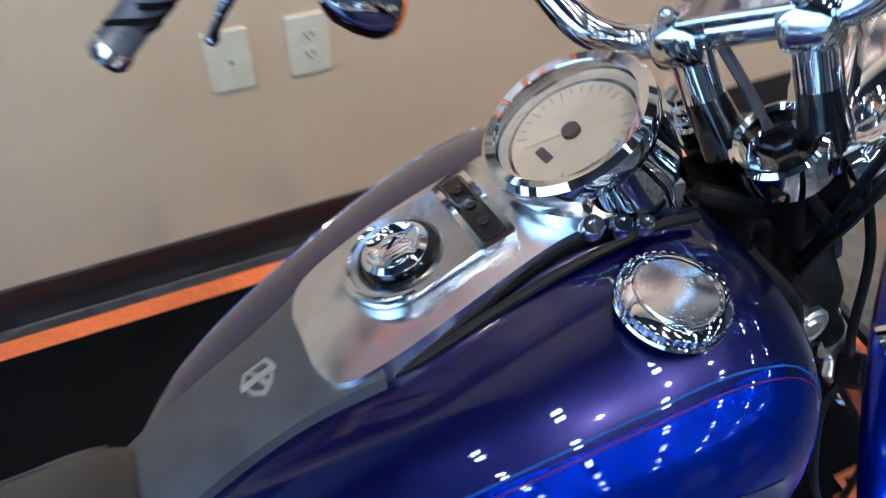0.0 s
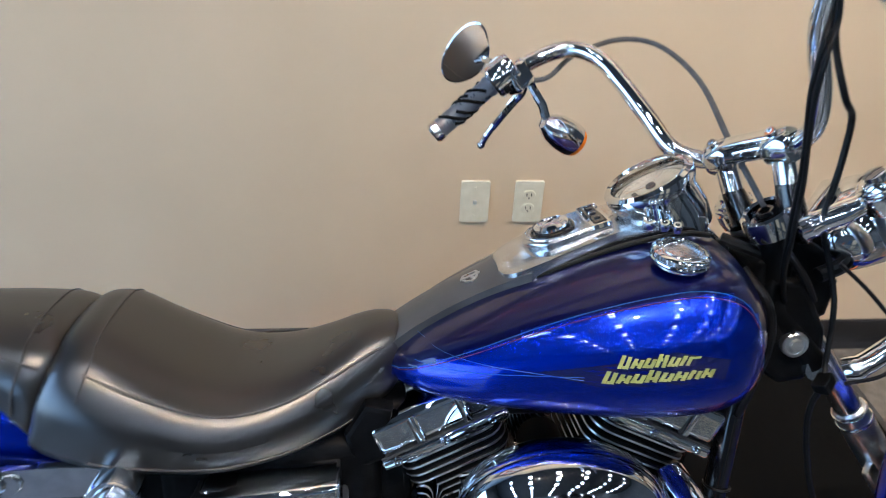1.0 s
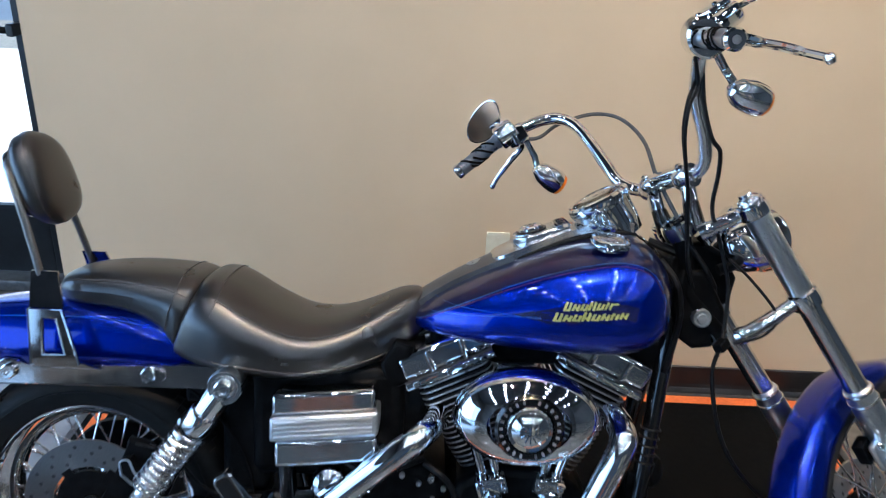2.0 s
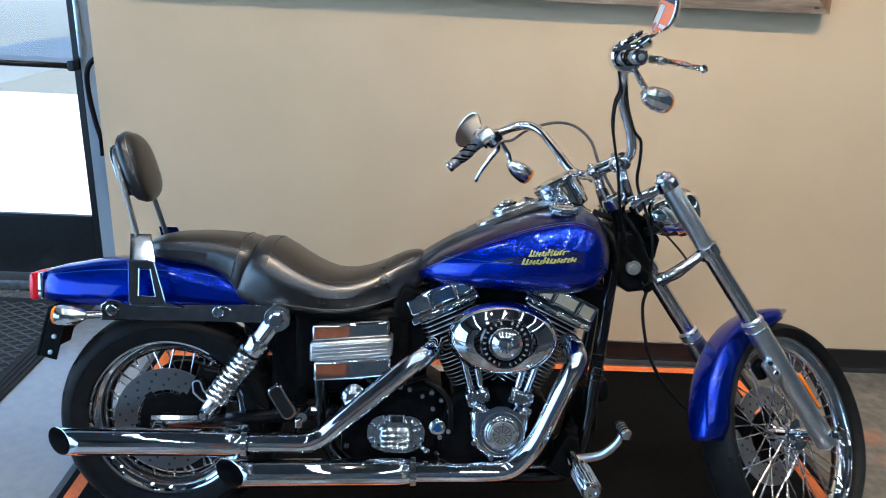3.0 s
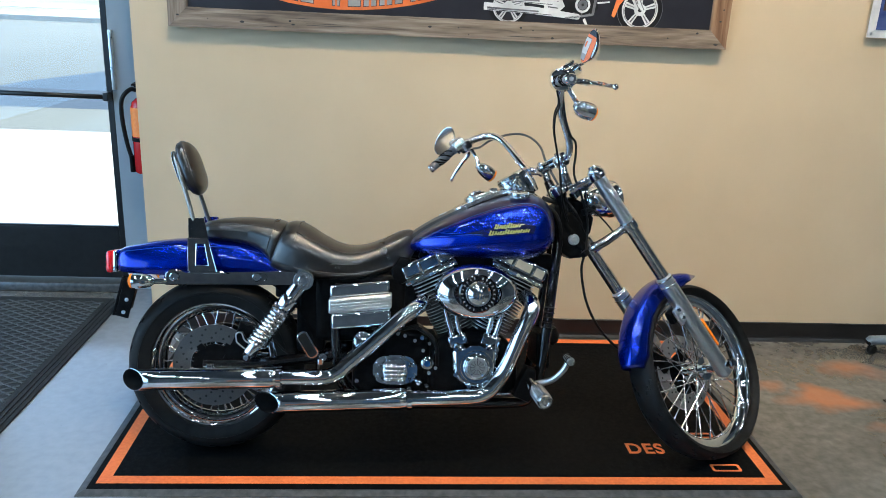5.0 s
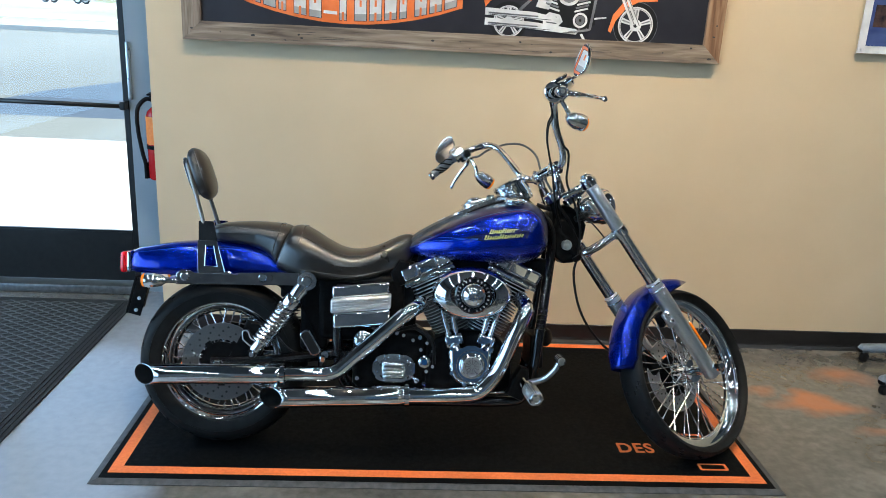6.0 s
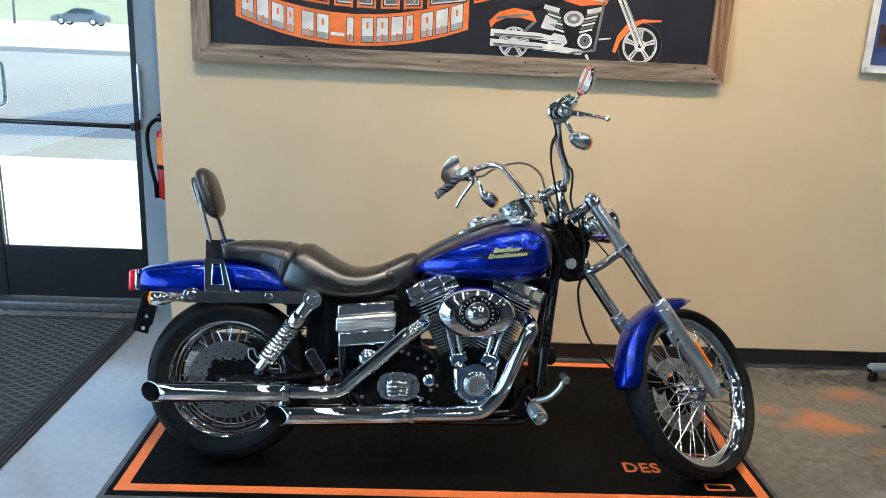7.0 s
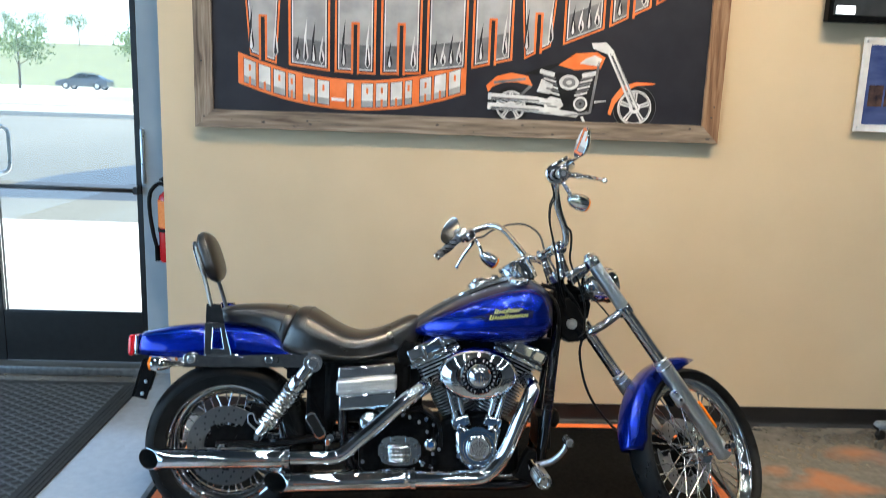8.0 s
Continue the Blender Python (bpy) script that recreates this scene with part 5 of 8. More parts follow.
def wheel(name, m, r_rim, hw_rim, r_tyre, hw_tyre, spokes, hub_r, hub_w, disc_r, disc_h, label, steps, disc_mat):
    """Laced wheel. m: z along the axle, towards the bike's left."""
    d = 0.022
    prof = [(r_rim, -hw_rim), (r_rim + 0.003, -hw_rim + 0.004), (r_rim - 0.008, -hw_rim + 0.008), (r_rim - d, -hw_rim * 0.55), (r_rim - d - 0.012, -hw_rim * 0.25), (r_rim - d - 0.014, 0), (r_rim - d - 0.012, hw_rim * 0.25), (r_rim - d, hw_rim * 0.55), (r_rim - 0.008, hw_rim - 0.008), (r_rim + 0.003, hw_rim - 0.004), (r_rim, hw_rim), (r_rim - 0.005, hw_rim), (r_rim - 0.013, hw_rim - 0.003), (r_rim - 0.016, hw_rim * 0.84), (r_rim - 0.014, hw_rim * 0.72), (r_rim - d - 0.002, hw_rim * 0.62), (r_rim - d - 0.014, hw_rim * 0.46), (r_rim - d - 0.021, hw_rim * 0.24), (r_rim - d - 0.023, 0), (r_rim - d - 0.021, -hw_rim * 0.24), (r_rim - d - 0.014, -hw_rim * 0.46), (r_rim - d - 0.002, -hw_rim * 0.62), (r_rim - 0.014, -hw_rim * 0.72), (r_rim - 0.016, -hw_rim * 0.84), (r_rim - 0.013, -hw_rim + 0.003), (r_rim - 0.005, -hw_rim)]
    w = part(name, lathe(prof, m, 96, closed=True), CHROME, BIKE, label)
    # tyre: round tread, flat walls, with cut grooves
    side = []
    n = 14
    r0 = r_rim - 0.004
    for k in range(n + 1):
        a = math.pi * k / n
        y = -hw_tyre * math.cos(a)
        r = r0 + (r_tyre - r0) * (math.sin(a) ** 0.62 if 0 < k < n else 0)
        y *= 0.80 if k in (0, n) else (0.97 if k in (1, n - 1) else 1.0)
        side.append((r, y))
    bm = add_lathe(bmesh.new(), side + [(r0 - 0.006, hw_tyre * 0.6), (r0 - 0.006, -hw_tyre * 0.6)], m, steps, closed=True)
    bm.faces.ensure_lookup_table()
    per = steps
    cut = []
    for row in range(3, n - 3):
        for k in range(per):
            f = bm.faces[row * per + k]
            off = k + (row if row < n // 2 else (n - 1 - row))
            if off % 6 == 0 and row not in (n // 2 - 1, n // 2):
                cut.append(f)
    bmesh.ops.recalc_face_normals(bm, faces=bm.faces)
    bmesh.ops.inset_individual(bm, faces=cut, thickness=0.0016, depth=-0.004)
    part("tyre", bm, RUBBER, w, "black grooved rubber tyre")
    ridge = lathe(torus_profile(r0 + (r_tyre - r0) * 0.42, -hw_tyre * 0.965, 0.0012, 6), m, 64, closed=True)
    part("sidewall_ring", ridge, RUBBER, w)
    hub = part("hub", lathe([(0.0, -hub_w - 0.03), (0.018, -hub_w - 0.03), (0.02, -hub_w - 0.008), (hub_r, -hub_w - 0.005), (hub_r, -hub_w + 0.004), (hub_r * 0.62, -hub_w + 0.012), (hub_r * 0.55, 0), (hub_r * 0.62, hub_w - 0.012), (hub_r, hub_w - 0.004), (hub_r, hub_w + 0.005), (0.02, hub_w + 0.008), (0.018, hub_w + 0.03), (0.0, hub_w + 0.03)], m, 32), CHROME, w, "chrome hub")
    # spokes: crossed pairs on either flange
    group = spokes // 4
    for flange in (-1, 1):
        for lean in (-1, 1):
            step = 2 * math.pi / group
            a1 = step * {(-1, -1): 0.0, (-1, 1): 0.5, (1, -1): 0.25, (1, 1): 0.75}[(flange, lean)]
            a0 = a1 - lean * radians(48)
            h = Vector((hub_r * 0.92 * math.cos(a0), hub_r * 0.92 * math.sin(a0), flange * hub_w * (1.0 if lean > 0 else 0.93)))
            e = Vector(((r_rim - d - 0.018) * math.cos(a1), (r_rim - d - 0.018) * math.sin(a1), flange * hw_rim * 0.12))
            bm = bmesh.new()
            add_tube(bm, [h, h.lerp(e, 0.9)], 0.0022, 6)
            add_tube(bm, [h.lerp(e, 0.9), e], 0.0038, 6)
            me = mesh_of("spoke", bm, SATIN_CHROME)
            for k in range(group):
                shared("spoke", me, w, m @ Matrix.Rotation(2 * math.pi * k / group, 4, "Z"))
    if disc_r:
        bm = bmesh.new()
        nr = 72
        rings = [disc_r * q for q in (0.58, 0.66, 0.74, 0.82, 0.90, 1.0)]
        add_lathe(bm, [(rings[0], disc_h - 0.0025), (rings[-1], disc_h - 0.0025), (rings[-1], disc_h + 0.0025), (rings[0], disc_h + 0.0025)], m, nr, closed=True)
        bmesh.ops.recalc_face_normals(bm, faces=bm.faces)
        disc = part("brake_disc", bm, disc_mat, w, "drilled steel brake disc")
        hole = mesh_of("disc_hole", lathe([(0.0, -0.0001), (0.0042, -0.0001), (0.0042, 0.0), (0.0, 0.0004)], Matrix.Identity(4), 10), SLOT)
        for k in range(15):
            for j, q in enumerate((0.68, 0.79, 0.90)):
                a = 2 * math.pi * (k + j * 0.33) / 15
                shared("disc_hole", hole, disc, m @ Matrix.Translation((disc_r * q * math.cos(a), disc_r * q * math.sin(a), disc_h - 0.0027)) @ pose(0, 0, 0, 180, 0, 0))
        car = add_lathe(bmesh.new(), [(hub_r * 0.5, disc_h - 0.003), (disc_r * 0.52, disc_h - 0.003), (disc_r * 0.52, disc_h + 0.003), (hub_r * 0.5, disc_h + 0.003)], m, 24, closed=True)
        bmesh.ops.recalc_face_normals(car, faces=car.faces)
        part("disc_carrier", car, BLACK_SATIN, disc)
        for k in range(5):
            a = 2 * math.pi * k / 5 + 0.3
            part("carrier_arm", box((disc_r * 0.42, -0.012, disc_h - 0.0035), (disc_r * 0.62, 0.012, disc_h + 0.0035), m=m @ Matrix.Rotation(a, 4, "Z")), BLACK_SATIN, disc)
    return w


rear_axle = Matrix.Translation((-0.018, 0, 0.307)) @ pose(0, 0, 0, -90, 0, 0)
front_axle = LEGS @ Matrix.Translation((LEG_F, 0, AXLE_U)) @ pose(0, 0, 0, -90, 0, 0)
wheel("rear_wheel", rear_axle, 0.227, 0.060, 0.311, 0.086, 40, 0.042, 0.05, 0.145, -0.064, "chrome laced rear wheel", 108, STEEL)
wheel("front_wheel", front_axle, 0.297, 0.030, 0.3315, 0.058, 40, 0.044, 0.034, 0.145, 0.062, "chrome laced front wheel, turned", 120, DISC_BRIGHT)

# ---- tank ----
TANK = [(0.655, 0.735, 0.757, 0.032), (0.68, 0.727, 0.778, 0.084), (0.72, 0.719, 0.808, 0.124), (0.78, 0.712, 0.842, 0.158), (0.86, 0.706, 0.882, 0.185), (0.94, 0.702, 0.916, 0.210), (1.02, 0.701, 0.940, 0.224), (1.08, 0.704, 0.948, 0.225), (1.12, 0.713, 0.941, 0.215), (1.15, 0.730, 0.922, 0.192), (1.172, 0.754, 0.892, 0.156), (1.186, 0.787, 0.858, 0.092)]
TANK_P = 0.74


def tank_dims(x):
    zb, zt, hw = interp(TANK, x)
    zc = zb + 0.40 * (zt - zb)
    return zb, zt, hw, zc


def tank_at(x, a, lift=0.0):
    """A point of the tank's skin; a: degrees up from the right flank."""
    zb, zt, hw, zc = tank_dims(x)
    c, s = math.cos(radians(a)), math.sin(radians(a))
    return Vector((x, -(hw + lift) * spow(c, TANK_P), zc + ((zt - zc) if s > 0 else (zc - zb)) * spow(s, TANK_P) + lift * s))


def tank_side(x, z, lift=0.001):
    """A point of the right flank at a height."""
    zb, zt, hw, zc = tank_dims(x)
    q = (z - zc) / ((zt - zc) if z > zc else (zc - zb))
    q = max(-0.98, min(0.98, q))
    s = spow(q, 1 / TANK_P)
    c = math.sqrt(max(0.0, 1 - s * s))
    return Vector((x, -(hw) * spow(c, TANK_P) - lift, z))


def divide(x):
    """Where the dark upper colour begins, in degrees up the flank."""
    return interp([(0.655, 8), (0.72, 24), (0.80, 34), (0.90, 40), (1.0, 42), (1.08, 40), (1.13, 28), (1.165, -10), (1.186, -40)], x)[0]


def fuel_tank():
    xs = [0.655 + (1.186 - 0.655) * (k / 44) for k in range(45)]
    n = 64
    rings = [[tank_at(x, 360 * k / n) for k in range(n)] for x in xs]
    bm = loft(rings)
    for f in bm.faces:
        c = f.calc_center_median()
        zb, zt, hw, zc = tank_dims(c.x)
        a = math.degrees(math.atan2(spow((c.z - zc) / max(zt - zc, 1e-4), 1 / TANK_P), spow(abs(c.y) / hw, 1 / TANK_P)))
        f.material_index = 1 if a > divide(c.x) else 0
    bm.normal_update()
    t = part("fuel_tank", bm, [BLUE, VIOLET], BIKE, "cobalt blue tank with a dark violet top")
    for off, mat, r in ((0.0, STRIPE_BLUE, 0.0008), (-3.4, STRIPE_RED, 0.0006)):
        for flip in (1, -1):
            pts = [tank_at(x, divide(x) + off, 0.0002) for x in xs[1:-1]]
            part("pinstripe", tube([Vector((p.x, p.y * flip, p.z)) for p in pts], r, 6), mat, t)
    # lower pinstripe that runs back from the lettering
    for z0, z1 in ((0.800, 0.778), (0.796, 0.800)):
        pts = [tank_side(0.70 + (0.91 - 0.70) * k / 16, z1 + (z0 - z1) * k / 16, 0.0002) for k in range(17)]
        part("pinstripe", tube(pts, 0.0005, 6), STRIPE_BLUE, t)

    def decal(q, name, mat, lift, label=""):
        bm = bmesh.new()
        nx, nz = 4, 3
        grid = []
        for j in range(nz + 1):
            row = []
            for i in range(nx + 1):
                u, v = i / nx, j / nz
                a = Vector(q[0]).lerp(Vector(q[1]), u)
                b = Vector(q[3]).lerp(Vector(q[2]), u)
                p = a.lerp(b, v)
                row.append(bm.verts.new(tank_side(p.x, p.y, lift)))
            grid.append(row)
        for j in range(nz):
            for i in range(nx):
                bm.faces.new((grid[j][i], grid[j][i + 1], grid[j + 1][i + 1], grid[j + 1][i]))
        return part(name, bm, mat, t, label)

    # dark swallow-tail behind plain slanted blocks in place of the lettering
    rise = lambda x: 0.115 * (x - 0.93)
    decal([(0.855, 0.800), (0.93, 0.789), (1.085, 0.806), (0.95, 0.824)], "decal_tail", DECAL_DARK, 0.0006, "dark swallow-tail decal")
    decal([(0.95, 0.824), (1.085, 0.806), (1.09, 0.832), (1.02, 0.843)], "decal_tail", DECAL_DARK, 0.0006)
    rnd = random.Random(4)
    for z0, z1, xa, xb, n in ((0.8155, 0.8330, 0.948, 1.052, 7), (0.7955, 0.8130, 0.930, 1.068, 8)):
        step = (xb - xa) / n
        for k in range(n):
            x = xa + k * step
            up = rise(x)
            if n == 7 and k == 6:
                decal([(x + 0.001, z0 + 0.007 + up), (x + step * 0.8, z0 + 0.008 + up), (x + step * 0.8 + 0.002, z0 + 0.0112 + up), (x + 0.003, z0 + 0.0102 + up)], "decal_block", LETTER, 0.0013)
                continue
            w = step * 0.90
            zt = z1 - (0.0 if k in (0, 3) else 0.0045) + up
            zb = z0 + up
            sl = 0.0062
            decal([(x, zb), (x + w * 0.36, zb), (x + w * 0.36 + sl, zt), (x + sl, zt)], "decal_block", LETTER, 0.0013)
            decal([(x + w * 0.62, zb + rnd.uniform(0, 0.002)), (x + w * 0.98, zb), (x + w * 0.98 + sl * 0.8, zt - 0.001), (x + w * 0.62 + sl * 0.8, zt - 0.001)], "decal_block", LETTER, 0.0013)
            mid = zb + rnd.choice((0.0, 0.004, 0.008))
            decal([(x + w * 0.34 + 0.001, mid), (x + w * 0.64 + 0.001, mid), (x + w * 0.64 + 0.002, mid + 0.0042), (x + w * 0.34 + 0.002, mid + 0.0042)], "decal_block", LETTER, 0.0013)
    # filler cap on the right shoulder
    p = Vector((1.046, -0.134, 0.937))
    m = axis_frame(p, (0.06, -0.20, 0.97)) @ Matrix.Scale(0.74, 4)
    cap = part("filler_cap", lathe([(0.0, -0.01), (0.046, -0.01), (0.047, 0.004), (0.050, 0.006), (0.0505, 0.013), (0.046, 0.017), (0.040, 0.018), (0.038, 0.0165), (0.0, 0.0185)], m, 48), CHROME, t, "low chrome filler cap")
    part("cap_face", lathe([(0.0375, 0.0166), (0.036, 0.0195), (0.020, 0.0225), (0.0, 0.0235)], m, 40), SATIN_CHROME, cap, "satin cap face")
    part("cap_rim", lathe(torus_profile(0.049, 0.0, 0.004, 8), m, 48, closed=True), CHROME, cap)
    nub = mesh_of("cap_knurl", box((-0.0022, -0.001, 0.005), (0.0022, 0.0018, 0.014), 0.0007, 1), CHROME)
    for k in range(36):
        a = 2 * math.pi * k / 36
        shared("cap_knurl", nub, cap, m @ Matrix.Rotation(a, 4, "Z") @ Matrix.Translation((0, 0.0502, 0)))
    return t


fuel_tank()


def console_z(x):
    return interp([(0.64, 0.748), (0.68, 0.784), (0.74, 0.823), (0.80, 0.855), (0.86, 0.886), (0.94, 0.921), (1.02, 0.948), (1.10, 0.958), (1.16, 0.930)], x)[0]


def console():
    """Leather strap at the rear, chrome dash plate with switch knob, and the round speedometer."""
    def strip(xa, xb, wid, crown, thick, n=26):
        rings = []
        for k in range(n):
            x = xa + (xb - xa) * k / (n - 1)
            hw = wid(x)
            z = console_z(x)
            ring = []
            for j in range(13):
                y = -hw + 2 * hw * j / 12
                ring.append((x, y, z + crown * (1 - (y / hw) ** 2) - 0.25 * abs(y) ** 1.6 + 0.001 + thick))
            for j in range(12, -1, -1):
                y = -hw + 2 * hw * j / 12
                ring.append((x, y, z - 0.02))
            rings.append(ring)
        return loft(rings)

    part("tank_strap", strip(0.648, 0.865, lambda x: interp([(0.648, 0.052), (0.72, 0.050), (0.80, 0.054), (0.865, 0.070)], x)[0], 0.006, 0.008), STRAP, BIKE, "dark grey leather tank strap")
    em = axis_frame((0.787, -0.002, console_z(0.787) + 0.015), (-0.42, -0.03, 0.9), (0, 1, 0))
    em = em @ Matrix.Scale(0.8, 4)
    shield = [(-0.014, 0.016), (0.014, 0.016), (0.019, 0.004), (0.012, -0.014), (0.0, -0.023), (-0.012, -0.014), (-0.019, 0.004)]
    bdg = part("emblem", prism(shield, em, 0.0025, hole=[(a * 0.74, b * 0.74) for a, b in shield]), SATIN, BIKE, "small satin shield emblem")
    part("emblem_bar", box((-0.020, -0.004, 0.001), (0.020, 0.004, 0.0035), 0.001, m=em), SATIN, bdg)
    part("emblem_stroke", box((-0.003, -0.018, 0.0005), (0.003, 0.014, 0.003), m=em @ pose(0, 0, 0, 0, 0, 25)), SATIN, bdg)
    dash = part("dash_plate", strip(0.824, 1.11, lambda x: interp([(0.824, 0.028), (0.828, 0.044), (0.836, 0.056), (0.85, 0.063), (0.88, 0.067), (0.92, 0.067), (1.0, 0.063), (1.06, 0.066), (1.11, 0.06)], x)[0], 0.003, 0.015, 110), SATIN_CHROME, BIKE, "satin chrome dash plate")
    # black border gasket between dash and tank
    part("dash_gasket", tube([(x, -interp([(0.832, 0.012), (0.85, 0.05), (0.88, 0.066), (0.95, 0.070), (1.11, 0.078)], x)[0], console_z(x) - 0.006) for x in [0.835 + 0.0275 * k for k in range(11)]], 0.004, 8), RUBBER, dash)
    part("dash_gasket", tube([(x, interp([(0.832, 0.012), (0.85, 0.05), (0.88, 0.066), (0.95, 0.070), (1.11, 0.078)], x)[0], console_z(x) - 0.006) for x in [0.835 + 0.0275 * k for k in range(11)]], 0.004, 8), RUBBER, dash)
    km = axis_frame((0.908, -0.002, console_z(0.908) + 0.022), (-0.33, 0, 0.94))
    # raised console with a rounded tail, holding the key switch in a dark well
    pm = axis_frame((0.936, 0.0, console_z(0.936) + 0.010), (-0.31, 0, 0.95), (1, 0, 0))
    con = [(0.046, 0.050), (-0.046, 0.050)] + [(-0.046 * math.cos(radians(a_)), -0.034 - 0.040 * math.sin(radians(a_))) for a_ in range(0, 181, 15)]
    ctop = part("raised_console", prism(con, pm, 0.016, 0.006, 3), SATIN_CHROME, dash)
    part("console_edge", tube([pm @ Vector((x * 0.90, y_ * 0.90, 0.0163)) for x, y_ in con[2:]], 0.0015, 6), CHROME, ctop)
    part("switch_well", lathe([(0.033, 0.0), (0.0335, 0.0095), (0.031, 0.011), (0.029, 0.008), (0.0, 0.0075)], km, 40), BLACK_GLOSS, dash)
    knob = part("ignition_switch", lathe([(0.024, 0.006), (0.0265, 0.010), (0.026, 0.016), (0.022, 0.019), (0.019, 0.015), (0.013, 0.013), (0.012, 0.019), (0.008, 0.021), (0.0, 0.021)], km, 32), CHROME, dash, "chrome key switch")
    part("key_slot", box((-0.0012, -0.006, 0.0205), (0.0012, 0.006, 0.0216), m=km @ pose(0, 0, 0, 0, 0, 35)), DEEP_BLACK, knob, smooth=False)
    # indicator window strip
    im = axis_frame((0.966, 0.0, console_z(0.966) + 0.026), (-0.30, 0, 0.95), (1, 0, 0)) @ Matrix.Scale(0.74, 4)
    win = part("indicator_strip", box((-0.055, -0.014, -0.006), (0.055, 0.014, 0.004), 0.004, m=im), BLACK_GLOSS, dash, "dark indicator lamp strip")
    for k in (-1, 0, 1):
        part("indicator_lens", lathe([(0.006, 0.003), (0.006, 0.006), (0.0, 0.008)], im @ Matrix.Translation((0.03 * k, 0, 0)), 12), BLACK_GLOSS, win)
    part("strip_bezel", prism(rounded(0.125, 0.040, 0.006), im @ Matrix.Translation((0, 0, -0.006)), 0.008, hole=rounded(0.109, 0.027, 0.004)), CHROME, win)
    # speedometer drum
    sm = axis_frame((1.046, -0.004, 1.002), (-0.50, 0.0, 0.866), (1, 0, 0)) @ Matrix.Scale(0.91, 4)
    dm = sm @ Matrix.Translation((0, 0, -0.0105)) @ Matrix.Scale(0.90, 4)
    drum = part("speedometer", lathe([(0.068, -0.085), (0.072, -0.05), (0.069, -0.012), (0.072, -0.006), (0.0745, 0.004), (0.074, 0.013), (0.069, 0.018), (0.0615, 0.0165), (0.0575, 0.011), (0.0555, -0.0035), (0.0, -0.0035)], sm, 64), CHROME, dash, "chrome speedometer with a cream dial")
    part("dial", lathe([(0.0595, 0.0082), (0.0595, 0.0095), (0.0, 0.0096)], dm, 48), DIAL, drum, "cream dial")
    part("dial_hub", lathe([(0.009, 0.0096), (0.0085, 0.0145), (0.0, 0.015)], dm, 20), DIAL_INK, drum)
    part("needle", box((-0.0012, 0.0, 0.0115), (0.0012, 0.047, 0.0125), m=dm @ pose(0, 0, 0, 0, 0, 150)), NEEDLE, drum, "thin pale needle")
    part("odometer_window", prism(rounded(0.021, 0.009, 0.002), dm @ Matrix.Translation((0, -0.032, 0.0096)), 0.0006), DIAL_INK, drum)
    for k in range(25):
        a = radians(-135 + 270 * k / 24)
        major = k % 3 == 0
        part("tick_mark", box((-0.0007, 0.045 if major else 0.049, 0.0096), (0.0007, 0.055, 0.0101), m=dm @ Matrix.Rotation(-a, 4, "Z")), TICK, drum, smooth=False)
    gl = part("dial_glass", lathe([(0.0605, 0.0158), (0.05, 0.0178), (0.0, 0.0198)], sm, 40), PANE, drum, "clear dial glass")
    gl.visible_shadow = False
    # lower shroud behind the drum, down to the front of the tank
    sh = []
    for k in range(9):
        u = k / 8
        x = 1.065 + 0.145 * u
        hw = 0.074 - 0.020 * u
        zt, zb = 0.985 - 0.055 * u - 0.06 * u * u, 0.905 - 0.055 * u
        sh.append([(x, hw * math.cos(a), (zb + zt) / 2 + (zt - zb) / 2 * math.sin(a)) for a in (2 * math.pi * j / 20 for j in range(20))])
    part("dash_shroud", loft(sh), CHROME, dash)
    # latch bits where the dash meets the shroud
    for k, (x, y_, z_) in enumerate(((1.025, -0.068, 0.0), (1.045, -0.074, -0.006), (1.062, -0.078, -0.012))):
        bolt((x, y_, console_z(x) + 0.012 + z_), 0.009 - 0.001 * k, 0.012, dash, axis=(-0.2, -0.5, 0.85), name="latch_bolt")
    part("latch_plate", box((1.005, -0.080, 0.0), (1.075, -0.062, 0.006), 0.002, m=Matrix.Translation((0, 0, console_z(1.04) - 0.002)) @ pose(0, 0, 0, 24, 0, 0) @ Matrix.Translation((0, 0.012, -0.022))), CHROME, dash)


console()

# ---- seat ----
PILLION = [(-0.075, 0.765, 0.797, 0.045), (-0.06, 0.757, 0.812, 0.075), (-0.02, 0.750, 0.825, 0.098), (0.06, 0.742, 0.833, 0.112), (0.12, 0.728, 0.833, 0.122), (0.17, 0.706, 0.830, 0.130), (0.205, 0.682, 0.826, 0.136), (0.226, 0.668, 0.816, 0.132), (0.232, 0.675, 0.800, 0.118)]
RIDER = [(0.222, 0.690, 0.806, 0.118), (0.228, 0.668, 0.816, 0.140), (0.245, 0.652, 0.825, 0.154), (0.275, 0.638, 0.823, 0.164), (0.315, 0.626, 0.803, 0.170), (0.36, 0.620, 0.776, 0.170), (0.41, 0.618, 0.750, 0.166), (0.46, 0.620, 0.740, 0.156), (0.52, 0.628, 0.748, 0.138), (0.58, 0.643, 0.772, 0.112), (0.625, 0.662, 0.794, 0.090), (0.66, 0.688, 0.803, 0.070), (0.682, 0.715, 0.798, 0.050), (0.690, 0.745, 0.780, 0.028)]


def seat_ring(row, n=48, p=0.62, dish=0.0):
    x, zb, zt, hw = row
    zm = zb + 0.30 * (zt - zb)
    out = []
    for k in range(n):
        a = 2 * math.pi * k / n
        c, s = math.cos(a), math.sin(a)
        w = 1.0 if s > 0 else 0.92
        z = zm + ((zt - zm) * spow(s, p) if s > 0 else (zm - zb) * spow(s, 0.75))
        out.append((x + seam_lean(x, z), -hw * w * spow(c, 0.72), z))
    return out


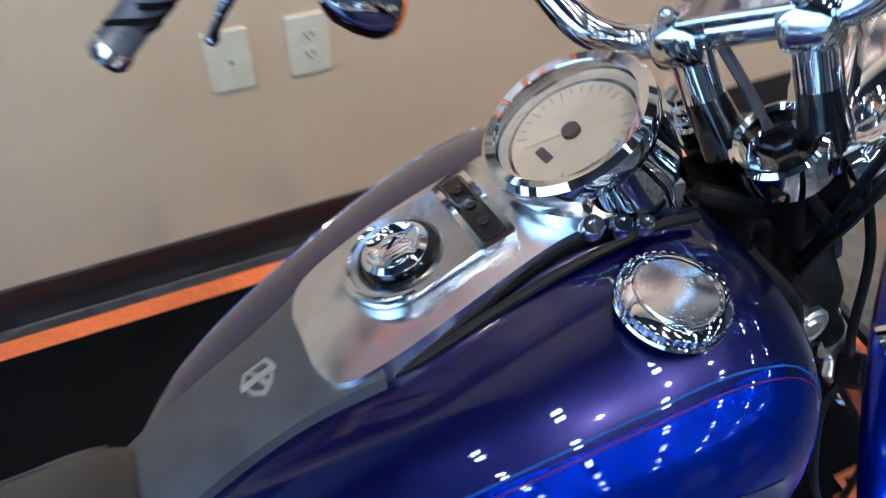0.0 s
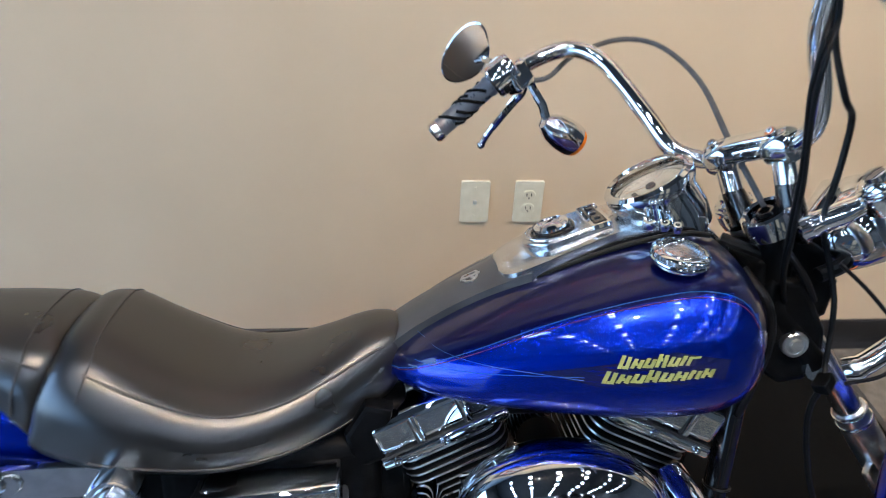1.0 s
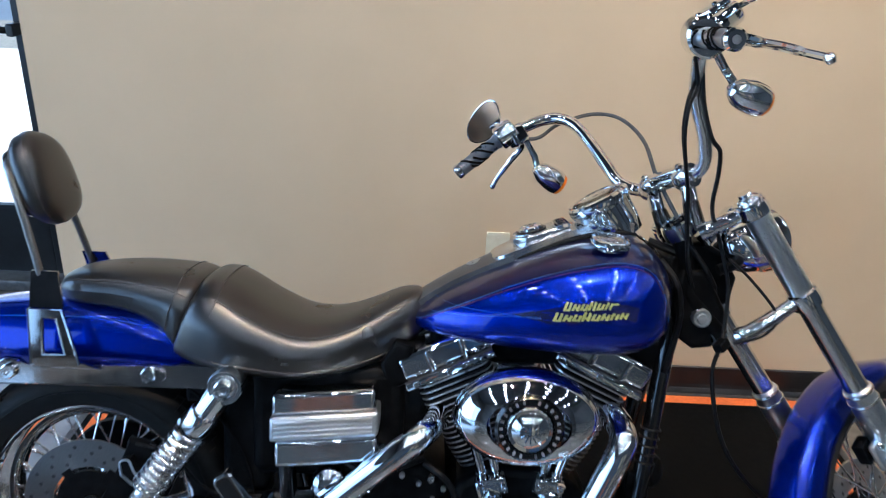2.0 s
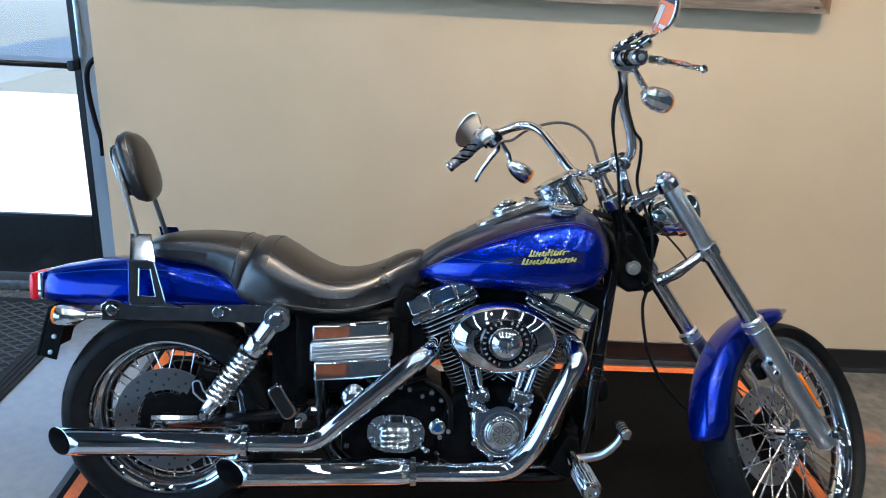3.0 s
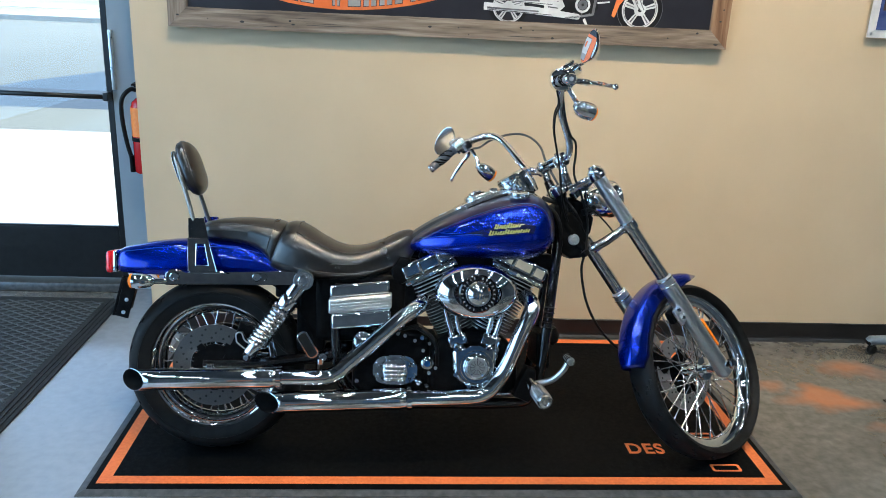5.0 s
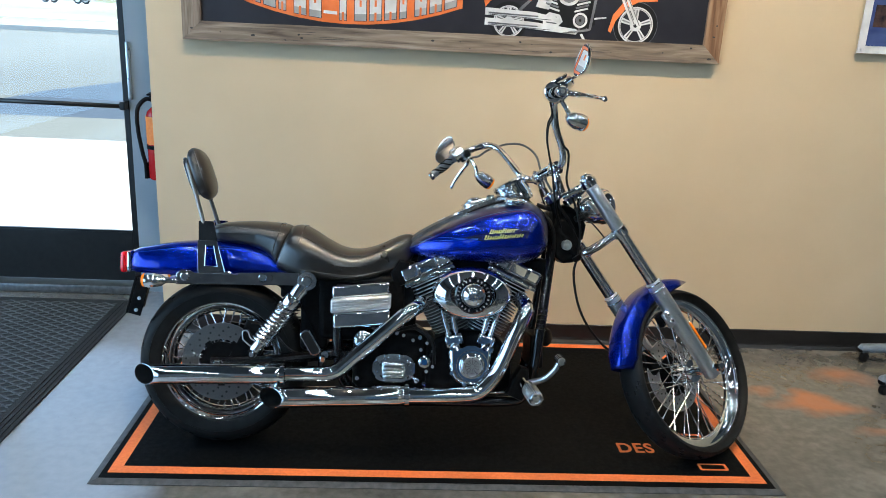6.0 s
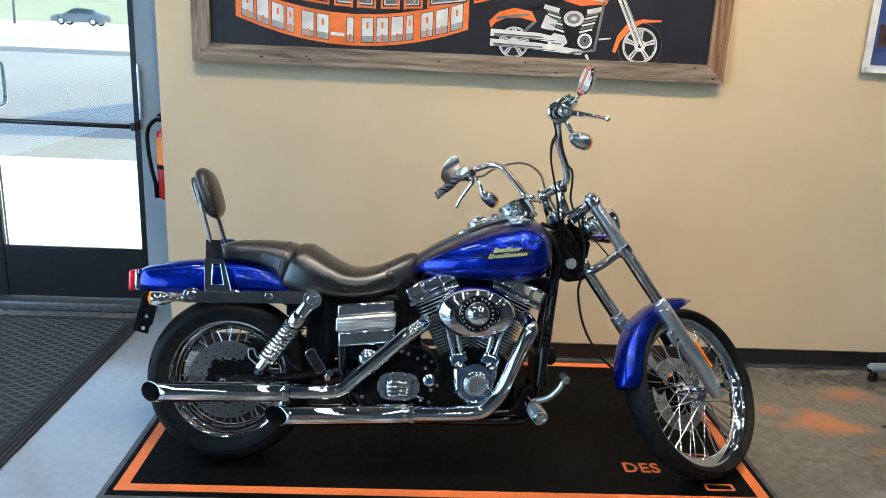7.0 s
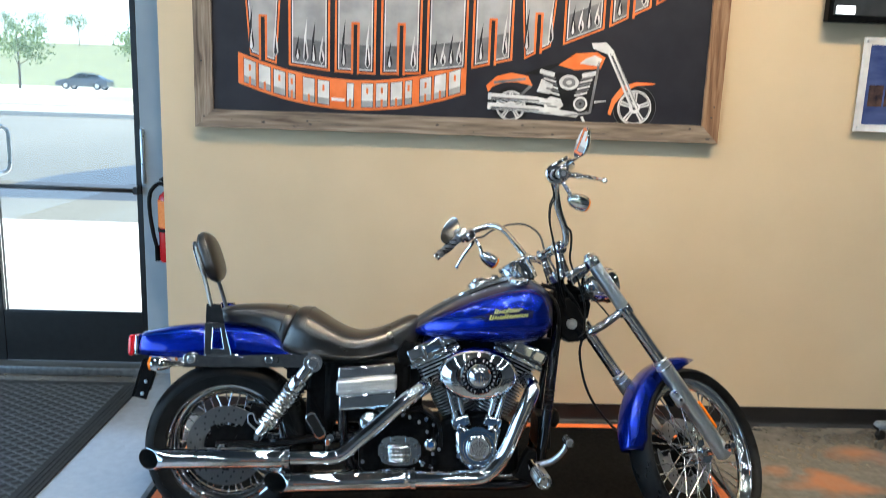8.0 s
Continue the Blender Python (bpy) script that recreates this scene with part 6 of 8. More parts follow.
def seam_lean(x, z):
    """The joint between the seats leans: its foot lies further back."""
    k = max(0.0, 1 - abs(x - 0.235) / 0.16)
    return 0.42 * k * min(0.0, z - 0.80)


def seat_point(table, x, deg, lift=0.001, p=0.62):
    row = (x, *interp(table, x))
    _, zb, zt, hw = row
    zm = zb + 0.30 * (zt - zb)
    c, s = math.cos(radians(deg)), math.sin(radians(deg))
    z = zm + ((zt - zm) * spow(s, p) if s > 0 else (zm - zb) * spow(s, 0.75))
    return Vector((x + seam_lean(x, z), -(hw * (1.0 if s > 0 else 0.92) + lift) * spow(c, 0.72), z + lift * s))


def seats():
    for name, table, label in (("pillion", PILLION, "black vinyl passenger seat"), ("rider_seat", RIDER, "black vinyl rider seat with stitched edges")):
        xa, xb = table[0][0], table[-1][0]
        xs = [xa + (xb - xa) * (0.5 - 0.5 * math.cos(math.pi * k / 46)) for k in range(47)]
        ob = part(name, loft([seat_ring((x, *interp(table, x))) for x in xs]), LEATHER, BIKE, label)
        if name == "rider_seat":
            for deg in (38, 142):
                pts = [seat_point(RIDER, x, deg, 0.0006) for x in [0.275 + 0.0078 * k for k in range(50)]]
                part("piping", tube(pts, 0.0018, 6), STITCH, ob, "dark stitched seam")
            for x in (0.278,):
                part("piping", tube([seat_point(RIDER, x, d, 0.0006) for d in range(20, 161, 5)], 0.0016, 6), STITCH, ob)
            pts = [seat_point(RIDER, 0.30 + 0.0070 * k, -12 + 6 * math.sin(k / 12), 0.0006) for k in range(50)]
            part("piping", tube(pts, 0.0014, 6), STITCH, ob)
        else:
            for deg in (32, 148):
                pts = [seat_point(PILLION, x, deg, 0.0006) for x in [-0.05 + 0.0056 * k for k in range(48)]]
                part("piping", tube(pts, 0.0016, 6), STITCH, ob)
            part("piping", tube([seat_point(PILLION, 0.19, d, 0.0006) for d in range(-20, 201, 6)], 0.0015, 6), STITCH, ob)


seats()


# ---- rear fender, rails, sissy bar ----
def rear_fender():
    top = [(-0.360, 0.706, 0.045), (-0.338, 0.717, 0.072), (-0.28, 0.730, 0.086), (-0.20, 0.745, 0.092), (-0.10, 0.754, 0.096), (0.0, 0.758, 0.098), (0.08, 0.752, 0.099), (0.15, 0.735, 0.099), (0.21, 0.705, 0.099), (0.26, 0.66, 0.098), (0.29, 0.61, 0.096), (0.31, 0.54, 0.094)]
    low = [(-0.360, 0.640), (-0.30, 0.632), (-0.15, 0.628), (0.0, 0.632), (0.15, 0.628), (0.25, 0.60), (0.31, 0.52)]
    rings = []
    for k in range(50):
        x = -0.360 + 0.613 * k / 49
        zt, hw = interp(top, x)
        zl = min(interp(low, x)[0], zt - 0.01)
        ring = []
        for j in range(25):
            a = math.pi * j / 24
            ring.append((x, -hw * spow(math.cos(a), 0.55), zl + (zt - zl) * spow(math.sin(a), 0.62)))
        rings.append(ring)
    bm = loft(rings, caps=False, closed=False)
    f = part("rear_fender", bm, BLUE, BIKE, "cobalt blue rear fender")
    mod = f.modifiers.new("thickness", "SOLIDIFY")
    mod.thickness, mod.offset = 0.003, 1.0
    # closed tail under the light
    part("fender_tip", box((-0.362, -0.05, 0.635), (-0.350, 0.05, 0.709), 0.004), BLUE, f)
    for side in (-1, 1):
        pts = []
        for k in range(30):
            x = -0.335 + 0.545 * k / 29
            zt, hw = interp(top, x)
            zl = interp(low, x)[0]
            a = radians(46 - 10 * k / 29)
            pts.append((x, side * (hw * spow(math.cos(a), 0.55) + 0.003), zl + (zt - zl) * spow(math.sin(a), 0.62) + 0.002))
        part("pinstripe", tube(pts, 0.0009, 6), STRIPE_BLUE, f)
    # tail lamp
    tl = part("tail_lamp", box((-0.373, -0.058, 0.632), (-0.357, 0.058, 0.706), 0.006), CHROME, BIKE, "red tail lamp in a chrome bezel")
    part("lens", box((-0.397, -0.060, 0.628), (-0.372, 0.060, 0.706), 0.011, 3), RED_LENS, tl, "red tail lamp lens")
    for k in range(3):
        part("lens_rib", box((-0.3985, -0.055, 0.646 + 0.018 * k), (-0.376, 0.055, 0.650 + 0.018 * k), 0.0015), RED_LENS, tl)
    # plate bracket, hanging below the tail
    m = Matrix.Translation((-0.328, 0, 0.60)) @ pose(0, 0, 0, 0, 14, 0)
    pb = part("plate_bracket", box((-0.006, -0.095, -0.12), (0.004, 0.095, 0.02), 0.003, m=m), BLACK_SATIN, BIKE, "black plate bracket")
    part("bracket_return", box((0.004, -0.095, -0.118), (0.05, -0.088, 0.018), 0.002, m=m), BLACK_SATIN, pb)
    for z in (-0.1, -0.055):
        part("reflector", lathe([(0.007, 0), (0.006, 0.003), (0, 0.004)], m @ Matrix.Translation((0.03, -0.0955, z)) @ pose(0, 0, 0, 90, 0, 0), 12), SATIN, pb)


rear_fender()


def rails():
    for s in (-1, 1):
        y = s * 0.125
        outline = [(-0.170, 0.598), (0.27, 0.606), (0.315, 0.612), (0.318, 0.642), (0.28, 0.655), (0.20, 0.652), (0.06, 0.646), (-0.09, 0.645), (-0.107, 0.638), (-0.122, 0.652), (-0.150, 0.654), (-0.170, 0.640)]
        r = part("fender_rail", prism(outline, SIDE(y if s < 0 else y + 0.014), 0.014, 0.004), DARK_CHROME, BIKE, "polished chrome fender rail in a darkened tone")
        if s < 0:
            bolt((-0.138, y - 0.014, 0.628), 0.0155, 0.010, r)
            bolt((0.140, y - 0.014, 0.631), 0.0155, 0.010, r)
            part("rail_boss", prism(rounded(0.050, 0.026, 0.012, cx=0.150, cy=0.631), SIDE(y - 0.014), 0.004, 0.002), DARK_CHROME, r)
        # turn signal on a stalk
        st = part("signal_stalk", tube([(-0.155, y, 0.612), (-0.185, y - s * -0.01, 0.612), (-0.228, y + s * 0.03, 0.612)], 0.011, 12), CHROME, BIKE)
        sg = axis_frame((-0.232, y + s * 0.035, 0.613), (-1, 0, 0))
        b = part("turn_signal", lathe([(0.0, -0.035), (0.010, -0.033), (0.020, -0.018), (0.026, 0.005), (0.0275, 0.03), (0.026, 0.038), (0.022, 0.038), (0.0, 0.036)], sg, 28), CHROME, BIKE, "chrome bullet turn signal")
        part("lens", lathe([(0.0255, 0.038), (0.024, 0.046), (0.016, 0.052), (0.0, 0.054)], sg, 24), AMBER, b, "amber lens")
        # sissy bar side plate with a window
        h0 = [(-0.066, 0.668), (-0.022, 0.668), (-0.036, 0.742), (-0.064, 0.742)]
        o0 = [(-0.090, 0.648), (0.005, 0.648), (-0.026, 0.760), (-0.092, 0.760)]
        py = s * 0.141 if s < 0 else s * 0.141 + 0.007
        sp = part("sissy_bar_plate", prism(o0, SIDE(py), 0.007, hole=h0), DARK_CHROME, BIKE, "polished side plate with a cut-out")
        part("plate_edge", tube([(a, py - (0.0072 if s < 0 else -0.0002), c) for a, c in o0[1:] + o0[:1]], 0.0021, 6), CHROME, sp)
        part("plate_foot", prism([(-0.088, 0.640), (0.050, 0.640), (0.012, 0.652), (-0.088, 0.652)], SIDE(py), 0.007, 0.002), DARK_CHROME, sp)
        part("window_edge", tube([(a, py - (0.0072 if s < 0 else -0.0002), c) for a, c in h0 + h0[:1]], 0.0022, 6), CHROME, sp)
        # dark upper piece leaning inwards
        rings = []
        for k in range(6):
            u = k / 5
            yy = s * (0.141 - 0.028 * u)
            rings.append([(-0.092 - 0.008 * u, yy, 0.761 + 0.068 * u), (-0.027 - 0.020 * u, yy, 0.761 + 0.068 * u), (-0.027 - 0.020 * u, yy - s * 0.006, 0.761 + 0.068 * u), (-0.092 - 0.008 * u, yy - s * 0.006, 0.761 + 0.068 * u)])
        part("upper_plate", loft(rings), DARK_CHROME, sp, smooth=False)
        # chrome upright in dark steel, which mutes the door's bright reflection
        part("sissy_bar", tube(smooth_path([(-0.078, s * 0.112, 0.80), (-0.092, s * 0.106, 0.85), (-0.114, s * 0.098, 0.92), (-0.140, s * 0.088, 0.995), (-0.158, s * 0.066, 1.042), (-0.166, s * 0.0, 1.062)], 5), 0.0075, 10), STEEL, BIKE, "chrome backrest upright, toned down to dark steel")
    # pad
    rings = []
    n = 22
    for k in range(n + 1):
        v = k / n
        z = -0.1 + 0.2 * v
        e = max(0.03, (1 - abs(2 * v - 1) ** 3.2)) ** 0.5
        ring = []
        for j in range(32):
            a = 2 * math.pi * j / 32
            ring.append((0.034 * e * spow(math.cos(a), 0.75) * (1.2 if math.cos(a) > 0 else 0.8), 0.098 * e * spow(math.sin(a), 0.7) * (1 - 0.12 * v), z))
        rings.append(ring)
    bm = loft(rings)
    pad_m = Matrix.Translation((-0.122, 0, 1.003)) @ pose(0, 0, 0, 0, -19, 0)
    bm.transform(pad_m)
    pad = part("backrest_pad", bm, LEATHER, BIKE, "rounded black vinyl backrest pad")
    for j in (6, 10):
        loop = [Vector(r[j]) for r in rings[1:-1]] + [Vector(r[32 - j]) for r in rings[-2:0:-1]]
        part("pad_seam", tube([pad_m @ (v * 1.004) for v in loop + loop[:1]], 0.0013, 6), STITCH, pad)
    plate = prism(rounded(0.155, 0.145, 0.05), Matrix.Translation((-0.122, 0, 1.003)) @ pose(0, 0, 0, 0, -19, 0) @ Matrix.Translation((-0.031, 0, 0)) @ pose(0, 0, 0, 90, 0, 90) @ pose(0, 0, 0, 0, 180, 0), 0.004, 0.001)
    part("pad_plate", plate, CHROME, pad, "chrome back plate")


rails()


# ---- shocks, swingarm, rear brake ----
def shocks():
    for s in (-1, 1):
        y = s * 0.165
        a, b = Vector((0.304, y, 0.627)), Vector((0.113, y, 0.360))
        d = (b - a).normalized()
        L = (b - a).length
        m = axis_frame(a, d, (0, 1, 0))
        sh = part("shock_absorber", lathe([(0.0, 0.0), (0.026, 0.0), (0.027, 0.02), (0.027, 0.072), (0.0315, 0.075), (0.033, 0.080), (0.033, 0.112), (0.030, 0.118), (0.022, 0.120), (0.014, 0.122), (0.014, L - 0.05), (0.020, L - 0.048), (0.021, L - 0.015), (0.014, L), (0.0, L)], m, 28), CHROME, BIKE, "chrome coil-over shock absorber")
        part("top_eye", lathe([(0.0, -0.024), (0.033, -0.024), (0.0355, -0.018), (0.0355, 0.018), (0.033, 0.024), (0.0, 0.024)], Matrix.Translation(a) @ pose(0, 0, 0, 90, 0, 0), 28), CHROME, sh)
        if s < 0:
            part("eye_washer", lathe([(0.0, 0.0), (0.026, 0.0), (0.026, 0.003), (0.0, 0.003)], axis_frame(a + Vector((0, -0.0245, 0)), (0, -1, 0)), 24), SATIN_CHROME, sh)
            bolt(a + Vector((0, -0.026, 0)), 0.019, 0.012, sh)
            bolt(b + Vector((0, -0.018, 0)), 0.010, 0.010, sh)
        part("bottom_eye", lathe([(0.0, -0.018), (0.015, -0.018), (0.016, 0.0), (0.015, 0.018), (0.0, 0.018)], Matrix.Translation(b) @ pose(0, 0, 0, 90, 0, 0), 20), BLACK_SATIN, sh)
        turns, steps = 10, 16
        pts = []
        for k in range(turns * steps + 1):
            t = k / (turns * steps)
            ang = 2 * math.pi * turns * t
            pts.append(m @ Vector((0.0285 * math.cos(ang), 0.0285 * math.sin(ang), 0.122 + (L - 0.175) * t)))
        part("coil_spring", tube(pts, 0.0072, 8), SATIN_CHROME, sh, "bright coil spring")
        arm = tube(smooth_path([(-0.045, s * 0.105, 0.315), (0.12, s * 0.108, 0.322), (0.30, s * 0.10, 0.34), (0.50, s * 0.085, 0.36)]), [0.020] * 19, 10)
        part("swingarm", arm, BLACK_GLOSS, BIKE, "gloss black swingarm")
    # axle nut and cap
    part("axle_nut", lathe([(0.020, 0.0), (0.020, 0.022), (0.014, 0.03), (0, 0.03)], axis_frame((-0.018, -0.118, 0.307), (0, -1, 0)), 6), CHROME, BIKE)
    # caliper on its bracket
    br = part("caliper_bracket", prism([(-0.01, 0.295), (0.05, 0.29), (0.13, 0.34), (0.15, 0.40), (0.12, 0.46), (0.075, 0.47), (0.06, 0.42), (0.03, 0.36)], SIDE(-0.072), 0.02, 0.006), BLACK_SATIN, BIKE, "black brake caliper bracket")
    cal = prism([(0.062, 0.395), (0.095, 0.372), (0.122, 0.375), (0.128, 0.395), (0.10, 0.405), (0.085, 0.435), (0.066, 0.43)], SIDE(-0.092), 0.022, 0.005)
    part("caliper", cal, BLACK_SATIN, br)
    trim = smooth_path([(0.068, 0.400, 0), (0.066, 0.428, 0), (0.084, 0.432, 0), (0.096, 0.405, 0), (0.12, 0.392, 0), (0.122, 0.378, 0), (0.096, 0.377, 0), (0.068, 0.400, 0)], 4)
    part("caliper_trim", tube([(p.x, -0.115, p.y) for p in trim], 0.0025, 6), SATIN, br)
    part("brake_line", tube(smooth_path([(0.09, -0.09, 0.46), (0.16, -0.09, 0.44), (0.24, -0.09, 0.36), (0.34, -0.09, 0.34)]), 0.004, 8), HOSE, BIKE)
    # inner fender and belt guard, black, ahead of the rear wheel
    rings = []
    for k in range(16):
        a = radians(95 - 100 * k / 15)
        r = 0.345
        rings.append([(r * math.cos(a), y, 0.313 + r * math.sin(a)) for y in (-0.095, -0.06, 0.06, 0.095)])
    f = part("inner_fender", loft(rings, caps=False, closed=False), BLACK_SATIN, BIKE, "black inner fender")
    mod = f.modifiers.new("thickness", "SOLIDIFY")
    mod.thickness = 0.004
    part("belt_pulley", lathe([(0.0, 0.085), (0.12, 0.085), (0.125, 0.09), (0.125, 0.112), (0.0, 0.112)], rear_axle, 40), BLACK_SATIN, BIKE)
    part("belt_guard", box((0.02, 0.085, 0.43), (0.45, 0.115, 0.452), 0.005), BLACK_GLOSS, BIKE)


shocks()


# ---- exhaust ----
def exhaust():
    y = -0.185
    def muffler(x0, z0, x1, z1, r, name="muffler"):
        bm = bmesh.new()
        ax_ = Vector((x1 - x0, 0, z1 - z0)).normalized()
        m = axis_frame((x0, y, z0), ax_, (0, 1, 0))
        L = math.hypot(x1 - x0, z1 - z0)
        prof = [(0.0, 0.17), (r - 0.0022, 0.169), (r - 0.0022, 0.10), (r - 0.0022, 0.03), (r - 0.0020, 0.001), (r - 0.001, 0.0), (r, 0.0008), (r, 0.03), (r, 0.10), (r, 0.20), (r, L - 0.03), (r - 0.003, L - 0.01), (r - 0.006, L)]
        add_lathe(bm, prof, m, 40)
        # slash-cut mouth that faces outwards
        inv = m.inverted()
        for v in bm.verts:
            q = inv @ v.co
            if q.z < 0.2:
                v.co = v.co - ax_ * (v.co.y - y) * 1.25 * (1 - q.z / 0.2)
        bmesh.ops.recalc_face_normals(bm, faces=bm.faces)
        bm.faces.ensure_lookup_table()
        for f in list(bm.faces)[:200]:
            f.material_index = 1
        mu = part(name, bm, [CHROME, DEEP_BLACK], BIKE, "polished chrome muffler with a slash-cut open end")
        cl = part("clamp", lathe([(r - 0.004, L - 0.005), (r + 0.003, L - 0.003), (r + 0.003, L + 0.012), (r - 0.004, L + 0.014)], m, 32, closed=True), CHROME, mu)
        part("clamp_bolt", box((-0.005, r, L - 0.003), (0.012, r + 0.016, L + 0.012), 0.003, m=m), CHROME, cl)
        return mu
    muffler(-0.262, 0.2805, 0.222, 0.291, 0.0365)
    muffler(0.184, 0.205, 0.668, 0.222, 0.0370)
    part("exhaust_pipe", tube(smooth_path([(0.222, y, 0.291), (0.32, y, 0.2935), (0.385, y, 0.296), (0.425, y, 0.312), (0.47, y, 0.352), (0.57, y, 0.440), (0.645, y, 0.505), (0.685, y + 0.01, 0.535), (0.71, y + 0.05, 0.545), (0.725, -0.08, 0.545)], 6), 0.0275, 24), CHROME, BIKE, "chrome exhaust pipe from the rear cylinder")
    part("exhaust_pipe", tube(smooth_path([(0.668, y, 0.222), (0.78, y, 0.225), (0.88, y, 0.229), (0.935, y, 0.241), (0.975, y, 0.278), (1.005, y, 0.325), (1.05, y, 0.43), (1.09, y + 0.005, 0.525), (1.098, y + 0.03, 0.555), (1.085, -0.10, 0.575)], 6), 0.0285, 24), CHROME, BIKE, "chrome exhaust pipe from the front cylinder")


exhaust()


# ---- engine ----
def rimmed(bm, d):
    """The machined rim of a fin takes the second material."""
    bm.normal_update()
    for f in bm.faces:
        f.material_index = 1 if abs(f.normal.dot(d)) < 0.3 else 0
    return bm


def engine():
    crank = Vector((0.900, 0.0, 0.320))
    part("crankcase", prism([(0.74, 0.235), (0.78, 0.215), (1.02, 0.215), (1.06, 0.25), (1.06, 0.36), (1.02, 0.42), (0.96, 0.455), (0.84, 0.455), (0.77, 0.42), (0.735, 0.34)], SIDE(0.13), 0.26, 0.02, 3), BLACK_SATIN, BIKE, "satin black crankcase")
    for s, name in ((-1, "rear"), (1, "front")):
        tilt = math.radians(25.0) * s
        d = Vector((math.sin(tilt), 0, math.cos(tilt)))
        m = Matrix.Translation(crank) @ Matrix.Rotation(tilt, 4, "Y")
        core = part("cylinder", lathe([(0.0, 0.12), (0.056, 0.12), (0.056, 0.36), (0.0, 0.36)], m, 28), BLACK_SATIN, BIKE, "black finned cylinder with bright fin edges")
        fins = 15
        for k in range(fins):
            h = 0.128 + k * 0.0118
            wid = 0.128 + 0.022 * min(1.0, k / 6)
            part("fin", rimmed(prism(rounded(wid, 0.185, 0.035, 4), m @ Matrix.Translation((0, 0, h)), 0.0036, 0.0006, 1), d), [FIN, SATIN], core)
        for k in range(4):
            h = 0.308 + k * 0.0135
            part("fin", rimmed(prism(rounded(0.165, 0.19, 0.03, 4), m @ Matrix.Translation((0, 0, h)), 0.0042, 0.0008, 1), d), [FIN, SATIN], core)
        head = part("cylinder_head", box((-0.07, -0.085, 0.30), (0.07, 0.085, 0.372), 0.012, m=m), BLACK_SATIN, BIKE)
        rk = part("rocker_box", box((-0.100, -0.104, 0.356), (0.100, 0.104, 0.374), 0.005, 3, m=m), CHROME, BIKE, "chrome rocker box in three joined pieces")
        part("gasket", box((-0.097, -0.101, 0.3735), (0.097, 0.101, 0.377), m=m), SLOT, rk, smooth=False)
        part("rocker_cover", box((-0.098, -0.102, 0.3765), (0.098, 0.102, 0.432), 0.013, 4, m=m), CHROME, rk)
        for bx in (-0.036, 0.038):
            part("cover_seam", box((bx - 0.0016, -0.1035, 0.379), (bx + 0.0016, -0.098, 0.420), m=m), SLOT, rk, smooth=False)
            part("cover_strap", box((bx + 0.002, -0.105, 0.378), (bx + 0.013, -0.090, 0.424), 0.003, 2, m=m), CHROME, rk)
        for bx in (-0.075, 0.0, 0.075):
            bolt(m @ Vector((bx, -0.100, 0.366)), 0.0075, 0.008, rk)
        # pushrod tubes lean towards the timing case
        for k in (-1, 1):
            foot = Vector((crank.x + s * 0.060 + k * 0.014, -0.118, 0.425))
            topp = Vector((crank.x + s * 0.108 + k * 0.020, -0.118, 0.60))
            dd = topp - foot
            pr = part("pushrod_tube", tube([foot, foot + dd * 0.10, foot + dd * 0.101, foot + dd * 0.42, foot + dd * 0.421, topp], [0.0145, 0.0145, 0.0105, 0.0105, 0.0085, 0.0085], 16), CHROME, BIKE, "chrome pushrod tube")
        tb = part("tappet_block", box((-0.034, -0.150, -0.02), (0.034, -0.085, 0.022), 0.008, m=Matrix.Translation((crank.x + s * 0.058, 0, 0.418)) @ Matrix.Rotation(tilt * 0.7, 4, "Y")), CHROME, BIKE, "chrome tappet block")
        for k in (-1, 1):
            bolt(Vector((crank.x + s * 0.058 + k * 0.024, -0.150, 0.425)), 0.0075, 0.008, tb)
    # timing cover with the round ignition cover
    drop = -0.010
    outline = [(0.818, 0.395), (0.822, 0.33), (0.838, 0.29), (0.875, 0.265), (0.93, 0.262), (0.965, 0.29), (0.982, 0.34), (0.986, 0.40), (0.972, 0.424), (0.945, 0.415), (0.925, 0.396), (0.88, 0.396), (0.862, 0.415), (0.835, 0.424)]
    tc = part("timing_cover", prism([(a, b + drop) for a, b in outline], SIDE(-0.128), 0.048, 0.021, 5), CHROME, BIKE, "chrome timing cover")
    tm = axis_frame((0.907, -0.170, 0.333), (0, -1, 0), (0, 0, 1)) @ Matrix.Scale(0.92, 4)
    pt = part("ignition_cover", lathe([(0.052, 0.0), (0.052, 0.010), (0.047, 0.013), (0.045, 0.013), (0.044, 0.016), (0.040, 0.018), (0.0, 0.019)], tm, 40), CHROME, tc, "round engraved ignition cover")
    part("cover_bead", lathe(torus_profile(0.063, -0.002, 0.009, 12), tm, 40, closed=True), CHROME, pt)
    part("cover_face", lathe([(0.039, 0.0186), (0.038, 0.0196), (0.0, 0.0200)], tm, 32), BRUSHED, pt)
    for k in range(12):
        part("engraved_line", box((-0.0009, 0.008, 0.0198), (0.0009, 0.026, 0.0205), m=tm @ Matrix.Rotation(2 * math.pi * k / 12, 4, "Z")), SLOT, pt, smooth=False)
    part("engraved_ring", lathe([(0.0275, 0.0196), (0.0275, 0.0204), (0.0262, 0.0204), (0.0262, 0.0196)], tm, 32, closed=True), SLOT, pt)
    for k in range(5):
        a = 2 * math.pi * k / 5 + 0.3
        bolt(tm @ Vector((0.033 * math.cos(a), 0.033 * math.sin(a), 0.0195)), 0.0035, 0.003, pt)
    for x, z in ((0.832, 0.405), (0.976, 0.405), (0.832, 0.315), (0.970, 0.315), (0.88, 0.275), (0.935, 0.274)):
        bolt((x, -0.174, z + drop), 0.0085, 0.009, tc)
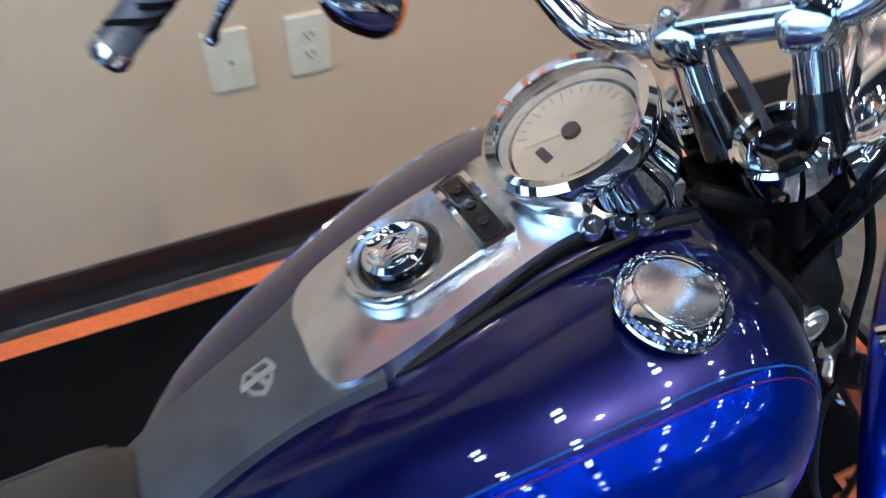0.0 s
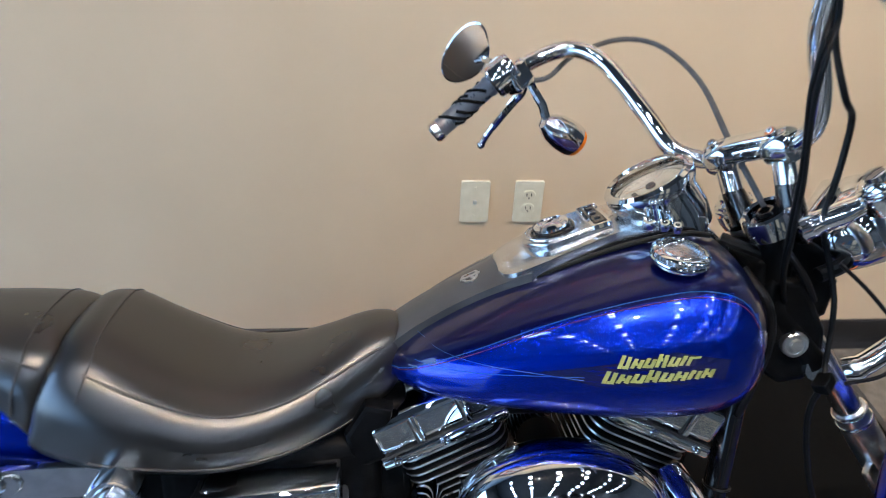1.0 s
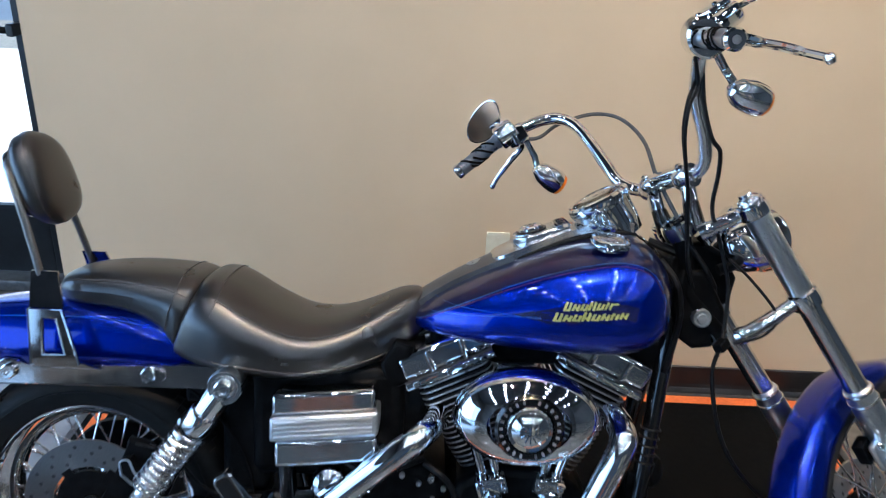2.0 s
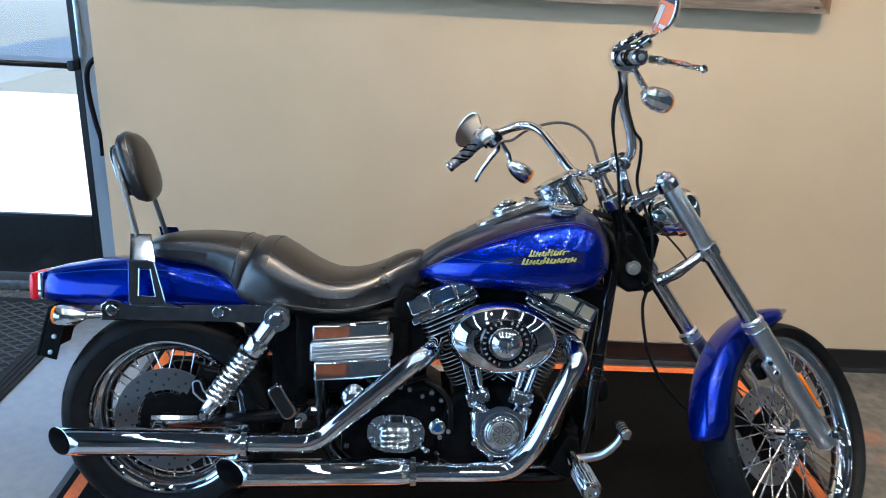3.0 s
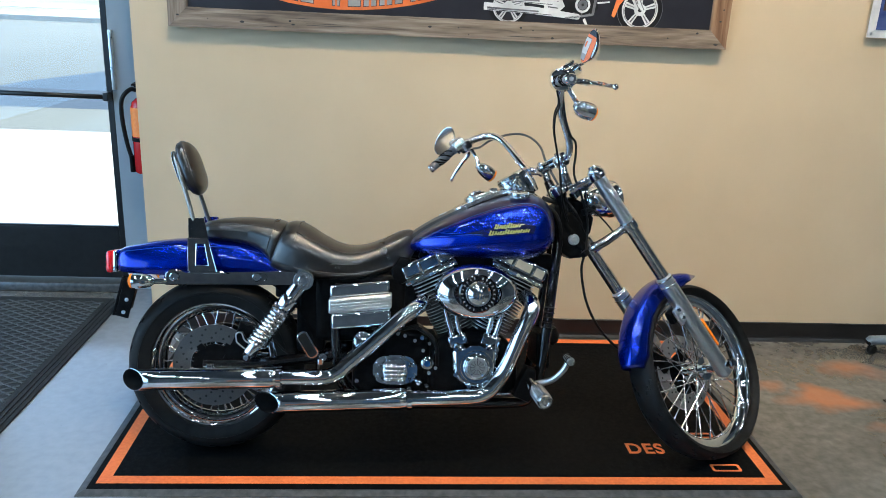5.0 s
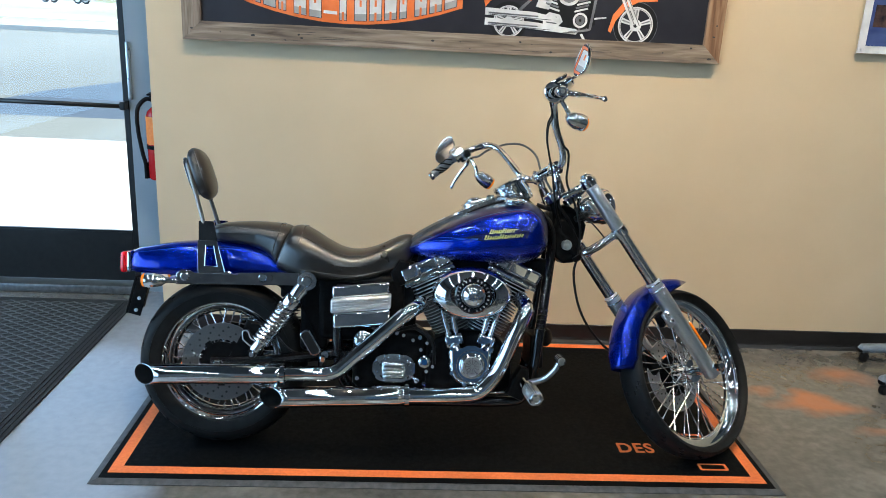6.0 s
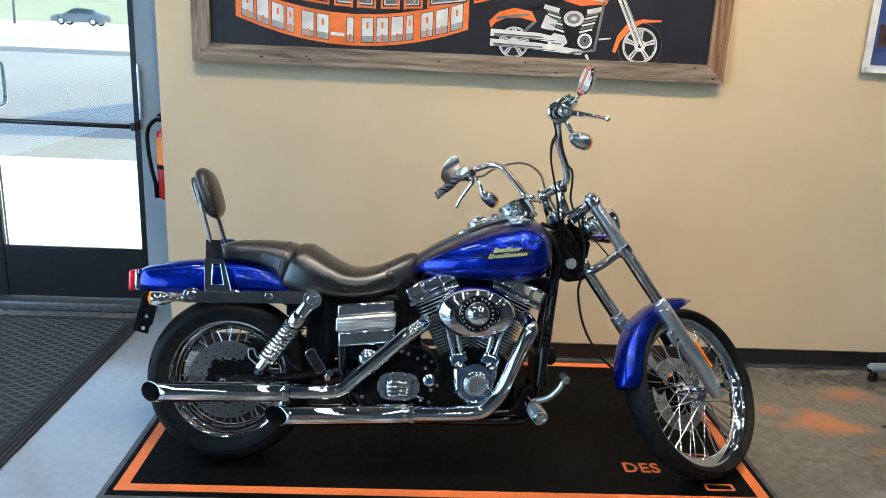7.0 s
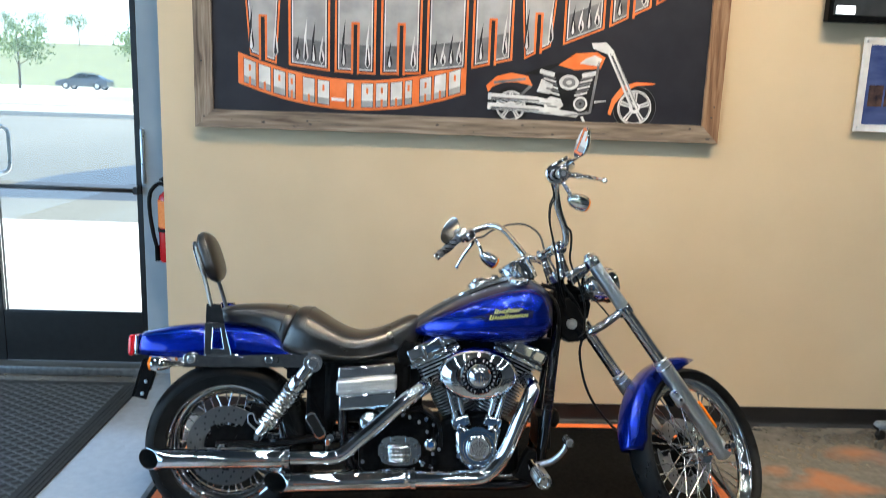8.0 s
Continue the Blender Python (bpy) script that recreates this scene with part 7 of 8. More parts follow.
    # oval air cleaner
    am = axis_frame((0.894, -0.160, 0.600), (0, -1, 0), (0, 0, 1)) @ Matrix.Scale(1.04, 4)
    ac = part("air_cleaner", lathe([(0.084, 0.0), (0.0885, 0.010), (0.0905, 0.030), (0.0905, 0.050), (0.087, 0.066), (0.079, 0.079), (0.066, 0.088), (0.052, 0.093), (0.050, 0.089)], am, 72, sx=1.50, sy=1.0), CHROME, BIKE, "oval chrome air cleaner")
    part("cleaner_band", lathe([(0.0915, 0.034), (0.0925, 0.037), (0.0925, 0.043), (0.0915, 0.046)], am, 72, sx=1.50, sy=1.0, closed=True), CHROME, ac)
    part("cleaner_ring", lathe([(0.062, 0.086), (0.0635, 0.097), (0.058, 0.102), (0.045, 0.102), (0.043, 0.094)], am, 48), BLACK_GLOSS, ac, "black ring with plain raised marks")
    for k in range(24):
        if k in (0, 12):
            continue
        a = 2 * math.pi * k / 24
        part("ring_mark", box((-0.0022, 0.049, 0.1018), (0.0022, 0.056, 0.1026), m=am @ Matrix.Rotation(a, 4, "Z")), P_GREY, ac, smooth=False)
    part("cleaner_centre", lathe([(0.0435, 0.090), (0.0435, 0.103), (0.040, 0.108), (0.034, 0.107), (0.030, 0.110), (0.024, 0.114), (0.016, 0.117), (0.008, 0.1185), (0.0, 0.119)], am, 44), CHROME, ac, "turned chrome centre")
    for k in range(12):
        part("centre_rib", box((-0.0012, 0.008, 0.1155), (0.0012, 0.020, 0.1185), m=am @ Matrix.Rotation(2 * math.pi * k / 12, 4, "Z")), CHROME, ac)
    part("intake", tube([(0.90, -0.16, 0.60), (0.90, -0.02, 0.60)], 0.035, 16), BLACK_SATIN, BIKE)
    # gearbox with a chrome end cover
    gb = part("gearbox", prism([(0.47, 0.25), (0.50, 0.22), (0.745, 0.22), (0.745, 0.42), (0.70, 0.45), (0.52, 0.45), (0.47, 0.40)], SIDE(0.10), 0.225, 0.02, 3), BLACK_SATIN, BIKE, "satin black gearbox")
    gx, gz = 0.622, 0.312
    flange = [(gx + 0.078 * spow(math.cos(q), 0.75), gz + 0.053 * spow(math.sin(q), 0.75)) for q in (2 * math.pi * k / 48 for k in range(48))]
    gc = part("gearbox_cover", prism(flange, SIDE(-0.124), 0.020, 0.008, 4), CHROME, gb, "chrome gearbox end cover")
    step = [(gx + 0.005 + 0.058 * spow(math.cos(q), 0.7), gz - 0.002 + 0.042 * spow(math.sin(q), 0.6)) for q in (2 * math.pi * k / 48 for k in range(48))]
    part("cover_step", prism(step, SIDE(-0.143), 0.026, 0.014, 5), CHROME, gc)
    face = [(gx - 0.036, gz + 0.028), (gx - 0.044, gz + 0.004), (gx - 0.036, gz - 0.034), (gx + 0.034, gz - 0.034), (gx + 0.044, gz - 0.006), (gx + 0.036, gz + 0.028)]
    part("cover_panel", prism(face, SIDE(-0.167), 0.009, 0.005, 3), CHROME, gc)
    for k in range(4):
        z = gz - 0.024 + 0.0145 * k
        part("panel_rib", tube([(gx - 0.034, -0.174, z), (gx - 0.030, -0.1775, z), (gx + 0.030, -0.1775, z), (gx + 0.034, -0.174, z)], 0.0052, 10), CHROME, gc)
    for q in range(8):
        ang = 2 * math.pi * (q + 0.5) / 8
        bolt((gx + 0.070 * math.cos(ang), -0.143, gz + 0.048 * math.sin(ang)), 0.0085, 0.010, gc)
    for x, z in ((0.705, 0.262), (0.742, 0.300), (0.765, 0.318), (0.720, 0.380), (0.742, 0.405), (0.655, 0.432), (0.690, 0.415), (0.765, 0.375)):
        bolt((x, -0.128, z), 0.006, 0.008, gb, SATIN)
    part("drain_fitting", tube([(0.690, -0.16, 0.283), (0.715, -0.165, 0.272)], 0.006, 10), CHROME, gb)
    for k, (x, z) in enumerate(((0.482, 0.405), (0.488, 0.27), (0.715, 0.425), (0.735, 0.255), (0.63, 0.44))):
        bolt((x, -0.125, z), 0.009, 0.010, gb)
    part("oil_hose", tube(smooth_path([(0.70, -0.13, 0.46), (0.74, -0.15, 0.44), (0.765, -0.15, 0.40), (0.77, -0.14, 0.33)]), 0.007, 10), HOSE, gb, "black oil hose")
    part("oil_hose", tube(smooth_path([(0.54, -0.14, 0.46), (0.58, -0.16, 0.45), (0.63, -0.155, 0.455), (0.70, -0.13, 0.47)]), 0.006, 10), HOSE, gb)
    bm_ = part("inspection_plug", lathe([(0.0, 0.0), (0.023, 0.0), (0.023, 0.012), (0.016, 0.016), (0.0, 0.016)], axis_frame((0.733, -0.160, 0.343), (0, -1, 0)), 8), CHROME, BIKE, "chrome plug with a dark centre")
    part("plug_centre", lathe([(0.011, 0.0155), (0.011, 0.018), (0.0, 0.018)], axis_frame((0.733, -0.160, 0.343), (0, -1, 0)), 18), CAR_BLUE, bm_)
    part("starter", lathe([(0.0, 0.0), (0.042, 0.0), (0.044, 0.02), (0.044, 0.10), (0.0, 0.10)], axis_frame((0.60, -0.12, 0.455), (0.0, 1, 0)), 24), CHROME, BIKE)
    # chrome oil fitting cluster under the side box
    of = part("oil_fitting", lathe([(0.0, 0.0), (0.035, 0.0), (0.038, 0.014), (0.032, 0.028), (0.02, 0.034), (0.0, 0.036)], axis_frame((0.505, -0.135, 0.415), (0.1, -1, 0.15)), 20), CHROME, BIKE)
    for k in range(6):
        a = 2 * math.pi * k / 6
        bolt((0.505 + 0.026 * math.cos(a), -0.160, 0.415 + 0.026 * math.sin(a)), 0.006, 0.008, of)
    # side box: chrome bands over a brushed ribbed middle
    sb = part("side_box", box((0.402, -0.155, 0.466), (0.598, -0.02, 0.616), 0.012, 3), DARK_CHROME, BIKE, "chrome electrics box with a ribbed brushed panel")
    sk = Matrix(((1, 0, 0.0, -0.007), (0, 1, 0, 0), (0.10, 0, 1, -0.064), (0, 0, 0, 1)))
    part("top_band", box((0.398, -0.172, 0.590), (0.604, -0.10, 0.634), 0.008, 3, m=sk), CHROME, sb)
    part("bottom_band", box((0.404, -0.172, 0.480), (0.610, -0.10, 0.534), 0.008, 3, m=sk), CHROME, sb)
    mid = part("ribbed_panel", box((0.394, -0.176, 0.536), (0.612, -0.10, 0.588), 0.008, 3, m=sk), BRUSHED, sb, "brushed ribbed panel")
    for k in range(4):
        z = 0.545 + 0.010 * k
        part("rib", box((0.404, -0.180, z), (0.600, -0.175, z + 0.0042), 0.0015, 2, m=sk), BRUSHED, mid)
    part("box_latch", box((0.50, -0.15, 0.462), (0.535, -0.11, 0.482), 0.006), CHROME, sb)


engine()


# ---- frame, controls ----
def frame_and_controls():
    for s in (-1, 1):
        part("downtube", tube(smooth_path([(1.215, s * 0.035, 0.80), (1.20, s * 0.05, 0.68), (1.165, s * 0.085, 0.42), (1.14, s * 0.095, 0.26), (1.11, s * 0.095, 0.205), (1.05, s * 0.095, 0.185), (0.80, s * 0.095, 0.182), (0.55, s * 0.095, 0.185), (0.46, s * 0.095, 0.22), (0.42, s * 0.095, 0.32), (0.40, s * 0.095, 0.55)]), 0.0195, 14), BLACK_GLOSS, BIKE, "gloss black frame tube")
    part("backbone", tube([(1.24, 0, 0.83), (0.62, 0, 0.69), (0.30, 0, 0.60)], 0.028, 14), BLACK_GLOSS, BIKE)
    # black block stands for the backbone and the shade under the tank
    part("undertank_filler", box((0.70, -0.055, 0.655), (1.20, 0.055, 0.725), 0.015, 3), BLACK_SATIN, BIKE, "black filler for the backbone and the shade under the tank")
    # black filler block added in the oil tank's place to close the gap
    part("oil_tank", box((0.33, -0.10, 0.40), (0.655, 0.10, 0.655), 0.03, 3), BLACK_SATIN, BIKE, "black filler block for the oil tank under the seat")
    part("rear_mount", box((0.27, -0.09, 0.36), (0.37, 0.09, 0.62), 0.02, 3), BLACK_SATIN, BIKE)
    # black filler box added to close the gap between fender and tyre
    part("fender_piece", box((0.195, -0.09, 0.555), (0.30, 0.09, 0.618), 0.01, 2), BLACK_SATIN, BIKE)
    part("seat_post", box((0.60, -0.075, 0.42), (0.70, 0.075, 0.70), 0.015, 3), BLACK_SATIN, BIKE)
    part("frame_casting", prism([(0.615, 0.60), (0.66, 0.62), (0.67, 0.70), (0.63, 0.71), (0.60, 0.66)], SIDE(-0.07), 0.03, 0.008), BLACK_SATIN, BIKE)
    nk = part("steering_neck", prism([(1.195, 0.81), (1.215, 0.737), (1.250, 0.712), (1.290, 0.717), (1.315, 0.742), (1.310, 0.80), (1.265, 0.88), (1.21, 0.885)], SIDE(0.03), 0.110, 0.012, 3), BLACK_SATIN, BIKE, "black steering neck with a round chrome bolt")
    nb = part("neck_bolt", lathe([(0.020, -0.002), (0.020, 0.010), (0.0175, 0.013), (0.0150, 0.013), (0.0140, 0.010), (0.0, 0.011)], axis_frame((1.258, -0.080, 0.783), (0, -1, 0)), 28), SATIN, nk)
    part("bolt_mark", lathe([(0.0110, 0.0105), (0.0095, 0.0145), (0, 0.015)], axis_frame((1.258, -0.080, 0.783), (0, -1, 0)), 8), BRUSHED, nb)
    hn = part("horn", lathe([(0.0, 0.0), (0.030, 0.0), (0.036, 0.008), (0.036, 0.02), (0.028, 0.03), (0.012, 0.034), (0.0, 0.034)], axis_frame((1.185, -0.045, 0.425), (0.75, -0.6, 0.1)), 24), BLACK_SATIN, BIKE, "round black horn")
    part("horn_ring", lathe(torus_profile(0.033, 0.018, 0.003, 6), axis_frame((1.185, -0.045, 0.425), (0.75, -0.6, 0.1)), 24, closed=True), BLACK_GLOSS, hn)
    for k in range(5):
        z_ = 0.46 + 0.018 * k
        x_ = 1.171 + 0.14 * (z_ - 0.46)
        part("tube_ring", lathe(torus_profile(0.0205, 0.0, 0.0022, 6), axis_frame((x_, -0.080 + 0.12 * (z_ - 0.46), z_), (0.135, 0.13, 1.0)), 16, closed=True), HOSE, BIKE)
    # black filler added here, its outline fitted to the camera's view
    part("neck_filler", prism([(1.215, 0.925), (1.262, 0.938), (1.312, 0.912), (1.343, 0.86), (1.333, 0.805), (1.285, 0.782), (1.23, 0.80)], SIDE(0.02), 0.06, 0.012, 3), BLACK_SATIN, BIKE, "black filler for the neck and wiring behind the fork clamps")
    part("regulator", box((1.135, -0.09, 0.31), (1.185, 0.09, 0.44), 0.01, 2), BLACK_SATIN, BIKE, "black finned regulator")
    part("horn_cover", box((0.84, 0.10, 0.50), (0.96, 0.15, 0.62), 0.02, 3), CHROME, BIKE)
    part("loom", tube(smooth_path([(1.15, -0.03, 0.93), (1.22, -0.06, 0.905), (1.28, -0.04, 0.86), (1.30, -0.03, 0.80), (1.25, -0.03, 0.74)]), 0.009, 10), HOSE, BIKE)
    for pts, r in (([(1.165, -0.08, 0.90), (1.19, -0.115, 0.86), (1.205, -0.11, 0.80), (1.205, -0.09, 0.73), (1.195, -0.075, 0.66)], 0.007), ([(1.21, -0.06, 0.95), (1.24, -0.075, 0.91), (1.262, -0.08, 0.88), (1.285, -0.07, 0.845)], 0.006)):
        part("wiring", tube(smooth_path(pts), r, 10), HOSE, BIKE, "black wiring sleeve")
    part("ignition_coil", box((1.19, -0.07, 0.83), (1.25, 0.05, 0.91), 0.012, 3), BLACK_SATIN, BIKE)
    # forward brake control
    fc = part("control_mount", prism([(1.04, 0.225), (1.10, 0.20), (1.125, 0.24), (1.12, 0.32), (1.09, 0.33), (1.06, 0.28)], SIDE(-0.11), 0.05, 0.008), BLACK_SATIN, BIKE, "black forward control mount")
    part("control_rod", tube([(0.82, -0.13, 0.215), (1.08, -0.15, 0.235)], 0.005, 8), CHROME, fc)
    part("brake_pedal", tube(smooth_path([(1.085, -0.205, 0.275), (1.12, -0.215, 0.285), (1.165, -0.235, 0.305), (1.20, -0.25, 0.345), (1.215, -0.255, 0.385)]), [0.013, 0.0128, 0.0125, 0.012, 0.012, 0.012, 0.0115, 0.0115, 0.0115, 0.011, 0.011, 0.011, 0.011, 0.0105, 0.0105, 0.0105, 0.010, 0.010, 0.010, 0.010, 0.010, 0.010, 0.010, 0.010, 0.010][:25], 14), SATIN, BIKE, "satin brake pedal arm")
    pm = axis_frame((1.212, -0.22, 0.382), (0.05, -1, -0.1), (0, 0, 1))
    pp = part("pedal_pad", lathe([(0.0, 0.0), (0.012, 0.0), (0.014, 0.004), (0.014, 0.060), (0.012, 0.064), (0.0, 0.064)], pm, 20), SATIN, BIKE, "ribbed pedal pad")
    for k in range(4):
        part("pad_rib", lathe(torus_profile(0.014, 0.010 + 0.014 * k, 0.0024, 6), pm, 20, closed=True), RUBBER, pp)
    gm = axis_frame((1.096, -0.225, 0.284), (0.14, -0.97, -0.20), (0, 0, 1))
    pg = part("rider_peg", lathe([(0.0, -0.02), (0.014, -0.02), (0.014, 0.03), (0.024, 0.034), (0.0255, 0.05), (0.0255, 0.13), (0.022, 0.138), (0.012, 0.139), (0.011, 0.136), (0.0, 0.136)], gm, 24), CHROME, BIKE, "chrome forward foot peg with rubber ribs")
    knurl = mesh_of("peg_knurl", box((-0.0016, 0.0245, 0.052), (0.0016, 0.0268, 0.128), 0.0005, 1), SATIN)
    for k in range(22):
        shared("peg_knurl", knurl, pg, gm @ Matrix.Rotation(2 * math.pi * k / 22, 4, "Z"))
    # folded passenger peg
    d = Vector((0.303 - 0.362, 0, 0.462 - 0.366)).normalized()
    q = Matrix((Vector((d.z, 0, -d.x)), d, Vector((0, -1, 0)))).transposed().to_4x4()
    q = Matrix.Translation((0.322, -0.178, 0.408)) @ q
    pas = part("passenger_peg", prism(rounded(0.040, 0.098, 0.012), q, 0.022, 0.004), CHROME, BIKE, "folded passenger foot peg with a black pad")
    part("peg_pad", prism(rounded(0.030, 0.086, 0.009), q @ Matrix.Translation((0, 0, 0.0205)), 0.006, 0.002), RUBBER, pas)
    part("peg_clevis", tube([(0.375, -0.12, 0.365), (0.372, -0.18, 0.362)], 0.014, 12), CHROME, pas)
    part("peg_spring", box((0.355, -0.19, 0.335), (0.375, -0.16, 0.36), 0.004), CHROME, pas)
    # side stand on the far side
    part("side_stand", tube(smooth_path([(0.72, 0.11, 0.20), (0.68, 0.20, 0.10), (0.66, 0.262, 0.083), (0.60, 0.268, 0.082)]), 0.011, 10), CHROME, BIKE, "chrome side stand leg")
    # primary cover on the far side
    part("primary_cover", prism(rounded(0.62, 0.17, 0.08, cx=0.70, cy=0.33), SIDE(0.20), 0.075, 0.02, 3), CHROME, BIKE)


frame_and_controls()


# ---- front end ----
def front_end():
    for s in (-1, 1):
        y = s * LEG_W
        m = LEGS @ Matrix.Translation((LEG_F, y, 0))
        leg = part("fork_tube", lathe([(0.0, 0.153), (0.016, 0.153), (0.0225, 0.145), (0.0235, 0.135), (0.0235, 0.125), (0.0235, -0.345), (0.0, -0.345)], m, 28), SATIN_CHROME, BIKE, "bright upper fork tube")
        part("fork_cover", lathe([(0.0240, 0.110), (0.0250, 0.10), (0.0250, -0.07), (0.0245, -0.078), (0.0230, -0.078)], m, 28), FORK_GREY, leg)
        part("fork_cap", lathe([(0.0265, 0.125), (0.0275, 0.135), (0.0265, 0.147), (0.022, 0.155), (0.015, 0.159), (0.014, 0.165), (0.0, 0.166)], m, 24), CHROME, leg)
        for u in (0.147, 0.133):
            part("cap_ring", lathe(torus_profile(0.0265, u, 0.003, 8), m, 24, closed=True), CHROME, leg)
        sl = part("fork_slider", lathe([(0.0245, -0.318), (0.0285, -0.322), (0.0295, -0.332), (0.0285, -0.342), (0.0305, -0.350), (0.0300, -0.362), (0.0305, -0.366), (0.0305, -0.46), (0.0285, -0.48), (0.0280, -0.68), (0.0295, -0.70), (0.0295, -0.752), (0.020, -0.762), (0.0, -0.763)], m, 28), FORK_GREY, BIKE, "satin aluminium fork slider")
        part("seal_ring", lathe(torus_profile(0.0285, -0.328, 0.0032, 8), m, 28, closed=True), CHROME, sl)
        part("seal_ring", lathe(torus_profile(0.0295, -0.352, 0.0032, 8), m, 28, closed=True), CHROME, sl)
        part("fender_lug", box((-0.055, -0.012 if s > 0 else -0.004, -0.50), (-0.020, 0.004 if s > 0 else 0.012, -0.435), 0.006, m=m), FORK_GREY, sl)
        if s < 0:
            part("fork_reflector", box((0.027, -0.020, -0.655), (0.040, 0.004, -0.535), 0.005, 3, m=m), AMBER, sl, "amber side reflector")
            part("reflector_backing", box((0.020, -0.018, -0.65), (0.0275, 0.002, -0.54), 0.002, m=m), BLACK_SATIN, sl)
            for u in (-0.445, -0.478):
                bolt(m @ Vector((-0.038, -0.006, u)), 0.008, 0.007, sl, axis=tuple(FORK.to_3x3() @ Vector((0, -1, 0))))
        part("axle_clamp", box((-0.024, -0.024, -0.760), (0.024, 0.024, -0.708), 0.009, 3, m=m), FORK_GREY, sl)
    part("front_axle", tube([LEGS @ Vector((LEG_F, -0.152, AXLE_U)), LEGS @ Vector((LEG_F, 0.152, AXLE_U))], 0.0125, 14), CHROME, BIKE)
    part("axle_nut", lathe([(0.019, 0.0), (0.019, 0.02), (0.013, 0.024), (0.0, 0.024)], LEGS @ Matrix.Translation((LEG_F, -0.148, AXLE_U)) @ pose(0, 0, 0, 90, 0, 0), 6), CHROME, BIKE)
    part("wheel_spacer", lathe([(0.020, 0.0), (0.020, 0.05), (0.0, 0.05)], LEGS @ Matrix.Translation((LEG_F, -0.04, AXLE_U)) @ pose(0, 0, 0, 90, 0, 0), 18), CHROME, BIKE)
    part("front_caliper", box((LEG_F - 0.10, 0.045, -0.66), (LEG_F - 0.045, 0.085, -0.56), 0.012, 3, m=LEGS), BLACK_SATIN, BIKE)
    # triple clamps: arms swept forward from the stem to the legs
    for u, h, name, sf in ((0.114, 0.026, "upper_clamp", -0.116), (-0.106, 0.032, "lower_clamp", -0.172)):
        bm = bmesh.new()
        for s in (-1, 1):
            pts = [fk(sf, s * 0.022, u + h / 2), fk(sf + 0.012, s * 0.04, u + h / 2), fk(sf * 0.45 + LEG_F * 0.55, s * 0.075, u + h / 2 - 0.002), fk(LEG_F - 0.012, s * (LEG_W - 0.010), u + h / 2)]
            add_tube(bm, smooth_path(pts, 4), [0.019] * 4 + [0.016] * 5 + [0.0145] * 4, 14)
        bmesh.ops.recalc_face_normals(bm, faces=bm.faces)
        c = part(name, bm, CHROME, BIKE, "polished fork clamp")
        for s in (-1, 1):
            bolt(fk(LEG_F + 0.026, s * LEG_W, u + h / 2), 0.010, 0.012, c, axis=tuple(FORK.to_3x3() @ Vector((1, 0, 0))))
            part("pinch_collar", lathe([(0.0255, -0.003), (0.031, 0.0), (0.0325, h / 2), (0.031, h), (0.0255, h + 0.003)], LEGS @ Matrix.Translation((LEG_F, s * LEG_W, u)), 28), CHROME, c)
    part("steering_stem", tube([fk(-0.118, 0.022, 0.135), fk(-0.165, 0.045, 0.02), fk(-0.160, 0.03, -0.09)], 0.020, 20), BLACK_SATIN, BIKE)
    cup = part("stem_cup", lathe([(0.031, 0.128), (0.038, 0.132), (0.039, 0.150), (0.037, 0.163), (0.033, 0.166), (0.029, 0.163), (0.027, 0.150), (0.0, 0.149)], FORK @ Matrix.Translation((-0.116, 0.018, 0)), 32), CHROME, BIKE, "chrome ring round the steering stem")
    part("stem_nut", lathe([(0.017, 0.149), (0.017, 0.161), (0.013, 0.165), (0.009, 0.165), (0.0085, 0.156), (0.0, 0.156)], FORK @ Matrix.Translation((-0.116, 0.018, 0)), 6), BLACK_GLOSS, cup)
    # headlamp
    hm = FORK @ Matrix.Translation((0.028, 0.0, 0.022)) @ Matrix.Scale(0.92, 4) @ pose(0, 0, 0, 0, 112, 0)
    hl = part("headlamp", lathe([(0.0, -0.10), (0.020, -0.096), (0.045, -0.078), (0.064, -0.045), (0.073, -0.005), (0.075, 0.03), (0.079, 0.036), (0.079, 0.048), (0.074, 0.052), (0.070, 0.046), (0.0, 0.030)], hm, 44), CHROME, BIKE, "chrome bullet headlamp")
    ln = part("headlamp_glass", lathe([(0.0725, 0.050), (0.055, 0.062), (0.03, 0.068), (0.0, 0.070)], hm, 36), GLASS, hl, "clear headlamp glass")
    part("headlamp_bracket", box((-0.10, -0.012, 0.085), (0.03, 0.012, 0.115), 0.006, m=FORK), CHROME, hl)
    # front fender
    rings = []
    R = 0.388
    for k in range(40):
        a = radians(40 + 100 * k / 39)
        flare = 0.014 * max(0.0, 1 - k / 6) ** 2
        hw = 0.050 * min(1.0, 0.16 + 0.16 * k) * min(1.0, 0.62 + 0.13 * (39 - k))
        skirt = 0.075 * min(1.0, 0.08 + 0.075 * k)
        ring = []
        for j in range(21):
            b = math.pi * j / 20
            rr = R - skirt + (skirt) * spow(math.sin(b), 0.6) + flare
            ring.append(LEGS @ Vector((LEG_F - 0.012 + rr * math.cos(a), -hw * spow(math.cos(b), 0.5), AXLE_U - 0.010 + rr * math.sin(a))))
        rings.append(ring)
    ff = part("front_fender", loft(rings, caps=False, closed=False), BLUE, BIKE, "cobalt blue front fender")
    md = ff.modifiers.new("thickness", "SOLIDIFY")
    md.thickness, md.offset = 0.003, 0.0
    for s in (-1, 1):
        part("fender_bracket", box((LEG_F - 0.05, min(s * 0.058, s * 0.085), -0.49), (LEG_F - 0.01, max(s * 0.058, s * 0.085), -0.44), 0.006, m=LEGS), BLACK_SATIN, ff)
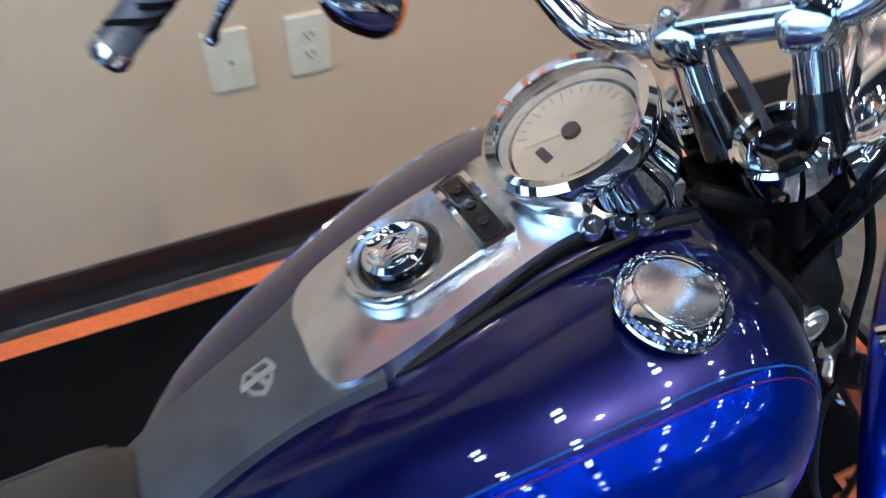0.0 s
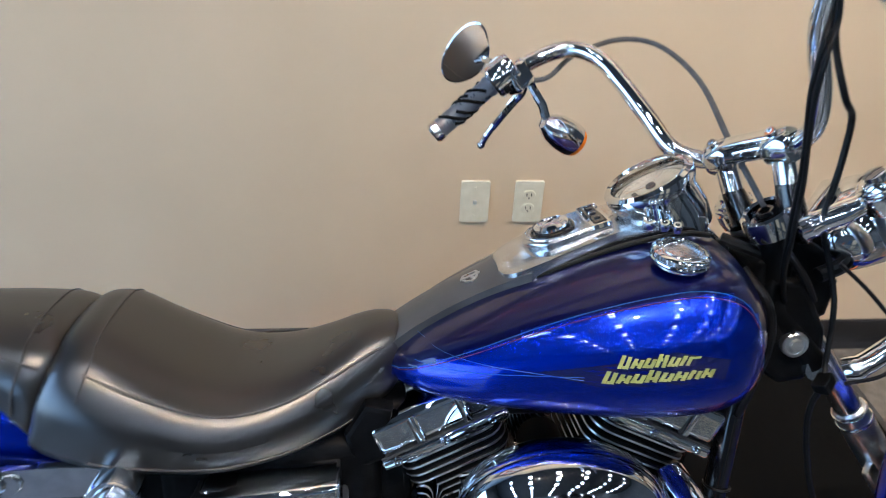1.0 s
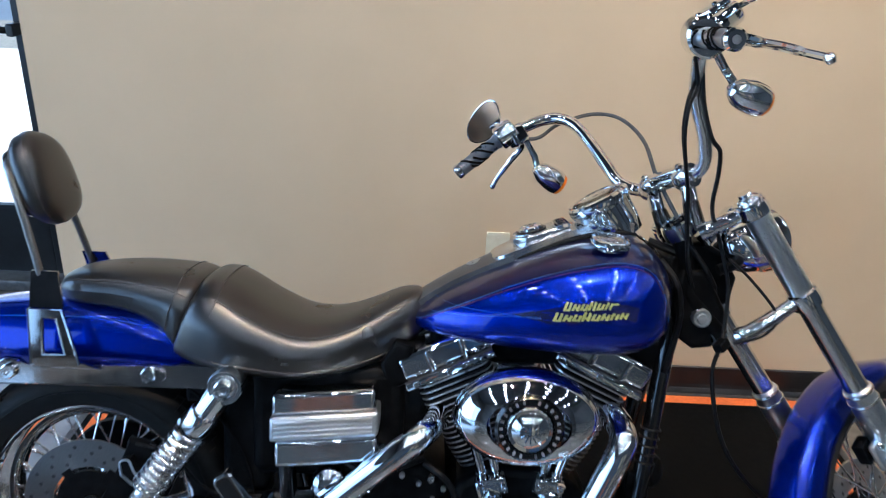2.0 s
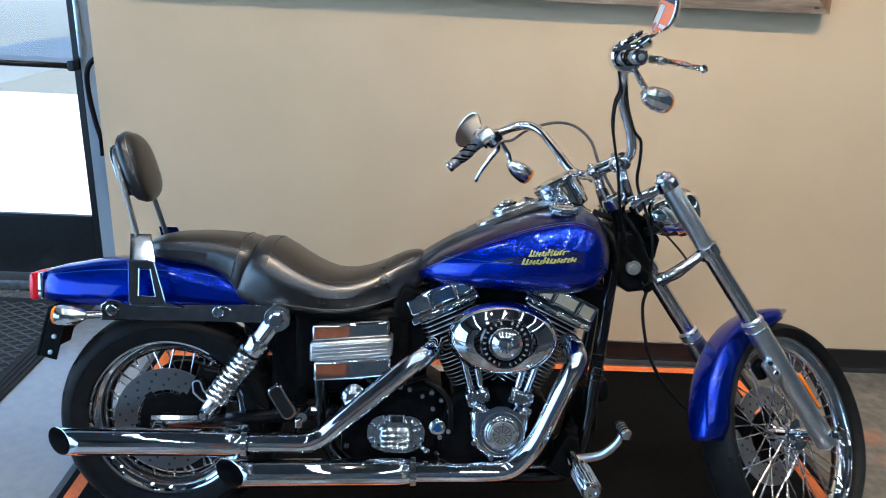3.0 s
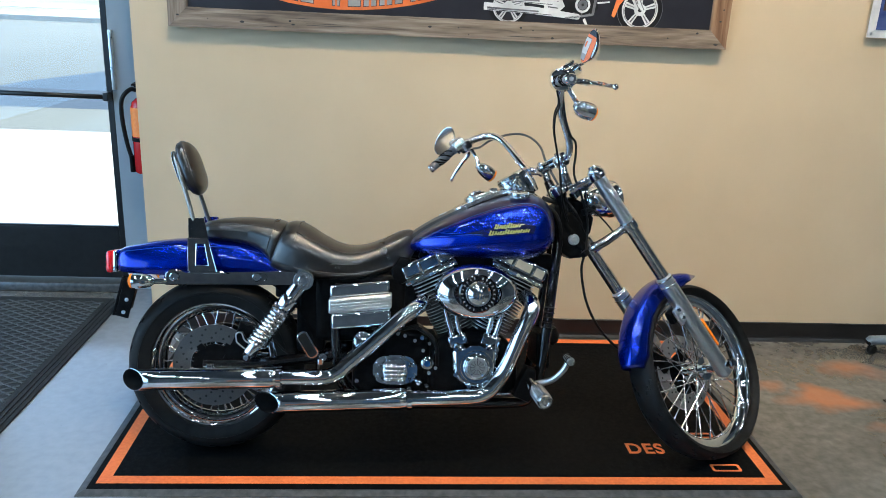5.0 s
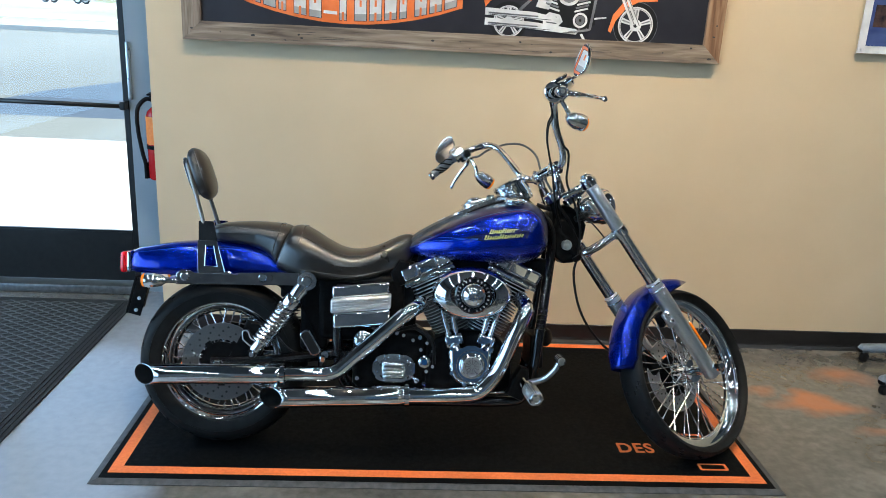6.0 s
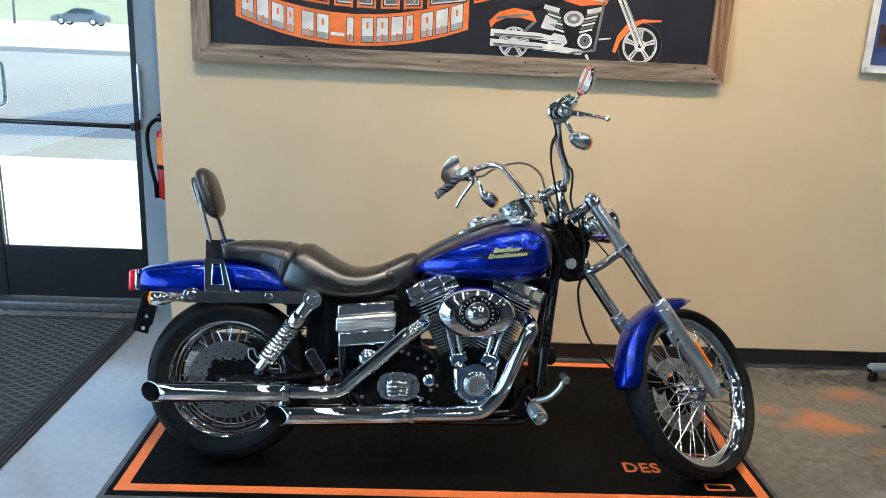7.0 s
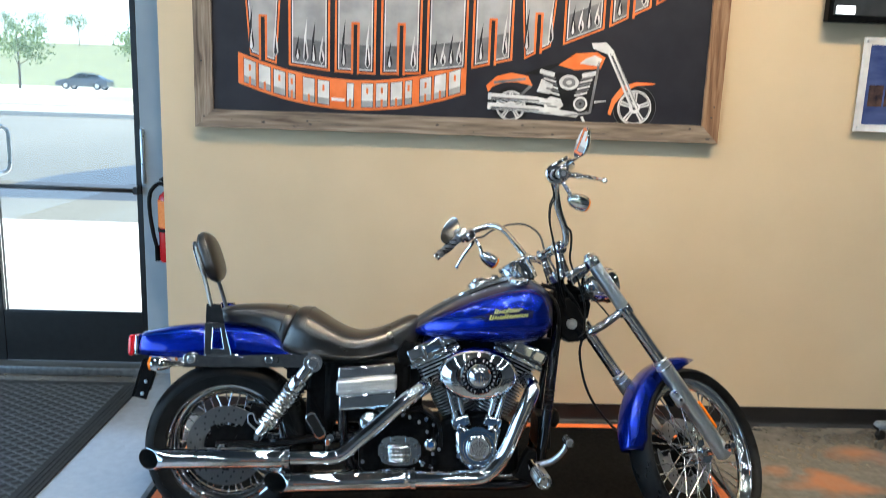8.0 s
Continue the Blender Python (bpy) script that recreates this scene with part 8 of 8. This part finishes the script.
    # handlebar; the throttle side is set a little ahead of the other
    right = FORK @ Matrix.Translation((0.0185, 0.0024, -0.0125))

    def rk(f, y, u):
        return right @ Vector((f, y, u))

    bar_l = [(-0.061, 0.034, 0.232), (-0.062, 0.081, 0.232), (-0.068, 0.115, 0.240), (-0.073, 0.147, 0.270), (-0.045, 0.182, 0.318), (-0.014, 0.220, 0.366), (0.011, 0.258, 0.411), (0.014, 0.292, 0.442), (-0.004, 0.322, 0.460), (-0.055, 0.352, 0.471), (-0.115, 0.378, 0.477)]
    bar_r = [(-0.061, 0.034, 0.232), (-0.060, -0.012, 0.232), (-0.058, -0.045, 0.236), (-0.054, -0.068, 0.254), (-0.052, -0.090, 0.296), (-0.058, -0.120, 0.372), (-0.056, -0.150, 0.420), (-0.062, -0.178, 0.452), (-0.082, -0.203, 0.469), (-0.1065, -0.2326, 0.4735)]
    hb = part("handlebar", tube(smooth_path([fk(*p) for p in bar_r[::-1]] + [fk(*p) for p in bar_l[1:]], 6), 0.0145, 16), CHROME, BIKE, "tall chrome handlebar, turned to one side")
    for s, yy in ((-1, -0.012), (1, 0.081)):
        rs = part("riser", tube([fk(-0.085, yy * 0.92, 0.185), fk(-0.072, yy * 0.96, 0.21), fk(-0.062, yy, 0.230)], [0.017, 0.017, 0.019], 18), CHROME, BIKE, "chrome handlebar riser with its lower half toned black")
        # the riser's lower half in black, for the dark it reflects
        part("riser_dark_end", tube([fk(-0.105, yy * 0.8, 0.140), fk(-0.085, yy * 0.92, 0.186)], [0.021, 0.0165], 18), BLACK_GLOSS, rs)
        part("riser_clamp", lathe([(0.0148, -0.018), (0.025, -0.018), (0.027, -0.012), (0.027, 0.012), (0.025, 0.018), (0.0148, 0.018)], FORK @ Matrix.Translation((-0.061, yy, 0.232)) @ pose(0, 0, 0, 90, 0, 0), 24, closed=True), CHROME, rs)
        bolt(fk(-0.066, yy, 0.255), 0.0085, 0.010, rs, axis=tuple(FORK.to_3x3() @ Vector((-0.5, 0, 1))))
    part("clamp_top", box((-0.076, -0.012, 0.246), (-0.048, 0.081, 0.258), 0.005, 3, m=FORK), CHROME, BIKE)

    def controls(a, grip_dir, bulk, grip_mat):
        d = (FORK.to_3x3() @ Vector(grip_dir)).normalized()
        m = axis_frame(a, d, tuple(FORK.to_3x3() @ Vector((0, 0, 1))))
        sw = part("switch_housing", lathe([(0.0148, -0.05), (0.023 * bulk, -0.048), (0.0255 * bulk, -0.040), (0.0255 * bulk, -0.004), (0.022 * bulk, 0.0), (0.0148, 0.0)], m, 24, sx=1.0, sy=1.18, closed=True), CHROME, BIKE, "chrome switch housing")
        for k in (-0.033, -0.015):
            part("switch_button", box((-0.024, -0.026, k - 0.006), (-0.012, -0.012, k + 0.006), 0.003, m=m), BLACK_SATIN, sw)
            part("switch_button", box((0.012, -0.026, k - 0.006), (0.024, -0.012, k + 0.006), 0.003, m=m), BLACK_SATIN, sw)
        gp = part("grip", lathe([(0.0, -0.002), (0.018, -0.002), (0.0185, 0.006), (0.0165, 0.010), (0.0165, 0.112), (0.0185, 0.115), (0.0185, 0.124), (0.015, 0.128), (0.0, 0.129)], m, 24), grip_mat, BIKE, "blue-grey grip with black inlays and a chrome end")
        part("grip_end", lathe([(0.0, 0.1285), (0.0155, 0.1285), (0.0190, 0.124), (0.0190, 0.114), (0.0178, 0.112)], m, 24), CHROME, gp, "chrome end cap")
        for k in range(7):
            pts = []
            for j in range(9):
                t = j / 8
                an = 2 * math.pi * (0.5 * t) + k * 2 * math.pi / 3.5
                pts.append(m @ Vector((0.0165 * math.cos(an), 0.0165 * math.sin(an), 0.014 + 0.014 * (k // 2) + 0.045 * t)))
            part("grip_inlay", tube(pts, 0.0030, 6), DEEP_BLACK, gp)
        return m, sw

    gl_dir = Vector((-0.224, 0.456, 0.461)) - Vector((-0.115, 0.378, 0.477))
    ml, swl = controls(fk(-0.115, 0.378, 0.477), gl_dir, 1.0, GRIP)
    gr_dir = Vector((-0.215, -0.345, 0.470)) - Vector((-0.125, -0.235, 0.486))
    mr, swr = controls(rk(-0.125, -0.235, 0.486), gr_dir, 1.28, SATIN)
    # levers with their perches
    part("clutch_perch", box((-0.105, 0.335, 0.440), (-0.055, 0.372, 0.490), 0.010, 3, m=FORK), CHROME, BIKE)
    lv = part("clutch_lever", tube(smooth_path([fk(-0.065, 0.352, 0.455), fk(-0.060, 0.385, 0.430), fk(-0.085, 0.425, 0.412), fk(-0.105, 0.462, 0.395), fk(-0.117, 0.487, 0.380)]), [0.009] * 8 + [0.0075] * 9 + [0.0065] * 8, 10), CHROME, BIKE, "chrome clutch lever")
    part("lever_ball", lathe([(0.0, -0.008), (0.006, -0.006), (0.008, 0.0), (0.006, 0.006), (0.0, 0.008)], FORK @ Matrix.Translation((-0.117, 0.487, 0.380)), 12), DARK_CHROME, lv)
    mc = part("master_cylinder", box((-0.100, -0.245, 0.470), (0.000, -0.175, 0.515), 0.014, 3, m=right), CHROME, BIKE, "chrome brake master cylinder")
    part("reservoir_lid", box((-0.090, -0.24, 0.514), (-0.012, -0.182, 0.525), 0.005, 2, m=right), CHROME, mc)
    for a in (-0.08, -0.022):
        bolt(rk(a, -0.21, 0.524), 0.005, 0.004, mc, axis=tuple(FORK.to_3x3() @ Vector((0, 0, 1))))
    part("perch", box((-0.085, -0.225, 0.445), (-0.025, -0.18, 0.478), 0.010, 3, m=right), CHROME, BIKE)
    bl = part("brake_lever", tube(smooth_path([rk(-0.040, -0.215, 0.465), rk(-0.045, -0.258, 0.435), rk(-0.075, -0.318, 0.410), rk(-0.110, -0.370, 0.390), rk(-0.141, -0.414, 0.375)]), [0.011] * 8 + [0.0085] * 9 + [0.007] * 8, 10), CHROME, BIKE, "chrome brake lever")
    part("lever_ball", lathe([(0.0, -0.010), (0.007, -0.008), (0.010, 0.0), (0.007, 0.008), (0.0, 0.010)], right @ Matrix.Translation((-0.141, -0.414, 0.375)), 12), CHROME, bl)
    # turn signals under the levers
    for p, q, s in (((-0.07, 0.345, 0.440), (-0.062, 0.350, 0.338), 1), ((-0.07, -0.20, 0.455), (-0.098, -0.238, 0.348), -1)):
        g = FORK if s > 0 else right
        st = part("signal_stalk", tube([g @ Vector(p), g @ Vector((p[0], p[1], (p[2] + q[2]) / 2 + 0.01)), g @ Vector((q[0] - 0.02, q[1], q[2] + 0.02))], 0.008, 10), CHROME, BIKE)
        sm = FORK @ Matrix.Translation(q if s > 0 else (q[0] + 0.008, q[1], q[2])) @ pose(0, 0, 0, 0, 150 if s > 0 else 132, 0) @ Matrix.Scale(0.96, 4)
        b = part("turn_signal", lathe([(0.0, -0.048), (0.012, -0.045), (0.025, -0.026), (0.031, 0.0), (0.0325, 0.022), (0.031, 0.030), (0.0, 0.030)], sm, 30), CHROME, BIKE, "chrome bullet turn signal")
        part("lens", lathe([(0.030, 0.030), (0.027, 0.040), (0.016, 0.046), (0.0, 0.047)], sm, 24), AMBER, b, "amber lens")
    # mirrors: teardrop shells on bent stems
    for base_p, mid_p, c, turn, s in (((-0.030, -0.215, 0.500), (0.035, -0.255, 0.495), (0.020, -0.293, 0.522), -60, -1), ((-0.085, 0.36, 0.490), (-0.07, 0.41, 0.510), (-0.036, 0.470, 0.527), 58, 1)):
        g = FORK if s > 0 else right
        stem = part("mirror_stem", tube(smooth_path([g @ Vector(base_p), g @ Vector(mid_p), g @ Vector((c[0], c[1], c[2] - 0.02))]), 0.0055, 10), CHROME, BIKE, "chrome mirror stem")
        # the glass faces backwards, towards a rider
        face = Vector((-0.46, -0.83, -0.33)) if s > 0 else Vector((-0.95, -0.30, 0.10))
        mm = axis_frame(g @ Vector(c), face, (0, 0, 1))
        out = []
        for k in range(36):
            a = 2 * math.pi * k / 36
            r = 1.0 + 0.22 * math.cos(a - (0.5 if s < 0 else 2.6)) ** 3
            q = Vector((0.060 * math.cos(a) * r, 0.040 * math.sin(a) * r)) if s < 0 else Vector((0.066 * math.cos(a) * r, 0.038 * math.sin(a) * r))
            q.rotate(Matrix.Rotation(radians(54 if s > 0 else 60), 2))
            out.append((q.x, q.y))
        rings = [[mm @ Vector((x * q, y * q, z)) for x, y in out] for q, z in ((0.25, -0.024), (0.60, -0.020), (0.88, -0.010), (1.0, 0.0), (1.0, 0.005), (0.95, 0.006))]
        sh = part("mirror_shell", loft(rings), CHROME, stem, "chrome teardrop mirror shell")
        part("mirror_face", prism([(x * 0.94, y * 0.94) for x, y in out], mm @ Matrix.Translation((0, 0, 0.0055)), 0.0015), MIRROR, sh, "silvered mirror glass", smooth=False)
    # cables
    def cable(name, pts, r, label="", mat=None):
        part(name, tube(smooth_path([fk(*p) for p in pts], 7), r, 8), mat or HOSE, BIKE, label)
    cable("clutch_cable", [(-0.065, 0.350, 0.445), (-0.03, 0.338, 0.430), (0.035, 0.33, 0.430), (0.108, 0.29, 0.408), (0.122, 0.23, 0.368), (0.066, 0.15, 0.308), (-0.045, 0.07, 0.245), (-0.09, 0.035, 0.16), (-0.10, 0.03, 0.06)], 0.0046, "grey clutch cable in a wide loop", MAT_EDGE)
    cable("throttle_cable", [(-0.095, -0.19, 0.455), (-0.10, -0.17, 0.415), (-0.140, -0.165, 0.393), (-0.160, -0.14, 0.348), (-0.163, -0.11, 0.287), (-0.160, -0.08, 0.233), (-0.167, -0.04, 0.163), (-0.165, 0.0, 0.09), (-0.15, 0.03, 0.03)], 0.0036, "black throttle cable")
    cable("throttle_cable", [(-0.105, -0.195, 0.455), (-0.11, -0.175, 0.405), (-0.150, -0.17, 0.385), (-0.170, -0.145, 0.34), (-0.173, -0.114, 0.28), (-0.170, -0.084, 0.225), (-0.176, -0.044, 0.155), (-0.172, 0.0, 0.085), (-0.16, 0.03, 0.02)], 0.0036)
    cable("brake_hose", [(-0.05, -0.185, 0.47), (-0.055, -0.160, 0.42), (-0.076, -0.142, 0.36), (-0.100, -0.14, 0.301), (-0.085, -0.13, 0.266), (-0.099, -0.11, 0.225), (-0.121, -0.09, 0.188), (-0.107, -0.06, 0.149), (-0.08, -0.025, 0.091), (-0.12, -0.02, 0.0), (-0.17, 0.0, -0.07), (-0.198, 0.0, -0.089)], 0.0044, "black front brake hose")
    cable("brake_hose", [(-0.198, 0.0, -0.089), (-0.228, 0.03, -0.133), (-0.266, 0.05, -0.223), (-0.279, 0.06, -0.308), (-0.261, 0.07, -0.401), (-0.235, 0.07, -0.47), (-0.16, 0.07, -0.56), (-0.11, 0.065, -0.60)], 0.0048)
    part("hose_clip", box((-0.215, -0.012, -0.10), (-0.185, 0.012, -0.08), 0.004, m=FORK), BLACK_SATIN, BIKE)
    cable("wire_loop", [(-0.10, -0.04, 0.05), (-0.098, -0.06, -0.005), (-0.104, -0.08, -0.073), (-0.116, -0.08, -0.099), (-0.166, -0.07, -0.099), (-0.200, -0.03, -0.088)], 0.0030, "thin black wire loop")
    part("headlamp_loom", tube(smooth_path([fk(-0.10, 0.0, 0.03), fk(-0.06, -0.02, 0.02), fk(-0.03, 0.0, 0.03)]), 0.012, 10), HOSE, BIKE)


front_end()
